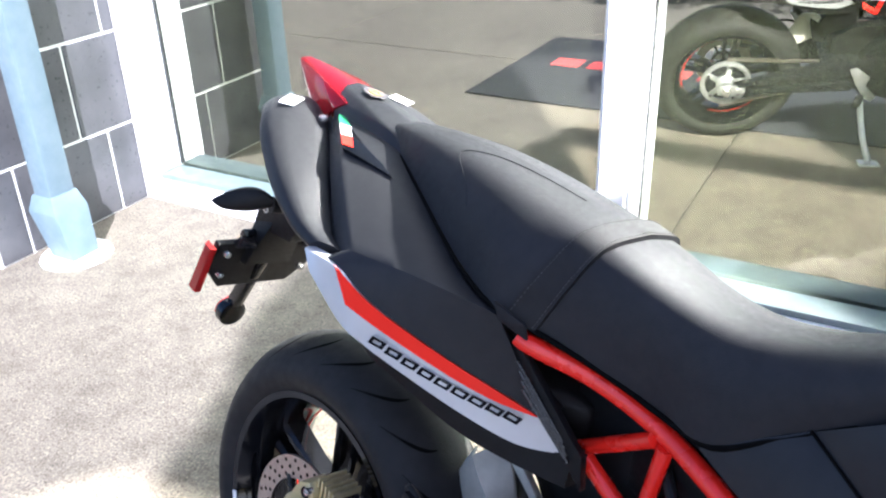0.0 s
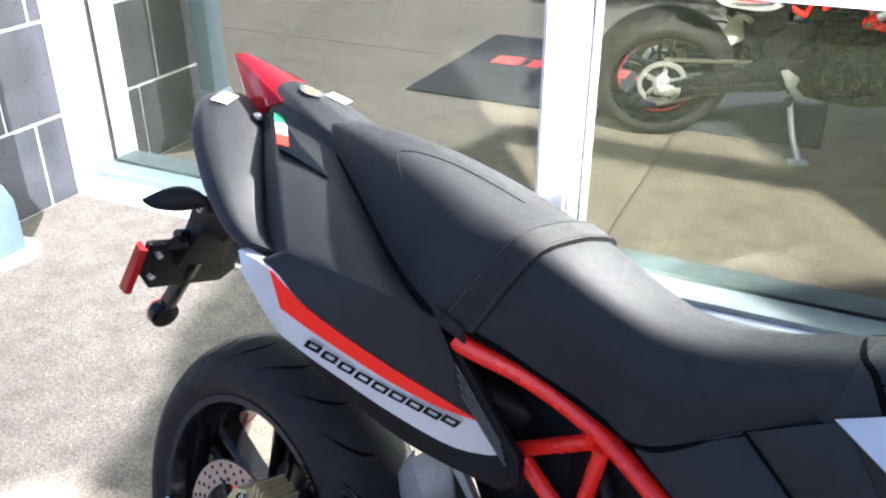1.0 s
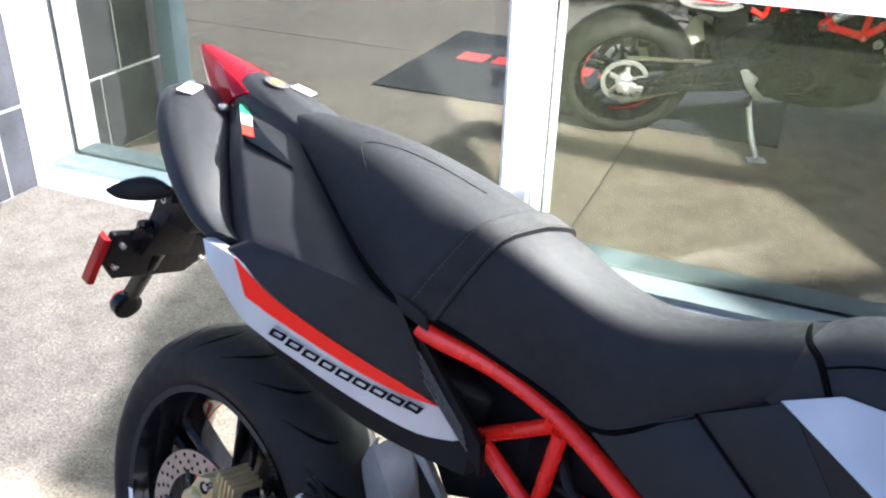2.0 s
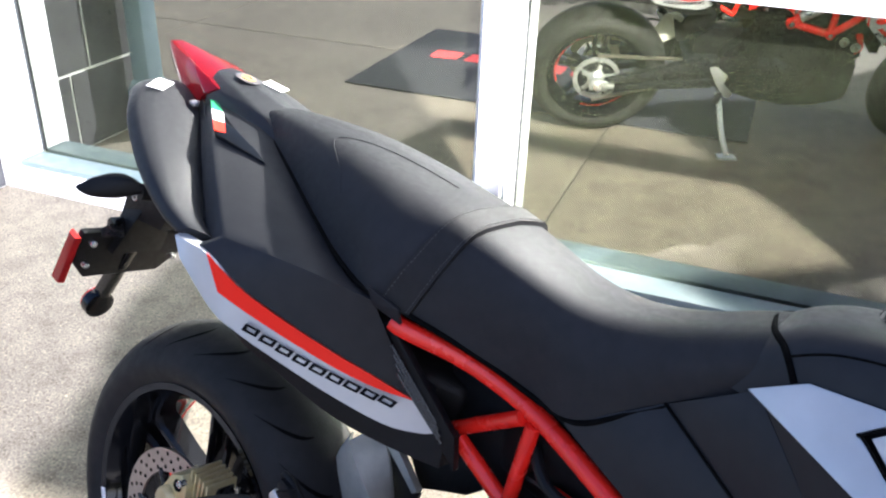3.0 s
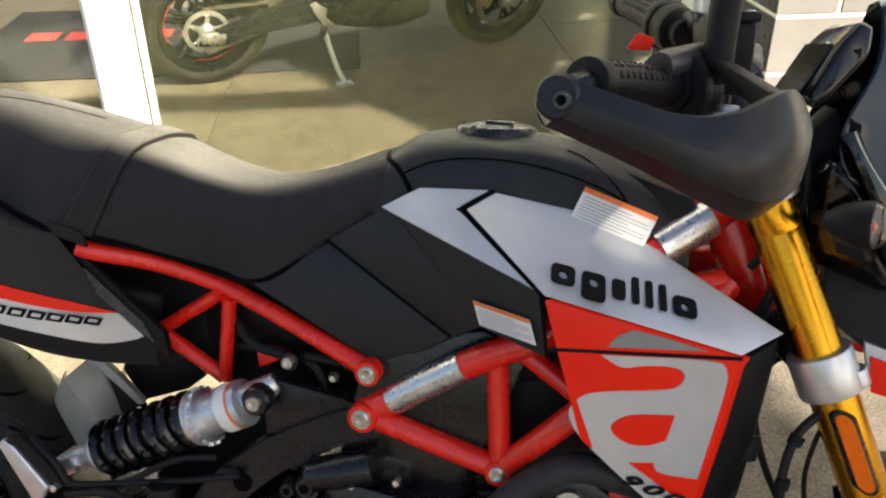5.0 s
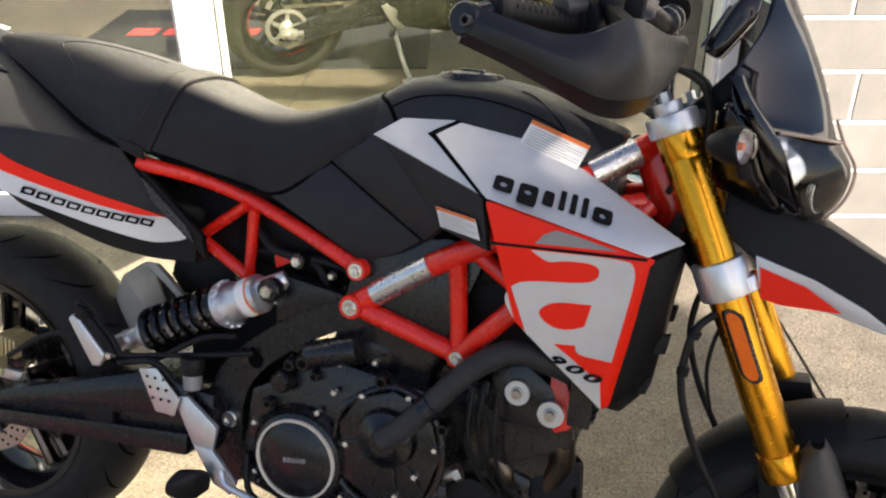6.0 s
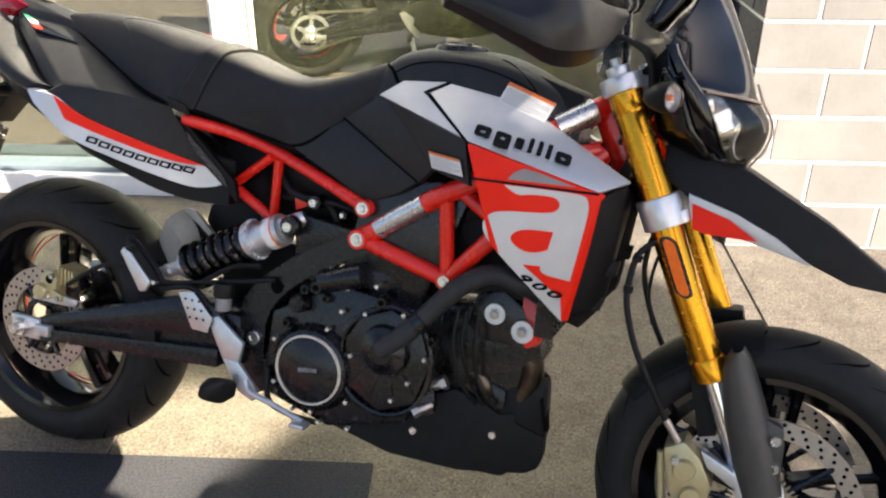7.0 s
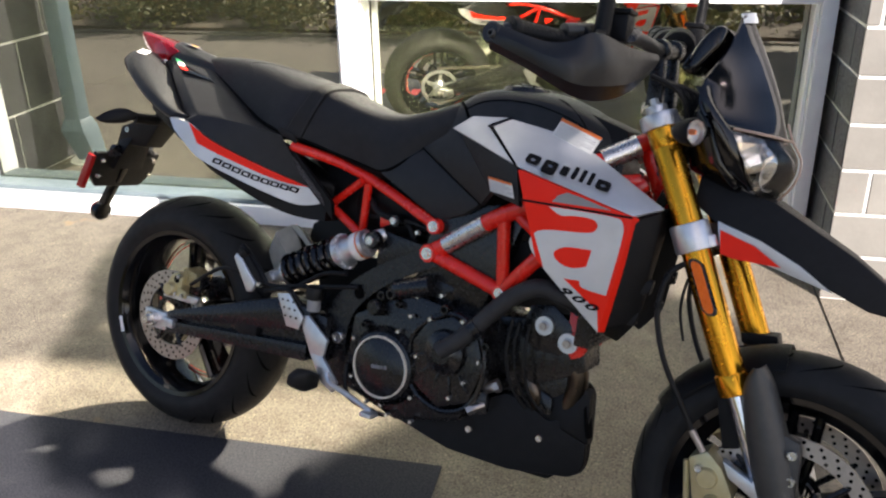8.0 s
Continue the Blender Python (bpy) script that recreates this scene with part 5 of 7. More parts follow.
# side plate of the frame
plate_up = [(0.790, -0.098, 0.664), (0.70, -0.098, 0.622), (0.610, -0.1, 0.566), (0.535, -0.102, 0.492), (0.508, -0.103, 0.405), (0.525, -0.101, 0.320), (0.565, -0.098, 0.280)]
plate_lo = [(0.800, -0.098, 0.622), (0.72, -0.098, 0.580), (0.645, -0.1, 0.530), (0.592, -0.102, 0.470), (0.578, -0.103, 0.405), (0.585, -0.101, 0.345), (0.612, -0.098, 0.305)]
pl = bevel(ribbon(plate_up, plate_lo, (0, 0.05, 0), 28), 0.006, 2, 50)
pl = merge(pl, hull([(0.62, -0.086, 0.668), (0.65, -0.088, 0.664), (0.765, -0.092, 0.650), (0.63, -0.088, 0.585), (0.70, -0.092, 0.615), (0.62, -0.07, 0.66), (0.76, -0.07, 0.655), (0.62, -0.07, 0.57)], 0.006))
pl = merge(pl, hull([(0.64, -0.092, 0.545), (0.80, -0.092, 0.585), (0.87, -0.088, 0.575), (0.87, -0.088, 0.560), (0.72, -0.092, 0.530), (0.64, -0.08, 0.545), (0.80, -0.08, 0.585), (0.87, -0.08, 0.57), (0.72, -0.08, 0.53)], 0.004))
both("frame_plate", pl, BLACKMETAL, "satin black cast frame plate")
both("pivot_bolt", bolt((0.557, -0.106, 0.401), 0.015), BOLT)
both("frame_hole", lathe([(0, 0), (0.014, 0), (0.014, 0.001), (0, 0.001)], (0.600, -0.1025, 0.515), IN, 20), DISC_DARK)

# shock absorber
S0, S1 = Vector((0.318, -0.085, 0.487)), Vector((0.628, -0.098, 0.645))
ax = (S1 - S0).normalized()
side_v = ax.orthogonal().normalized()
side_w = ax.cross(side_v)
coil = [S0 + ax * (0.078 + 0.160 * k / 150) + (side_v * math.cos(k * 0.275) + side_w * math.sin(k * 0.275)) * 0.034 for k in range(151)]
shock = part("shock_absorber", merge(rod(S0, S0 + ax * 0.30, 0.013, 16), rod(S0 - IN * 0.022, S0 + IN * 0.022, 0.016, 20)), ALU, bike, "rear shock absorber with black spring")
part("spring", tube(coil, 0.0092, 10), GLOSS, shock, "black coil spring")
part("lower_clevis", merge(rod(S0 + ax * 0.010, S0 + ax * 0.050, 0.019, 20, 0.016, 0.002), box((-0.020, -0.026, -0.012), (0.030, -0.014, 0.012), 0.003, Matrix.Translation(S0) @ ax.to_track_quat("X", "Z").to_matrix().to_4x4()), rod(S0 + ax * 0.050, S0 + ax * 0.066, 0.022, 8, None, 0.002), rod(S0 + ax * 0.066, S0 + ax * 0.072, 0.033, 28, None, 0.002)), ALU, shock)
part("lower_boss", rod(S0 - IN * 0.034 - ax * 0.004, S0 - IN * 0.020 - ax * 0.004, 0.015, 20, None, 0.002), RUBBER, shock)
notches = bmesh.new()
for k in range(18):
    a = k * math.tau / 18
    notches = merge(notches, rod(S0 + ax * 0.252 + (side_v * math.cos(a) + side_w * math.sin(a)) * 0.037, S0 + ax * 0.252 + (side_v * math.cos(a) + side_w * math.sin(a)) * 0.042, 0.0045, 6))
collar = part("spring_collar", merge(rod(S0 + ax * 0.240, S0 + ax * 0.246, 0.0400, 36, None, 0.001), rod(S0 + ax * 0.246, S0 + ax * 0.257, 0.0380, 36, None, 0.001), notches), ALU, shock, "silver notched preload collar")
part("body", merge(rod(S0 + ax * 0.257, S0 + ax * 0.285, 0.0295, 32, None, 0.002), rod(S0 + ax * 0.285, S0 + ax * 0.322, 0.0325, 32, None, 0.003)), ALU, shock)
part("body_label", rod(S0 + ax * 0.290, S0 + ax * 0.308, 0.0329, 32), WHITEP, shock, "white label")
part("body_label", rod(S0 + ax * 0.308, S0 + ax * 0.3115, 0.0331, 32), ORANGE, shock, "orange ring")
part("top_eye", merge(rod(S0 + ax * 0.318, Vector((0.640, -0.080, 0.661)), 0.024, 24, 0.014, 0.003), rod((0.62, -0.112, 0.643), (0.62, -0.085, 0.643), 0.019, 20, None, 0.003)), ALU, shock)
part("top_boss", lathe([(0, -0.004), (0.017, -0.004), (0.020, 0.0), (0.020, 0.02), (0, 0.02)], (0.625, -0.116, 0.644), IN, 24), CAST, shock)
part("bolt", bolt((0.625, -0.120, 0.644), 0.0105), BOLT, shock)
part("bolt", bolt(S0 - IN * 0.034 - ax * 0.004, 0.010), BOLT, shock)
# ---- engine ----
engine = part("engine", merge(
    hull([(0.58, -0.115, 0.30), (0.60, -0.115, 0.47), (0.74, -0.115, 0.55), (0.92, -0.115, 0.53), (0.955, -0.115, 0.42), (0.90, -0.115, 0.30), (0.74, -0.115, 0.255), (0.58, 0.12, 0.30), (0.60, 0.12, 0.47), (0.74, 0.12, 0.55), (0.92, 0.12, 0.53), (0.955, 0.12, 0.42), (0.90, 0.12, 0.30), (0.74, 0.12, 0.255)], 0.012),
    hull([(0.88, -0.050, 0.38), (0.90, -0.050, 0.53), (1.12, -0.050, 0.56), (1.14, -0.050, 0.46), (0.95, -0.050, 0.36), (0.88, 0.050, 0.38), (0.90, 0.050, 0.53), (1.12, 0.050, 0.56), (1.14, 0.050, 0.46), (0.95, 0.050, 0.36)], 0.012),
    hull([(0.72, -0.09, 0.52), (0.90, -0.09, 0.52), (0.98, -0.09, 0.76), (0.78, -0.09, 0.80), (0.72, 0.09, 0.52), (0.90, 0.09, 0.52), (0.98, 0.09, 0.76), (0.78, 0.09, 0.80)], 0.012)), CAST, bike, "black V-twin engine")
for k in range(6):
    part("cooling_fin", box((0.93 + k * 0.028, -0.052, 0.41), (0.936 + k * 0.028, 0.052, 0.530), 0.002, Matrix.Translation((0, 0, k * 0.006))), CAST, engine)
part("throttle_body", hull([(x, sy * y, z) for sy in (-1, 1) for x, y, z in ((0.92, 0.055, 0.56), (1.13, 0.045, 0.57), (1.14, 0.045, 0.72), (1.02, 0.060, 0.76), (0.92, 0.060, 0.72))], 0.008), TEXTURED, bike, "black throttle body between the cylinders")
part("sump", hull([(x, sy * y, z) for sy in (-1, 1) for x, y, z in ((0.92, 0.050, 0.33), (1.09, 0.026, 0.33), (1.11, 0.030, 0.46), (0.92, 0.050, 0.48))], 0.008), CAST, engine, "black casing under the front cylinder")
CC = Vector((0.702, -0.104, 0.374))
clutch = part("clutch_cover", lathe([(0, -0.038), (0.060, -0.038), (0.066, -0.034), (0.078, -0.030), (0.082, -0.020), (0.090, -0.012), (0.094, 0.01), (0, 0.01)], CC, IN, 56), CAST, bike, "round black clutch cover with a cream ring")
part("ring", lathe([(0.0665, -0.0385), (0.0705, -0.0385), (0.0705, -0.030), (0.0665, -0.030)], CC, IN, 56, closed=True), CREAM, clutch, "cream ring")
part("lettering", lying(bars([0.006, 0.006, 0.004, 0.002, 0.002, 0.002, 0.006], 0.008, 0.002, 0.0006), CC + Vector((-0.019, -0.0392, -0.006)), CC + Vector((0.02, -0.0392, 0.0)), (0, -1, 0)), GREY_DECAL, clutch)
cover_c = part("engine_cover", hull([(0.80, -0.127, 0.50), (0.86, -0.127, 0.525), (0.92, -0.124, 0.50), (0.945, -0.124, 0.43), (0.92, -0.124, 0.35), (0.85, -0.127, 0.32), (0.78, -0.127, 0.36), (0.77, -0.127, 0.45), (0.80, -0.10, 0.51), (0.86, -0.10, 0.535), (0.93, -0.10, 0.51), (0.955, -0.10, 0.43), (0.93, -0.10, 0.34), (0.85, -0.10, 0.31), (0.77, -0.10, 0.35), (0.76, -0.10, 0.46)], 0.008), CAST, bike, "black crankcase cover")
part("pump", lathe([(0, -0.030), (0.022, -0.030), (0.030, -0.024), (0.046, -0.018), (0.052, 0.0), (0, 0.0)], (0.855, -0.122, 0.446), IN, 32), CAST, cover_c, "black water pump housing")
for x, z in ((0.619, 0.419), (0.733, 0.462), (0.760, 0.503), (0.809, 0.508), (0.887, 0.521), (0.813, 0.455), (0.786, 0.420), (0.936, 0.445), (0.871, 0.409), (0.907, 0.392), (0.877, 0.350), (0.784, 0.324), (0.710, 0.286), (0.728, 0.269), (0.792, 0.271), (0.624, 0.331)):
    part("bolt", bolt((x, -0.128, z), 0.0050), BOLT, cover_c)
for x, z in ((0.62, 0.305), (0.66, 0.275), (0.76, 0.545), (0.82, 0.56)):
    part("bolt", bolt((x, -0.110, z), 0.0050), BOLT, engine)
rim_pts = [(0.80, 0.503), (0.86, 0.530), (0.922, 0.503), (0.948, 0.43), (0.922, 0.345), (0.85, 0.315), (0.775, 0.355), (0.765, 0.455), (0.80, 0.503)]
part("cover_rim", tube([(x, -0.122, z) for x, z in rim_pts], 0.006, 8, 64), CAST, cover_c)
for k in range(5):
    a = radians(200 + k * 26)
    part("rib", hull([(0.862 + math.cos(a + d) * r, y, 0.450 + math.sin(a + d) * r) for r in (0.055, 0.098) for d in (-0.04, 0.04) for y in (-0.118, -0.130)], 0.002), CAST, cover_c)
for x, z, r in ((0.676, 0.530, 0.011), (0.700, 0.538, 0.014), (0.722, 0.520, 0.009), (0.838, 0.535, 0.012), (0.945, 0.480, 0.011), (0.640, 0.455, 0.010)):
    boss = part("boss", lathe([(0, -0.012), (r * 0.8, -0.012), (r, -0.008), (r * 1.1, 0.012), (0, 0.012)], (x, -0.118, z), IN, 18), CAST, engine, "black cast boss")
    part("socket", lathe([(0, -0.0005), (r * 0.5, -0.0005), (r * 0.5, 0.0), (0, 0.0)], (x, -0.1304, z), IN, 12), DISC_DARK, boss, smooth=0)
part("oil_filler", lathe([(0, -0.022), (0.014, -0.022), (0.018, -0.016), (0.020, 0.0), (0, 0.0)], (0.665, -0.118, 0.500), IN, 20), CAST, engine, "black oil filler cap")
part("sensor", merge(rod((0.930, -0.120, 0.340), (0.952, -0.105, 0.352), 0.009, 14, None, 0.002), rod((0.922, -0.124, 0.334), (0.932, -0.119, 0.341), 0.011, 6)), STEEL, engine, "zinc sensor")
part("oil_line", tube([(0.60, -0.118, 0.35), (0.615, -0.132, 0.29), (0.66, -0.128, 0.268), (0.72, -0.12, 0.262)], 0.006, 8, 20), HOSE, engine)
part("starter", rod((0.70, -0.105, 0.545), (0.79, -0.105, 0.575), 0.024, 20, None, 0.004), CAST, engine, "black starter housing")
part("bracket", hull([(0.895, -0.118, 0.395), (0.955, -0.110, 0.375), (0.96, -0.110, 0.335), (0.93, -0.118, 0.325), (0.895, -0.10, 0.395), (0.955, -0.095, 0.375), (0.96, -0.095, 0.335)], 0.004), BLACKMETAL, engine)
hose = part("coolant_hose", tube([(0.855, -0.158, 0.455), (0.895, -0.150, 0.488), (0.935, -0.140, 0.535), (0.990, -0.132, 0.597), (1.045, -0.125, 0.628), (1.10, -0.11, 0.615), (1.14, -0.08, 0.59)], 0.0185, 18, 40), HOSE_GREY, bike, "dark grey rubber coolant hose")
part("clamp", rod((0.918, -0.146, 0.512), (0.930, -0.143, 0.526), 0.0215, 24), BLACKMETAL, hose)
for x, z, r in ((1.041, 0.539, 0.020), (1.097, 0.515, 0.021)):
    both("engine_mount", merge(lathe([(0, -0.012), (r * 0.5, -0.012), (r * 0.55, -0.008), (r, -0.008), (r, 0.03), (0, 0.03)], (x, -0.056, z), IN, 28)), ALU, "round silver engine mount")
    both("mount_bolt", bolt((x, -0.0685, z), r * 0.42), STEEL)
both("mount_arm", hull([(x, y, z) for y in (-0.052, -0.036) for x, z in ((1.088, 0.580), (1.112, 0.575), (1.122, 0.535), (1.135, 0.512), (1.128, 0.492), (1.105, 0.480), (1.090, 0.500))], 0.004), RED, "red lower engine mount")
both("mount_block", hull([(x, y, z) for y in (-0.054, -0.020) for x, z in ((0.985, 0.505), (1.00, 0.575), (1.05, 0.585), (1.095, 0.555), (1.11, 0.515), (1.08, 0.480), (1.02, 0.480))], 0.008), CAST, "black cylinder head block behind the mounts")
header = tube([(1.080, -0.022, 0.490), (1.112, -0.028, 0.462), (1.112, -0.015, 0.405), (1.06, 0.0, 0.32), (0.90, 0.02, 0.26)], 0.022, 18, 30)
part("exhaust_header", header, EXHAUST, bike, "heat-tinted exhaust pipe")
part("exhaust_header", tube([(0.99, -0.030, 0.42), (1.03, -0.036, 0.39), (1.03, -0.02, 0.34), (1.0, 0.0, 0.29)], 0.017, 16, 16), EXHAUST, bike, "heat-tinted exhaust pipe")
for dx, lift, r in ((0.0, 0.0, 0.0042), (0.016, 0.006, 0.0030), (0.040, -0.004, 0.0036)):
    part("cable", tube([(0.972 + dx, -0.070, 0.535), (0.972 + dx * 1.1, -0.082, 0.47 + lift), (0.990 + dx, -0.072, 0.40 + lift), (1.022 + dx, -0.050, 0.350)], r, 8, 16), HOSE, bike)
part("hose_union", merge(rod((0.935, -0.085, 0.378), (0.962, -0.080, 0.392), 0.012, 14, None, 0.002), rod((0.958, -0.082, 0.388), (0.968, -0.080, 0.394), 0.015, 6)), STEEL, engine, "grey metal hose union")

# belly pan
pan_r = [(0.700, 0.248), (0.784, 0.262), (0.848, 0.309), (0.922, 0.347), (0.977, 0.373), (1.018, 0.362), (1.070, 0.335), (1.122, 0.350), (1.152, 0.350), (1.156, 0.260), (1.150, 0.236), (1.128, 0.222), (1.000, 0.206), (0.86, 0.214)]
pan_f = [(x, -0.073 + 0.21 * max(0, x - 0.90), z) for x, z in pan_r]
pan_bm = plate(pan_f, (0, 0.02, -0.004), 0.004)
pan_bm = merge(pan_bm, hull([(0.70, -0.065, 0.245), (0.86, -0.065, 0.212), (1.08, -0.026, 0.220), (1.150, -0.012, 0.285), (1.05, -0.028, 0.33), (0.92, -0.058, 0.335), (0.70, 0.012, 0.215), (0.86, 0.012, 0.185), (1.08, 0.012, 0.195), (1.160, 0.012, 0.27), (1.05, 0.012, 0.32), (0.92, 0.012, 0.32)], 0.006))
pan_l = flipped(copied(pan_bm))
belly = part("belly_pan", merge(pan_bm, pan_l), TEXTURED, bike, "black plastic belly pan")
for p in ((1.060, -0.041, 0.293), (0.908, -0.073, 0.276)):
    part("bolt", bolt(p, 0.008), BOLT, belly)
both("pan_wall", hull([(1.033, -0.032, 0.335), (1.063, -0.032, 0.385), (1.128, -0.025, 0.425), (1.15, -0.02, 0.400), (1.158, -0.02, 0.300), (1.118, -0.032, 0.320), (1.033, -0.01, 0.335), (1.063, -0.01, 0.385), (1.150, 0, 0.420), (1.158, 0.005, 0.300)], 0.004), TEXTURED, "black lip at the pan's front")
both("pan_fold", hull([(0.99, -0.04, 0.372), (1.03, -0.04, 0.400), (1.075, -0.04, 0.385), (1.075, -0.04, 0.345), (1.02, -0.04, 0.355), (1.0, -0.02, 0.372), (1.03, -0.02, 0.40), (1.075, -0.02, 0.36)], 0.004), CAST)
part("pan_scoop", hull([(1.144, -0.024, 0.385), (1.16, -0.02, 0.315), (1.154, -0.026, 0.318), (1.14, -0.028, 0.378), (1.15, -0.005, 0.385), (1.162, -0.002, 0.315)], 0.002), DISC_DARK, belly)

# footrest, heel guard and brake pedal
hang = hull([(0.470, -0.150, 0.440), (0.500, -0.150, 0.445), (0.560, -0.150, 0.40), (0.552, -0.150, 0.355), (0.515, -0.150, 0.355), (0.470, -0.140, 0.440), (0.500, -0.140, 0.445), (0.560, -0.140, 0.40), (0.552, -0.140, 0.355), (0.515, -0.140, 0.355)], 0.004)
hang = merge(hang, hull([(0.515, -0.152, 0.36), (0.552, -0.152, 0.36), (0.600, -0.152, 0.31), (0.590, -0.152, 0.285), (0.555, -0.152, 0.30), (0.515, -0.142, 0.36), (0.552, -0.142, 0.36), (0.600, -0.142, 0.31), (0.590, -0.142, 0.285), (0.555, -0.142, 0.30)], 0.003))
hang_l = flipped(copied(hang))
footrest = part("footrest_hanger", hang, ALU, bike, "cast aluminium footrest hanger")
part("footrest_hanger", hang_l, ALU, bike, "cast aluminium footrest hanger")
heel = plate([(0.410, -0.160, 0.480), (0.445, -0.160, 0.487), (0.490, -0.158, 0.440), (0.480, -0.158, 0.408), (0.445, -0.160, 0.410)], (0, 0.004, 0), 0.001)
part("heel_plate", heel, ALU, footrest, "drilled silver heel plate")
for k in range(9):
    x, z = 0.428 + (k % 3) * 0.016 + (k // 3) * 0.006, 0.470 - (k // 3) * 0.018
    part("hole", lathe([(0, 0), (0.003, 0), (0.003, 0.0005), (0, 0.0005)], (x, -0.1608, z), IN, 8), DISC_DARK, footrest, smooth=0)
for sy in (1, -1):
    rest = hull([(0.556, -0.152, 0.318), (0.534, -0.152, 0.322), (0.532, -0.152, 0.290), (0.553, -0.152, 0.286), (0.548, -0.185, 0.333), (0.510, -0.190, 0.335), (0.504, -0.190, 0.282), (0.542, -0.185, 0.278), (0.522, -0.212, 0.318), (0.503, -0.212, 0.318), (0.500, -0.212, 0.296), (0.520, -0.212, 0.292)], 0.008, 3)
    part("footrest", rest if sy > 0 else flipped(rest), HOSE, footrest, "fat black rubber footrest")
pedal = tube([(0.575, -0.158, 0.330), (0.590, -0.165, 0.312), (0.640, -0.170, 0.302), (0.715, -0.172, 0.282)], 0.0058, 12, 20)
part("brake_pedal", merge(pedal, box((0.698, -0.196, 0.273), (0.730, -0.166, 0.284), 0.004)), ALU, bike, "silver rear brake pedal")
part("brake_reservoir", merge(rod((0.500, -0.135, 0.455), (0.500, -0.135, 0.485), 0.016, 20, None, 0.002)), GREY_DECAL, bike, "small translucent fluid cup")
part("reservoir_cap", rod((0.500, -0.135, 0.482), (0.500, -0.135, 0.512), 0.021, 20, None, 0.003), HOSE, bike)
tab = part("chain_guard_tab", hull([(x, y, z) for y in (-0.152, -0.142) for x, z in ((0.256, 0.536), (0.264, 0.547), (0.277, 0.541), (0.333, 0.484), (0.322, 0.462), (0.306, 0.460))], 0.004, 3), ALU, bike, "bright metal guard tab with a black cap")
part("cap", hull([(x, y, z) for y in (-0.147, -0.125) for x, z in ((0.263, 0.550), (0.268, 0.564), (0.284, 0.560), (0.335, 0.512), (0.352, 0.488), (0.336, 0.482), (0.280, 0.535))], 0.004, 2), TEXTURED, tab)
part("wire_stay", tube([(0.262, -0.135, 0.560), (0.275, -0.135, 0.562), (0.332, -0.135, 0.516), (0.352, -0.135, 0.489), (0.397, -0.13, 0.484), (0.434, -0.128, 0.496), (0.513, -0.125, 0.545), (0.572, -0.12, 0.556)], 0.005, 8, 40), HOSE, tab)
part("bolt", bolt((0.342, -0.148, 0.486), 0.006), BOLT, tab)
part("guard_cap", hull([(0.262, -0.150, 0.543), (0.293, -0.154, 0.559), (0.300, -0.150, 0.548), (0.270, -0.150, 0.532), (0.262, -0.136, 0.543), (0.293, -0.138, 0.559), (0.300, -0.138, 0.548), (0.270, -0.138, 0.532)], 0.003), TEXTURED, bike)
part("brake_hose", tube([(0.10, -0.13, 0.43), (0.22, -0.14, 0.50), (0.34, -0.135, 0.485), (0.44, -0.13, 0.50), (0.54, -0.125, 0.52), (0.60, -0.11, 0.53)], 0.005, 8, 30), HOSE, bike)
part("brake_hose", tube([(0.35, -0.135, 0.47), (0.43, -0.145, 0.49), (0.47, -0.14, 0.46), (0.50, -0.135, 0.45)], 0.006, 8, 20), HOSE, bike)

# side stand, sprocket cover and left engine side
stand = tube([(0.55, 0.11, 0.29), (0.575, 0.22, 0.16), (0.59, 0.335, 0.01 + 0.335 * math.tan(radians(LEAN_DEG)))], 0.013, 14, 10)
part("side_stand", merge(stand, box((-0.04, -0.03, -0.008), (0.04, 0.03, 0.004), 0.003, Matrix.Translation((0.59, 0.34, 0.006 + 0.335 * math.tan(radians(LEAN_DEG)))) @ Matrix.Rotation(radians(LEAN_DEG), 4, "X"))), ALU, bike, "silver side stand touching the pavement")
part("sprocket_cover", hull([(0.50, 0.13, 0.33), (0.50, 0.13, 0.46), (0.62, 0.13, 0.48), (0.62, 0.13, 0.33), (0.50, 0.11, 0.33), (0.50, 0.11, 0.47), (0.62, 0.11, 0.49), (0.62, 0.11, 0.33)], 0.008), CAST, bike, "black sprocket cover")
part("alternator_cover", lathe([(0, 0.035), (0.05, 0.035), (0.075, 0.02), (0.09, 0.0), (0, -0.01)], (0.74, 0.12, 0.40), IN, 40), CAST, bike, "black alternator cover")

# hidden middle: battery box and airbox closing the frame
part("airbox", hull([(x, sy * y, z) for sy in (-1, 1) for x, y, z in ((0.50, 0.018, 0.74), (0.60, 0.050, 0.77), (0.92, 0.080, 0.84), (1.08, 0.065, 0.86), (1.05, 0.065, 0.72), (0.80, 0.060, 0.66), (0.66, 0.010, 0.64), (0.50, 0.010, 0.66))], 0.01), TEXTURED, bike, "black airbox inside the frame")
part("inner_mudguard", hull([(x, sy * 0.012, z) for sy in (-1, 1) for x, z in ((0.40, 0.80), (0.41, 0.70), (0.46, 0.650), (0.56, 0.605), (0.70, 0.60), (0.70, 0.80))], 0.004), TEXTURED, bike, "black inner mudguard inside the subframe")
part("seat_base", hull([(x, sy * y, z) for sy in (-1, 1) for x, y, z in ((0.36, 0.085, 0.85), (0.40, 0.075, 0.825), (0.45, 0.060, 0.81), (0.60, 0.060, 0.797), (0.70, 0.055, 0.85), (0.60, 0.070, 0.84), (0.40, 0.09, 0.85), (0.55, 0.030, 0.75), (0.62, 0.030, 0.75))], 0.006), TEXTURED, bike, "black seat base")
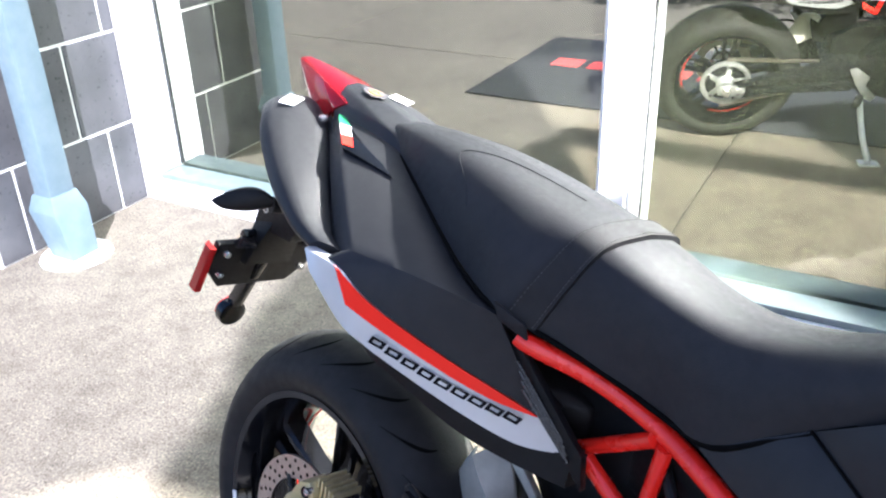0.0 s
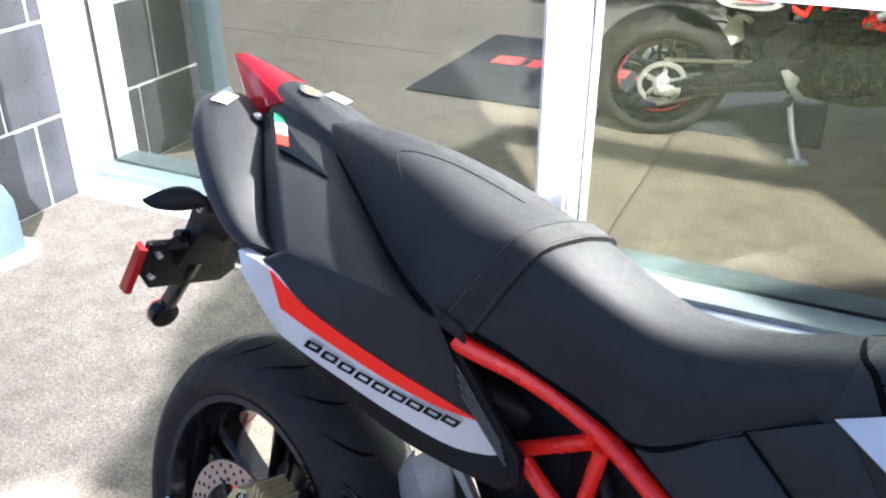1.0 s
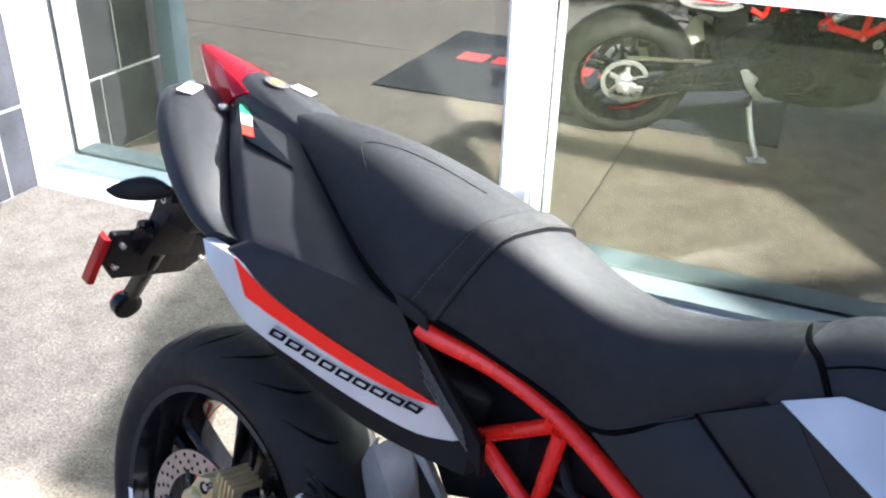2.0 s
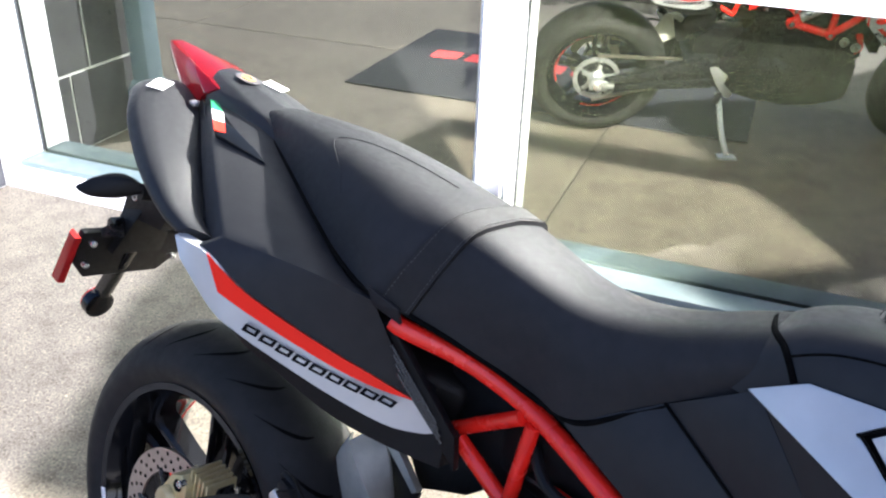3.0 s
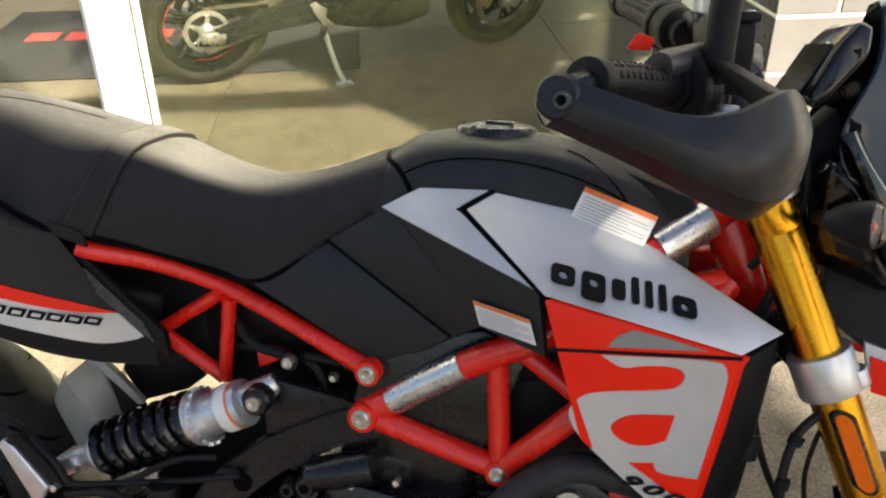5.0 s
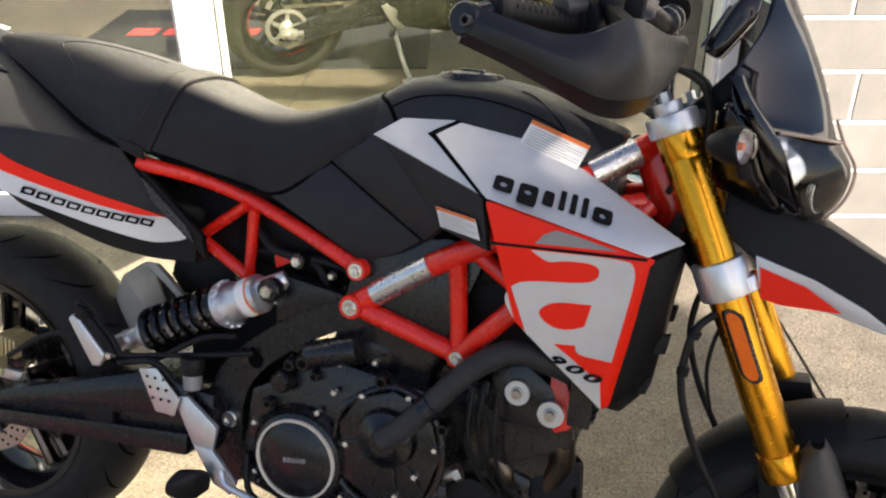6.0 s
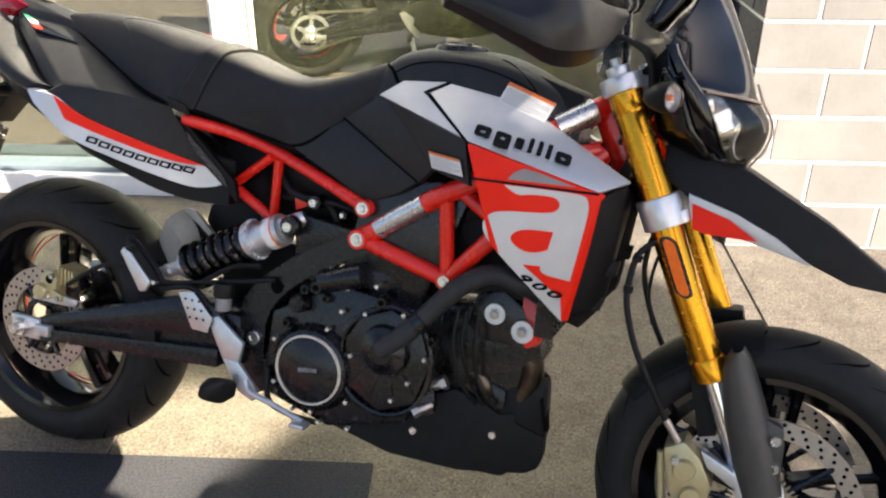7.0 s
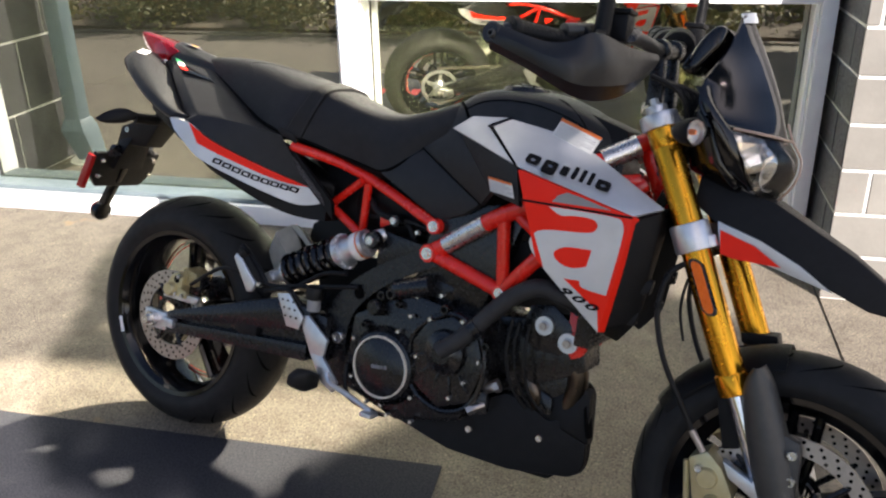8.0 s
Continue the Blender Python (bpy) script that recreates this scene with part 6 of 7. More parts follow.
part("tail_underside", hull([(-0.14, -0.10, 0.86), (0.44, -0.02, 0.74), (0.43, -0.015, 0.68), (0.20, -0.14, 0.72), (-0.14, 0.10, 0.86), (0.44, 0.02, 0.74), (0.43, 0.015, 0.68), (0.20, 0.14, 0.72), (0.05, -0.17, 0.80), (0.05, 0.17, 0.80), (-0.05, 0, 0.93)], 0.01), TEXTURED, bike, "black tail underside")
part("wiring", tube([(0.56, -0.03, 0.685), (0.62, -0.045, 0.690), (0.68, -0.055, 0.682), (0.70, -0.055, 0.65)], 0.007, 10, 20), HOSE, bike)

# number-plate holder with lamp, indicators and reflector
holder = part("plate_holder", hull([(-0.12, -0.045, 0.86), (-0.12, 0.045, 0.86), (-0.20, -0.03, 0.80), (-0.20, 0.03, 0.80), (-0.31, -0.04, 0.79), (-0.31, 0.04, 0.79), (-0.33, -0.035, 0.74), (-0.33, 0.035, 0.74), (-0.22, -0.03, 0.74), (-0.22, 0.03, 0.74)], 0.006), TEXTURED, bike, "black number-plate bracket")
part("plate_base", hull([(-0.330, -0.108, 0.715), (-0.330, 0.108, 0.715), (-0.358, -0.108, 0.652), (-0.358, 0.108, 0.652), (-0.375, -0.075, 0.615), (-0.375, 0.075, 0.615), (-0.315, -0.108, 0.71), (-0.315, 0.108, 0.71), (-0.343, -0.108, 0.648), (-0.343, 0.108, 0.648), (-0.36, -0.075, 0.61), (-0.36, 0.075, 0.61)], 0.004), TEXTURED, holder, "empty black number-plate base")
for s in (-1, 1):
    refl = hull([(-0.345, s * 0.112, 0.712), (-0.335, s * 0.124, 0.708), (-0.388, s * 0.112, 0.612), (-0.378, s * 0.124, 0.612), (-0.312, s * 0.112, 0.702), (-0.352, s * 0.112, 0.606), (-0.316, s * 0.124, 0.702), (-0.356, s * 0.124, 0.606)], 0.003)
    if s < 0:
        part("side_reflector", refl, RED_REFLECTOR, holder, "red side reflector")
    ind = pillow([(-0.262, s * 0.165, 0.806), (-0.235, s * 0.15, 0.830), (-0.19, s * 0.115, 0.838), (-0.175, s * 0.095, 0.822), (-0.21, s * 0.115, 0.802), (-0.245, s * 0.145, 0.800), (-0.22, s * 0.12, 0.845), (-0.23, s * 0.155, 0.80)], 3, 3)
    i = part("indicator", ind, TEXTURED, holder, "black teardrop rear indicator")
    part("stem", rod((-0.185, s * 0.10, 0.822), (-0.17, s * 0.03, 0.82), 0.014, 14), TEXTURED, i)
    for z in (0.655, 0.69):
        part("bolt", bolt((-0.35 + (z - 0.655) * 0.4, s * 0.07, z), 0.006, (-1, 0, 0.3)), BOLT, holder)
part("plate_arm", hull([(-0.25, -0.032, 0.79), (-0.25, 0.032, 0.79), (-0.32, -0.034, 0.76), (-0.32, 0.034, 0.76), (-0.345, -0.05, 0.670), (-0.345, 0.05, 0.670), (-0.318, -0.05, 0.665), (-0.318, 0.05, 0.665)], 0.004), TEXTURED, holder)
part("plate_stem", hull([(-0.29, -0.012, 0.73), (-0.29, 0.012, 0.73), (-0.315, -0.012, 0.73), (-0.43, -0.012, 0.545), (-0.43, 0.012, 0.545), (-0.40, -0.012, 0.545), (-0.40, 0.012, 0.545), (-0.315, 0.012, 0.73)], 0.004), GLOSS, holder)
part("rear_reflector", lathe([(0, -0.012), (0.022, -0.012), (0.027, -0.006), (0.027, 0.010), (0, 0.012)], (-0.430, 0.0, 0.530), (1, 0, -0.3), 28), RED_REFLECTOR, holder, "round red reflector below the plate")
part("reflector_cup", lathe([(0.028, -0.004), (0.030, 0.0), (0.028, 0.016), (0, 0.020)], (-0.428, 0.0, 0.530), (1, 0, -0.3), 28), GLOSS, holder)
for x, y, z in ((-0.318, -0.088, 0.690), (-0.335, -0.088, 0.645), (-0.318, 0.088, 0.690), (-0.335, 0.088, 0.645), (-0.322, -0.040, 0.700)):
    part("holder_bolt", bolt((x, y, z), 0.0065, (1, 0, -0.35)), BOLT, holder)
part("plate_clip", hull([(-0.325, -0.075, 0.712), (-0.325, -0.045, 0.712), (-0.30, -0.075, 0.730), (-0.30, -0.045, 0.730), (-0.315, -0.075, 0.70), (-0.29, -0.045, 0.705)], 0.003), BLACKMETAL, holder)
part("plate_clip", hull([(-0.325, 0.025, 0.712), (-0.325, 0.070, 0.712), (-0.30, 0.025, 0.735), (-0.30, 0.070, 0.735), (-0.315, 0.025, 0.70), (-0.29, 0.070, 0.705)], 0.003), BLACKMETAL, holder)
part("holder_bolt", bolt((-0.285, -0.036, 0.782), 0.008), BOLT, holder)
part("plate_lamp", rod((-0.315, -0.06, 0.722), (-0.315, -0.02, 0.722), 0.014, 16, None, 0.002), GLOSS, holder)

# ---- front end ----
FORK = (Vector((1.437, 0, 0.515)) - Vector((1.205, 0, 1.003))).normalized()
FTOP = Vector((1.205, 0, 1.003))


def fork_leg(s):
    # the bars are turned a little, so the far leg stands ahead of the near one
    top = FTOP + (IN * -0.087 if s < 0 else Vector((0.022, 0.108, 0)))
    leg = part("fork_leg", merge(rod(top + FORK * 0.035, top + FORK * 0.540, 0.0275, 32, None, 0.001), rod(top + FORK * 0.505, top + FORK * 0.545, 0.0305, 32, None, 0.003), rod(top + FORK * 0.03, top + FORK * 0.075, 0.029, 32, None, 0.002)), GOLD, bike, "gold anodised fork leg")
    part("fork_cap", merge(rod(top - FORK * 0.004, top + FORK * 0.012, 0.020, 24, None, 0.002), rod(top - FORK * 0.018, top, 0.009, 6), rod(top + FORK * 0.012, top + FORK * 0.040, 0.036, 28, None, 0.004)), ALU, leg, "silver fork cap and clamp")
    part("clamp", merge(rod(top + FORK * 0.222, top + FORK * 0.275, 0.0365, 36, None, 0.004), rod(top + FORK * 0.240 + Vector((0.030, s * 0.004, 0)), top + FORK * 0.262 + Vector((0.030, s * 0.004, 0)), 0.016, 20, None, 0.003)), ALU, leg, "silver lower fork clamp")
    part("slider", rod(top + FORK * 0.54, top + FORK * 0.70, 0.0185, 24), CHROME, leg)
    foot = Vector((FRONT.x, s * 0.095, FRONT.z))
    low = top + FORK * 0.73
    part("fork_foot", merge(hull([low + Vector((dx, dy, 0.03)) for dx in (-0.026, 0.026) for dy in (-0.022, 0.022)] + [foot + Vector((dx, dy, dz)) for dx in (-0.032, 0.032) for dy in (-0.02, 0.02) for dz in (-0.03, 0.03)], 0.008), rod(foot - IN * 0.028, foot + IN * 0.028, 0.024, 24, None, 0.003)), ALU, leg, "cast aluminium fork foot")
    rows = []
    for x, z, w in spline([(1.470, 0.574, 0.010), (1.474, 0.540, 0.028), (1.497, 0.470, 0.036), (1.523, 0.400, 0.038), (1.548, 0.325, 0.036)], 15):
        c = Vector((x, s * 0.092, z))
        ring = [c + Vector((0.917, 0, 0.398)) * (w * math.sin(a)) + IN * (s * 0.034 * math.cos(a)) for a in (radians(-95 + 19 * k) for k in range(11))]
        rows.append(ring + [p - IN * (s * 0.005) for p in ring[::-1]])
    part("fork_guard", rings(rows), GUARD, leg, "dark grey rounded fork guard", 50)
    part("guard_boss", hull([(x, s * y, z) for y in (0.084, 0.108) for x, z in ((1.505, 0.478), (1.562, 0.458), (1.568, 0.425), (1.572, 0.345), (1.540, 0.335), (1.500, 0.40))], 0.005), GUARD, leg)
    for x, z in ((1.553, 0.436), (1.558, 0.388)):
        part("bolt", bolt((x, s * 0.110, z), 0.009, (0, s, 0)), BOLT, leg)
    a = top + FORK * 0.292 + IN * (s * 0.027)
    q = a + FORK * 0.098
    rows = []
    for k in range(21):
        f = 0.5 - 0.5 * math.cos(math.pi * k / 20)
        p = a.lerp(q, f)
        e = max(abs(2 * f - 1) - 0.78, 0) / 0.22
        w = 0.0125 * math.sqrt(max(1 - e * e, 0.01))
        rows.append([p + Vector((w, 0, 0)), p + Vector((w * 0.7, s * 0.005, 0)), p + Vector((-w * 0.7, s * 0.005, 0)), p + Vector((-w, 0, 0)), p + Vector((-w, -s * 0.006, 0)), p + Vector((w, -s * 0.006, 0))])
    amber = part("fork_reflector", rings(rows), AMBER, leg, "amber fork reflector")
    mid_p = a.lerp(q, 0.5)
    part("reflector_rim", rings([[mid_p + (p - mid_p) * 1.09 + Vector((0.0016 if p.x > c.x else -0.0016, -s * 0.0022, 0)) for p in row] for row, c in ((row, (row[0] + row[3]) * 0.5) for row in rows)]), BLACKMETAL, amber)
    return leg


for side_sign in (-1, 1):
    fork_leg(side_sign)
part("triple_clamp", merge(hull([(1.20, -0.10, 0.975), (1.23, -0.10, 0.965), (1.16, -0.04, 0.99), (1.16, 0.04, 0.99), (1.20, 0.10, 0.975), (1.23, 0.10, 0.965), (1.21, -0.10, 1.0), (1.16, -0.04, 1.015), (1.16, 0.04, 1.015), (1.21, 0.10, 1.0)], 0.006), hull([(1.29, -0.10, 0.76), (1.33, -0.10, 0.74), (1.24, -0.04, 0.80), (1.24, 0.04, 0.80), (1.29, 0.10, 0.76), (1.33, 0.10, 0.74), (1.31, -0.10, 0.79), (1.25, -0.04, 0.83), (1.25, 0.04, 0.83), (1.31, 0.10, 0.79)], 0.006)), BLACKMETAL, bike, "black fork yokes")
part("front_axle", rod((FRONT.x, -0.135, FRONT.z), (FRONT.x, 0.135, FRONT.z), 0.016, 20), ALU, bike)
for s in (-1, 1):
    c = merge(
        hull([(1.362, s * y, 0.402) for y in (0.108, 0.05)] + [(1.395, s * y, 0.425) for y in (0.112, 0.05)] + [(1.425, s * y, 0.40) for y in (0.112, 0.05)] + [(1.452, s * y, 0.352) for y in (0.112, 0.05)] + [(1.440, s * y, 0.305) for y in (0.108, 0.05)] + [(1.405, s * y, 0.288) for y in (0.108, 0.05)] + [(1.380, s * y, 0.330) for y in (0.108, 0.05)], 0.006),
        lathe([(0, 0.010), (0.017, 0.010), (0.020, 0.004), (0.020, -0.01)], (1.402, s * 0.110, 0.375), (0, s, 0), 24),
        lathe([(0, 0.010), (0.017, 0.010), (0.020, 0.004), (0.020, -0.01)], (1.420, s * 0.110, 0.328), (0, s, 0), 24),
        rod((1.358, s * 0.095, 0.392), (1.372, s * 0.095, 0.300), 0.006, 10))
    front_cal = part("front_caliper", moved(c, Matrix.Translation((0.018, 0, -0.026))), BRASSY, bike, "pale gold radial brake caliper")
    for p in ((1.385, 0.39), (1.40, 0.31)):
        part("bolt", bolt((p[0] + 0.018, s * 0.116, p[1] - 0.026), 0.008, (0, s, 0)), BOLT, front_cal)
    part("mount", hull([(1.44, s * 0.11, 0.39), (1.455, s * 0.11, 0.36), (1.53, s * 0.11, 0.35), (1.53, s * 0.11, 0.32), (1.44, s * 0.085, 0.39), (1.455, s * 0.085, 0.36), (1.53, s * 0.085, 0.35), (1.53, s * 0.085, 0.32)], 0.004), ALU, front_cal)
    part("hose_joint", rod((1.376, s * 0.10, 0.425), (1.408, s * 0.10, 0.385), 0.007, 10), STEEL, front_cal)
    part("brake_hose", tube([(1.376, s * 0.10, 0.425), (1.348, s * 0.110, 0.475), (1.308, s * 0.118, 0.545), (1.283, s * 0.118, 0.615), (1.280, s * 0.116, 0.665), (1.292, s * 0.112, 0.712), (1.330, s * 0.09, 0.742)], 0.0055, 10, 50), HOSE, bike, "black front brake hose")
part("hose_clip", rod((1.280, -0.118, 0.640), (1.281, -0.118, 0.652), 0.0085, 14), TEXTURED, bike)
part("hose_clip", rod((1.286, -0.115, 0.695), (1.290, -0.114, 0.706), 0.0085, 14), TEXTURED, bike)
part("sensor_wire", tube([(1.335, -0.080, 0.735), (1.318, -0.086, 0.70), (1.312, -0.080, 0.64), (1.325, -0.070, 0.58)], 0.003, 8, 24), HOSE, bike)
# front mudguards
rows = []
for k in range(15):
    a = radians(99 + k * 3.8)
    r = 0.309
    cx = FRONT + Vector((math.cos(a) * r, 0, math.sin(a) * r))
    d = Vector((math.cos(a), 0, math.sin(a)))
    w = 0.066 * (1 - 0.25 * (k / 14) ** 3)
    row = [cx + IN * (w * s) - d * (0.035 * abs(s) ** 2.5) for s in (-1, -0.85, -0.6, -0.3, 0, 0.3, 0.6, 0.85, 1)]
    rows.append(row + [p - d * 0.004 for p in row[::-1]])
part("tyre_hugger", rings(rows), TEXTURED, bike, "black tyre hugger between the fork legs")
part("hugger_clip", hull([(x, y, z) for y in (0.075, 0.125) for x, z in ((1.405, 0.572), (1.400, 0.592), (1.470, 0.600), (1.478, 0.572), (1.455, 0.560))], 0.004), TEXTURED, bike, "black hugger clip below the far fork leg")
both("hugger_stay", hull([(1.385, -0.072, 0.56), (1.43, -0.075, 0.575), (1.462, -0.082, 0.41), (1.432, -0.082, 0.40), (1.385, -0.066, 0.56), (1.43, -0.068, 0.575), (1.462, -0.076, 0.41), (1.432, -0.076, 0.40)], 0.003), TEXTURED)
beak = hull([(1.30, -0.055, 0.895), (1.30, 0.055, 0.895), (1.44, -0.050, 0.862), (1.44, 0.050, 0.862), (1.58, -0.030, 0.790), (1.58, 0.030, 0.790), (1.70, -0.012, 0.712), (1.70, 0.012, 0.712), (1.71, -0.020, 0.690), (1.71, 0.020, 0.690), (1.62, -0.048, 0.700), (1.62, 0.048, 0.700), (1.36, -0.075, 0.80), (1.36, 0.075, 0.80), (1.30, -0.07, 0.84), (1.30, 0.07, 0.84)], 0.006, 2)
part("front_mudguard", beak, TEXTURED, bike, "black beak-shaped front mudguard with silver and red sides")
both("mudguard_trim", plate([(1.350, -0.080, 0.815), (1.430, -0.078, 0.792), (1.500, -0.068, 0.760), (1.560, -0.060, 0.722), (1.470, -0.068, 0.745), (1.360, -0.081, 0.772)], (0, 0.01, 0), 0.001), SILVER, "silver mudguard side")
both("mudguard_stripe", plate([(1.358, -0.0835, 0.800), (1.42, -0.0815, 0.782), (1.470, -0.0745, 0.752), (1.39, -0.0805, 0.752), (1.365, -0.084, 0.758)], (0, 0.003, 0)), RED_DECAL, "red mudguard side")

# headlamp and screen
shell = hull([(1.282, -0.102, 1.022), (1.282, 0.102, 1.022), (1.310, -0.108, 0.982), (1.310, 0.108, 0.982), (1.338, -0.098, 0.912), (1.338, 0.098, 0.912), (1.376, -0.066, 0.868), (1.376, 0.066, 0.868), (1.334, -0.094, 0.985), (1.334, 0.094, 0.985), (1.360, -0.03, 0.99), (1.360, 0.03, 0.99), (1.275, -0.06, 0.90), (1.275, 0.06, 0.90), (1.27, -0.07, 1.0), (1.27, 0.07, 1.0), (1.35, -0.04, 0.87), (1.35, 0.04, 0.87)], 0.008, 3)
lampunit = part("headlamp", shell, GLOSS, bike, "gloss black headlamp cowl with clear lens")


def wing(levels, back, n):
    """A curved pane from (edge x, edge half width, edge z, middle x, middle z) levels, with a thickness."""
    ex = spline([(a, b, c) for a, b, c, _, _ in levels], n)
    mx = spline([(d, 0, e) for _, _, _, d, e in levels], n)
    out = []
    for p, q in zip(ex, mx):
        row = []
        for t in (-1, -0.85, -0.65, -0.4, -0.15, 0, 0.15, 0.4, 0.65, 0.85, 1):
            u = abs(t) ** 1.9
            row.append(Vector((q.x + (p.x - q.x) * u, p.y * t, q.z + (p.z - q.z) * u)))
        out.append(row + [r - Vector(back) for r in row[::-1]])
    return rings(out)


part("screen", wing([(1.322, 0.030, 1.188, 1.328, 1.193), (1.316, 0.074, 1.122, 1.368, 1.122), (1.288, 0.100, 1.052, 1.404, 1.050), (1.300, 0.108, 1.005, 1.422, 1.000), (1.345, 0.100, 0.985, 1.432, 0.975)], (0.004, 0, 0.002), 26), SMOKE, lampunit, "small smoked screen over the headlamp")
part("screen_edge", tube([(1.426, 0, 1.004), (1.441, 0, 0.972), (1.461, 0, 0.938), (1.455, 0, 0.896), (1.428, 0, 0.858)], 0.0024, 8, 30), LENS_EDGE, lampunit, "bronze-tinted lens edge")
part("lens", wing([(1.350, 0.096, 0.982, 1.436, 0.972), (1.372, 0.094, 0.940, 1.456, 0.938), (1.392, 0.080, 0.898, 1.450, 0.896), (1.412, 0.052, 0.862, 1.424, 0.858)], (0.004, 0, 0), 18), CLEAR, lampunit, "clear headlamp lens")
silvered = wing([(1.336, 0.088, 0.974, 1.412, 0.966), (1.354, 0.085, 0.938, 1.428, 0.934), (1.372, 0.072, 0.902, 1.422, 0.898), (1.394, 0.046, 0.868, 1.402, 0.864)], (0.010, 0, 0), 9)
crumple = random.Random(11)
for v in silvered.verts:
    v.co.x += crumple.uniform(-0.007, 0.007)
    v.co.z += crumple.uniform(-0.004, 0.004)
bmesh.ops.triangulate(silvered, faces=silvered.faces)
part("lamp_housing", silvered, FACET, lampunit, "silvered many-faceted lamp housing", 0)
for sy in (-1, 1):
    bowl = part("reflector", lathe([(0.028, 0.008), (0.0265, 0.009), (0.024, 0.005), (0.018, 0.001), (0.010, -0.002), (0, -0.003)], (1.412, sy * 0.042, 0.906), (1, sy * 0.55, 0.0), 32), REFLECT, lampunit, "bright round lamp reflector")
    part("bulb", lathe([(0, 0.012), (0.005, 0.010), (0.006, 0.0), (0.006, -0.008)], (1.412, sy * 0.042, 0.906), (1, sy * 0.55, 0.0), 14), PALE_LENS, bowl)
part("lens_rim", merge(*[tube([(1.352, sy * 0.096, 0.983), (1.392, sy * 0.074, 0.980), (1.424, sy * 0.040, 0.976), (1.438, 0, 0.973)], 0.0024, 8, 14) for sy in (-1, 1)]), LENS_EDGE, lampunit, "bronze-tinted lens edge")
for s in (-1, 1):
    c, ax = Vector((1.306, s * 0.186, 0.967)), Vector((0.90, s * 0.42, 0.06)).normalized()
    st = part("front_indicator", rod((1.275, s * 0.095, 0.955), c - ax * 0.020, 0.008, 12), TEXTURED, bike, "front indicator on a black stem")
    part("shell", lathe([(0.0235, 0.004), (0.0250, 0.0), (0.0235, -0.014), (0.018, -0.030), (0.010, -0.042), (0, -0.046)], c, ax, 28), TEXTURED, st)
    part("reflector", lathe([(0.0225, 0.005), (0.019, -0.002), (0.012, -0.006), (0, -0.008)], c, ax, 9), REFLECT, st, smooth=0)
    part("indicator_lens", lathe([(0.0238, 0.002), (0.0225, 0.007), (0.017, 0.014), (0.009, 0.018), (0, 0.019)], c, ax, 28), CLEAR, st, "clear indicator lens")
    part("bulb", lathe([(0, 0.006), (0.004, 0.004), (0.0055, -0.001), (0.005, -0.008)], c, ax, 14), ORANGE, st, "orange bulb")
for sy in (-1, 1):
    rim_a = spline([(1.278, sy * 0.116, 1.048), (1.292, sy * 0.126, 1.030), (1.322, sy * 0.118, 0.975), (1.350, sy * 0.092, 0.915), (1.386, sy * 0.050, 0.874)], 14)
    rim_b = spline([(1.300, sy * 0.102, 1.052), (1.318, sy * 0.110, 1.018), (1.352, sy * 0.100, 0.975), (1.378, sy * 0.083, 0.925), (1.398, sy * 0.052, 0.878)], 14)
    rows = []
    for p, q in zip(rim_a, rim_b):
        bulge = [p, p.lerp(q, 0.35) + IN * (sy * 0.006), p.lerp(q, 0.7) + IN * (sy * 0.006), q]
        rows.append(bulge + [r - IN * (sy * 0.004) for r in bulge[::-1]])
    part("cowl_side", rings(rows), GLOSS, lampunit, "gloss black cowl side")
part("screen_tip", plate([(1.314, -0.026, 1.190), (1.333, -0.004, 1.196), (1.341, -0.010, 1.178), (1.322, -0.036, 1.172)], (0.003, -0.003, 0.001)), WHITEP, lampunit, "pale sticker at the screen's tip")
dash = part("instrument_panel", hull([(x - 0.016, y, z + 0.010) for x, y, z in ((1.255, -0.092, 1.068), (1.255, 0.092, 1.068), (1.276, -0.096, 1.058), (1.276, 0.096, 1.058), (1.318, -0.088, 1.118), (1.318, 0.088, 1.118), (1.322, -0.07, 1.150), (1.322, 0.07, 1.150), (1.284, -0.092, 1.130), (1.284, 0.092, 1.130), (1.305, -0.075, 1.155), (1.305, 0.075, 1.155))], 0.010, 3), GLOSS, bike, "black instrument panel housing")
part("display", plate([(1.238, -0.075, 1.082), (1.238, 0.075, 1.082), (1.267, 0.075, 1.138), (1.267, -0.075, 1.138)], (-0.003, 0, 0.0015)), SMOKE, dash)
part("dash_bracket", hull([(1.23, -0.03, 1.0), (1.23, 0.03, 1.0), (1.29, -0.04, 1.07), (1.29, 0.04, 1.07), (1.31, -0.04, 1.0), (1.31, 0.04, 1.0)], 0.005), TEXTURED, dash)

# handlebar, grips, guards and levers (turned a little on its stem, so its left end stands higher)
def at_bar(x, y, z):
    return Vector((x, y, z + 0.072 + 0.105 * y))


bar_pts = [at_bar(*p) for p in ((1.085, -0.29, 1.066), (1.125, -0.22, 1.070), (1.165, -0.14, 1.062), (1.182, -0.06, 1.045), (1.182, 0.06, 1.045), (1.165, 0.14, 1.062), (1.125, 0.22, 1.070), (1.085, 0.29, 1.066))]
bar = part("handlebar", tube(bar_pts, 0.0135, 14, 50), GUARD, bike, "black tapered handlebar")
for y in (-0.045, 0.045):
    part("riser", merge(hull([(1.172, y - 0.013, 1.0), (1.172, y + 0.013, 1.0), (1.204, y - 0.013, 1.0), (1.204, y + 0.013, 1.0)] + [at_bar(x, y + d, 1.040) for x in (1.172, 1.194) for d in (-0.011, 0.011)], 0.004), rod(at_bar(1.182, y - 0.013, 1.045), at_bar(1.182, y + 0.013, 1.045), 0.021, 24, None, 0.003)), BLACKMETAL, bar)
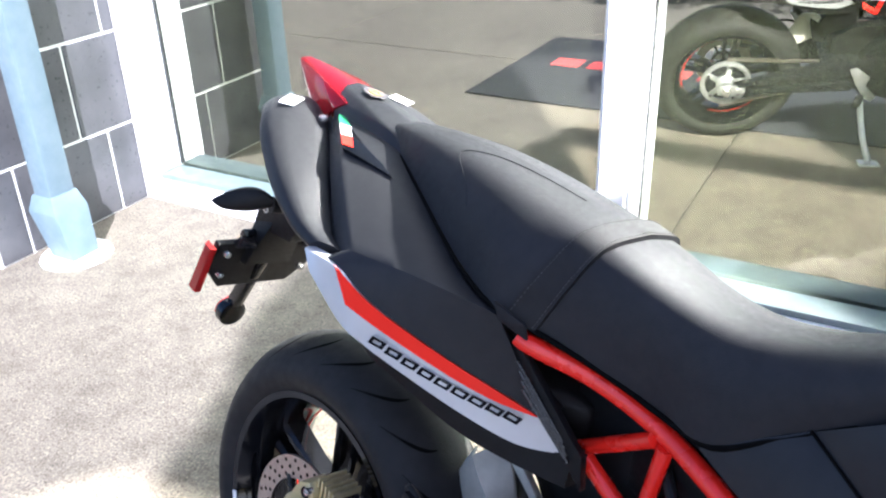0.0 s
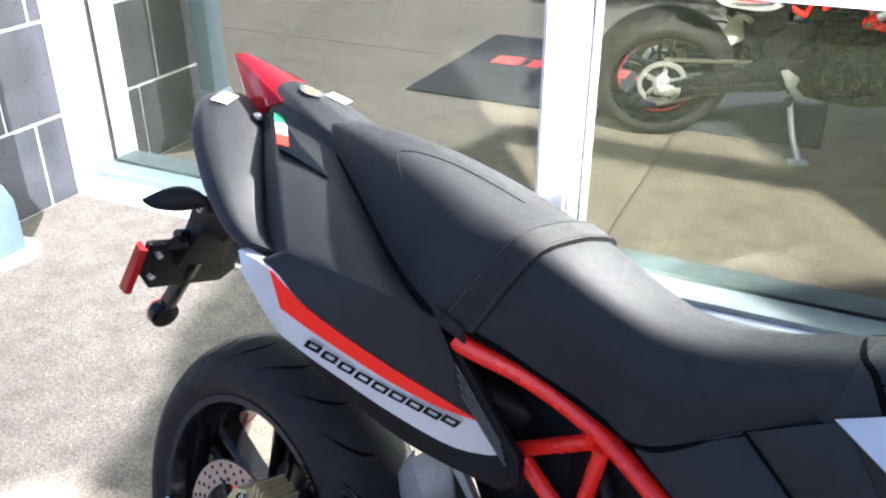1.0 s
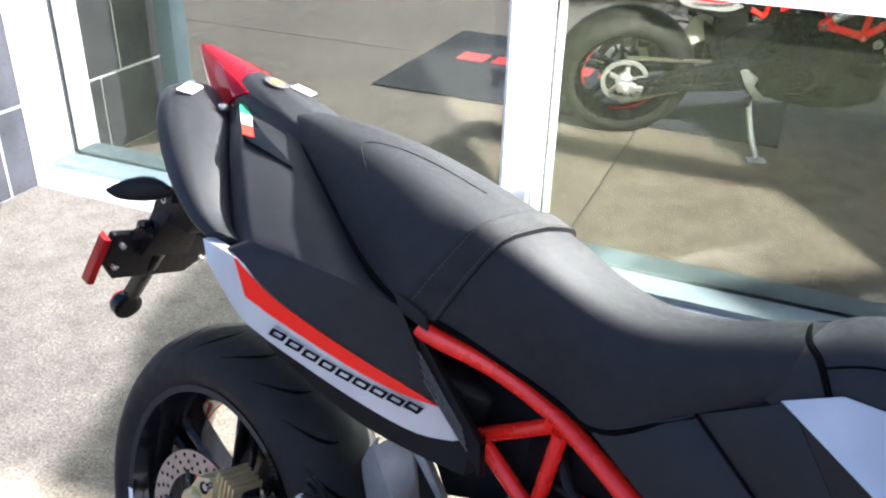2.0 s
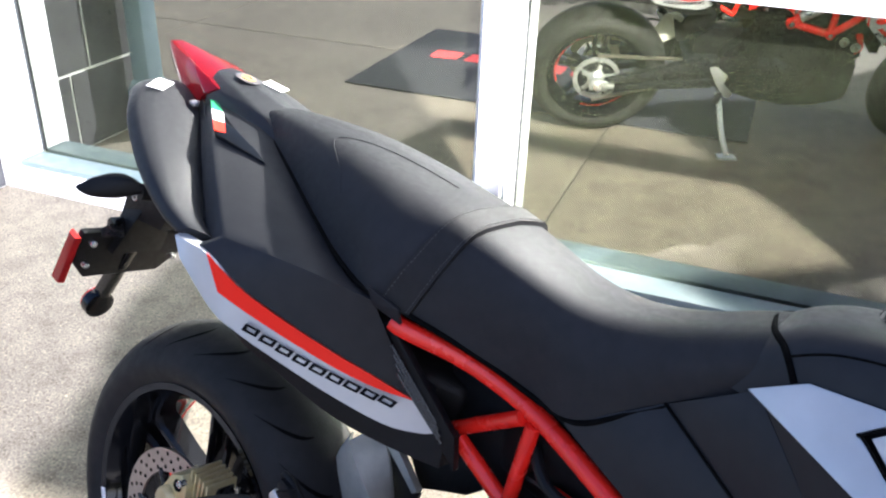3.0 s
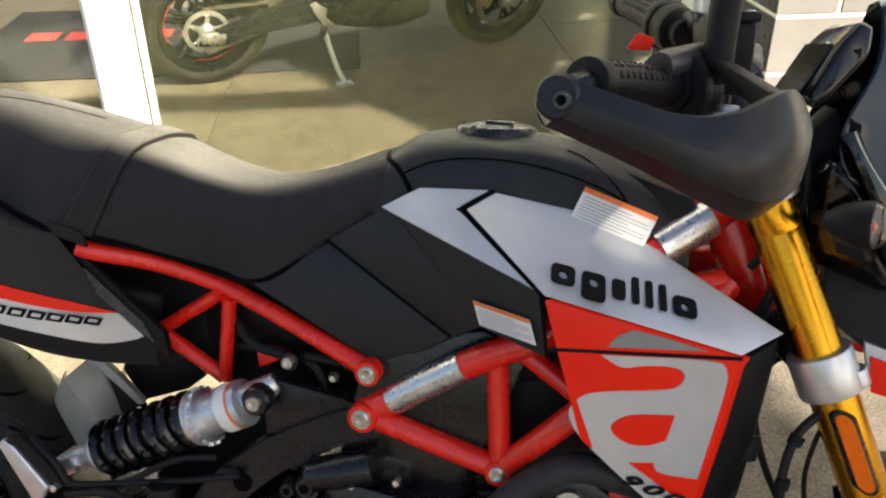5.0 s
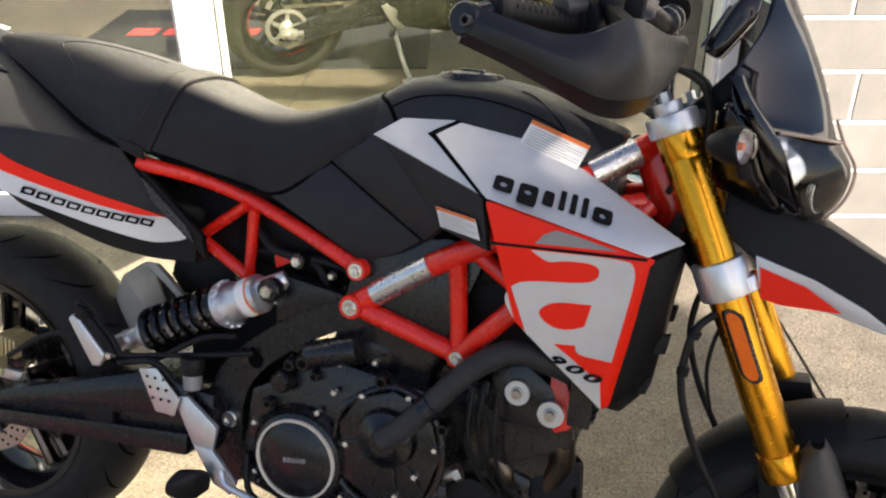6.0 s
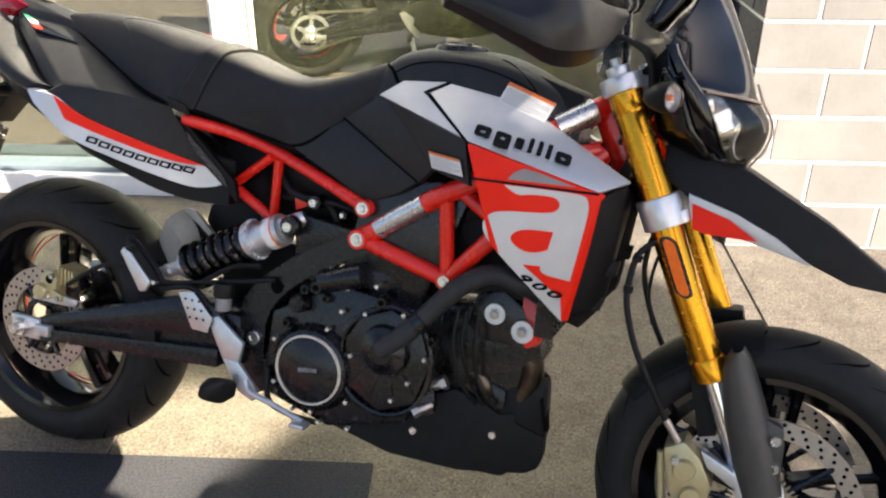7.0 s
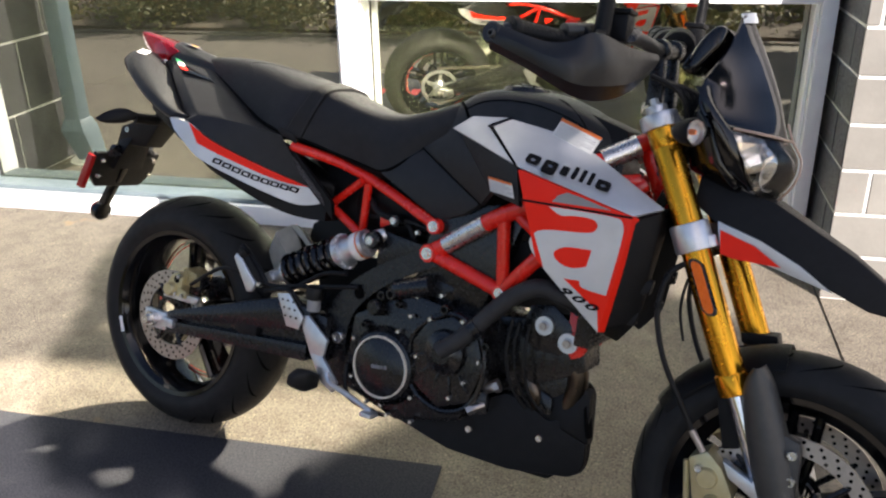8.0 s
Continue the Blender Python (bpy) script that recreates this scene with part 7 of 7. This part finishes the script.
part("bar_boss", merge(rod(at_bar(1.174, 0.100, 1.052), at_bar(1.163, 0.138, 1.062), 0.034, 32, None, 0.006)), TEXTURED, bar, "round black cluster on the bar")
for s in (-1, 1):
    drop = 0.016 if s < 0 else 0.0
    g0, g1 = at_bar(1.101, s * 0.251, 1.059 - drop), at_bar(1.030, s * (0.400 if s > 0 else 0.382), 1.078 - drop)
    gd = (g1 - g0).normalized()
    g2 = gd.cross(Vector((0, 0, 1))).normalized()
    g3 = g2.cross(gd)
    grip = part("grip", merge(tube([g0, g0.lerp(g1, 0.5), g1], 0.0185, 24, 10), rod(g1 - gd * 0.012, g1 + gd * 0.004, 0.0215, 24, None, 0.003), rod(g0 + gd * 0.010, g0 + gd * 0.020, 0.024, 24, None, 0.003)), TEXTURED, bar, "patterned black rubber grip")
    for k in range(10):
        for a in (-0.9, -0.3, 0.3, 0.9, 1.6, 2.3, 3.1, 3.9):
            d = g3 * math.cos(a) + g2 * math.sin(a)
            o = g0 + gd * (0.035 + 0.010 * k) + d * 0.0183
            part("grip_rib", rod(o, o + (gd * 0.4 + d.cross(gd)) * 0.006, 0.0011, 5), HOSE, grip, smooth=0)
    part("throttle_housing" if s < 0 else "switch_housing", merge(rod(g0 - gd * 0.006, g0 + gd * 0.010, 0.037, 32, None, 0.005), rod(g0 - gd * 0.040, g0 - gd * 0.004, 0.033, 28, None, 0.006), rod(g0 - gd * 0.062, g0 - gd * 0.038, 0.021, 20, None, 0.004)), TEXTURED, bar, "black control housing")
    if s < 0:
        part("kill_switch", hull([Vector((1.068, -0.224, 1.129)) + Vector(d) for d in ((-0.014, -0.006, -0.008), (0.010, 0.004, -0.008), (0.012, 0.008, 0.004), (-0.006, -0.002, 0.008), (-0.014, 0.008, -0.008), (0.0, 0.014, 0.006))], 0.002), RED_DECAL, bar, "red stop switch")
    part("lever_perch", hull([at_bar(x, s * y, z) for x, y, z in ((1.135, 0.165, 1.055), (1.135, 0.165, 1.085), (1.185, 0.165, 1.08), (1.185, 0.205, 1.055), (1.125, 0.215, 1.055), (1.125, 0.215, 1.085))], 0.005), BLACKMETAL, bar)
    if s > 0:
        part("lever", tube([at_bar(x, s * y, z) for x, y, z in ((1.178, 0.185, 1.064), (1.160, 0.25, 1.058), (1.105, 0.34, 1.062), (1.078, 0.385, 1.068))], 0.006, 10, 20), ALU, bar, "silver clutch lever")
    else:
        part("lever_pivot", merge(rod((1.150, -0.262, 1.060), (1.150, -0.262, 1.078), 0.010, 14, None, 0.002), box((1.135, -0.290, 1.062), (1.160, -0.262, 1.072), 0.003)), ALU, bar, "silver brake lever pivot")
    r0 = Vector((1.152, -0.20, 1.104)) if s < 0 else Vector((1.176, 0.20, 1.140))
    part("fluid_reservoir", merge(box(r0 + Vector((-0.019, -0.019, 0)), r0 + Vector((0.019, 0.019, 0.048)), 0.007), box(r0 + Vector((-0.0215, -0.0215, 0.048)), r0 + Vector((0.0215, 0.0215, 0.058)), 0.004), box(r0 + Vector((-0.012, -0.012, -0.020)), r0 + Vector((0.012, 0.012, 0.002)), 0.003)), TEXTURED, bar, "black fluid reservoir")
    for dx in (-0.013, 0.013):
        part("cap_screw", bolt(r0 + Vector((dx, 0.0, 0.058)), 0.0035, (0, 0, 1), 0.002), BOLT, bar)
    m0 = Vector((1.136, -0.246, 1.095)) if s < 0 else Vector((1.172, 0.232, 1.150))
    part("mirror_stem", merge(rod(m0 + Vector((0, 0, 0.016)), m0 + Vector((0.006, 0.002, 0.24)), 0.0150 if s < 0 else 0.0115, 18, 0.0125 if s < 0 else 0.010), rod(m0, m0 + Vector((0, 0, 0.02)), 0.0125, 16, None, 0.003)), TEXTURED, bar, "upright black mirror stem")
part("guard_strut", hull([(1.115, -0.212, 1.128), (1.130, -0.205, 1.128), (1.115, -0.212, 1.118), (1.130, -0.205, 1.118), (1.168, -0.365, 1.096), (1.182, -0.355, 1.096), (1.168, -0.365, 1.076), (1.182, -0.355, 1.076)], 0.002), TEXTURED, bar, "flat black guard strut")
outer = [(1.01, -0.407, 1.100), (1.066, -0.411, 1.085), (1.108, -0.407, 1.076), (1.144, -0.399, 1.080), (1.181, -0.381, 1.098), (1.208, -0.289, 1.088), (1.219, -0.178, 1.092)]
lower = [(1.006, -0.407, 1.066), (1.066, -0.409, 1.045), (1.121, -0.407, 1.022), (1.161, -0.391, 1.004), (1.19, -0.351, 1.004), (1.21, -0.284, 1.024), (1.219, -0.203, 1.066)]
mid = [(1.006, -0.413, 1.083), (1.066, -0.421, 1.064), (1.118, -0.421, 1.048), (1.162, -0.407, 1.042), (1.198, -0.365, 1.050), (1.218, -0.284, 1.056), (1.225, -0.188, 1.080)]
o, m_, l = spline(outer, 40), spline(mid, 40), spline(lower, 40)
ins = Vector((-0.004, 0.012, 0))
under = [p + Vector((-0.012, 0.03, 0.006)) for p in l]
guard_rows = []
for a_, b_, c_, d_ in zip(o, m_, l, under):
    crease = b_.lerp(c_, 0.62) + Vector((0.004, -0.005, -0.003))
    face = spline([a_, a_.lerp(b_, 0.8) + Vector((0.003, -0.003, 0)), crease], 7) + [c_ + Vector((-0.006, 0.016, -0.008))]
    guard_rows.append(face + [d_ + Vector((-0.006, 0.010, -0.002))] + [p + ins for p in face[::-1]])
part("handguard", merge(rings(guard_rows), lathe([(0, 0.006), (0.016, 0.006), (0.0185, 0.003), (0.0185, -0.010), (0, -0.010)], (1.01, -0.407, 1.083), (-0.25, -1, 0.1), 28)), SATIN, bar, "satin black handguard", 24)
part("guard_bolt", lathe([(0, 0.001), (0.004, 0.001), (0.0042, 0.005), (0.0066, 0.005), (0.0078, 0.002), (0.0078, -0.004)], (1.014, -0.415, 1.081), (-0.25, -1, 0.1), 24), GUARD, bar, "hexagon socket bar-end bolt")
part("bolt_socket", lathe([(0, 0.0015), (0.0042, 0.0015), (0.0042, -0.002), (0, -0.002)], (1.014, -0.4165, 1.081), (-0.25, -1, 0.1), 6), DISC_DARK, bar, smooth=0)
part("bar_end", rod(at_bar(1.030, -0.382, 1.062), (1.010, -0.404, 1.082), 0.0125, 18, None, 0.002), BLACKMETAL, bar)
part("bar_end", rod(at_bar(1.032, 0.396, 1.078), at_bar(1.016, 0.425, 1.080), 0.0135, 18, None, 0.002), BLACKMETAL, bar)
for k in range(5):
    part("cable", tube([(1.19, -0.10 + 0.05 * k, 1.06), (1.25, -0.09 + 0.045 * k, 1.03), (1.26, -0.07 + 0.035 * k, 0.95), (1.22, -0.05 + 0.025 * k, 0.88)], 0.005, 8, 18), HOSE, bike)
for k in range(3):
    part("cable", tube([(1.23, -0.055 + 0.02 * k, 0.95), (1.25, -0.075 + 0.01 * k, 0.88), (1.22, -0.06, 0.80 - 0.02 * k), (1.19, -0.05, 0.74)], 0.006, 8, 18), HOSE, bike)
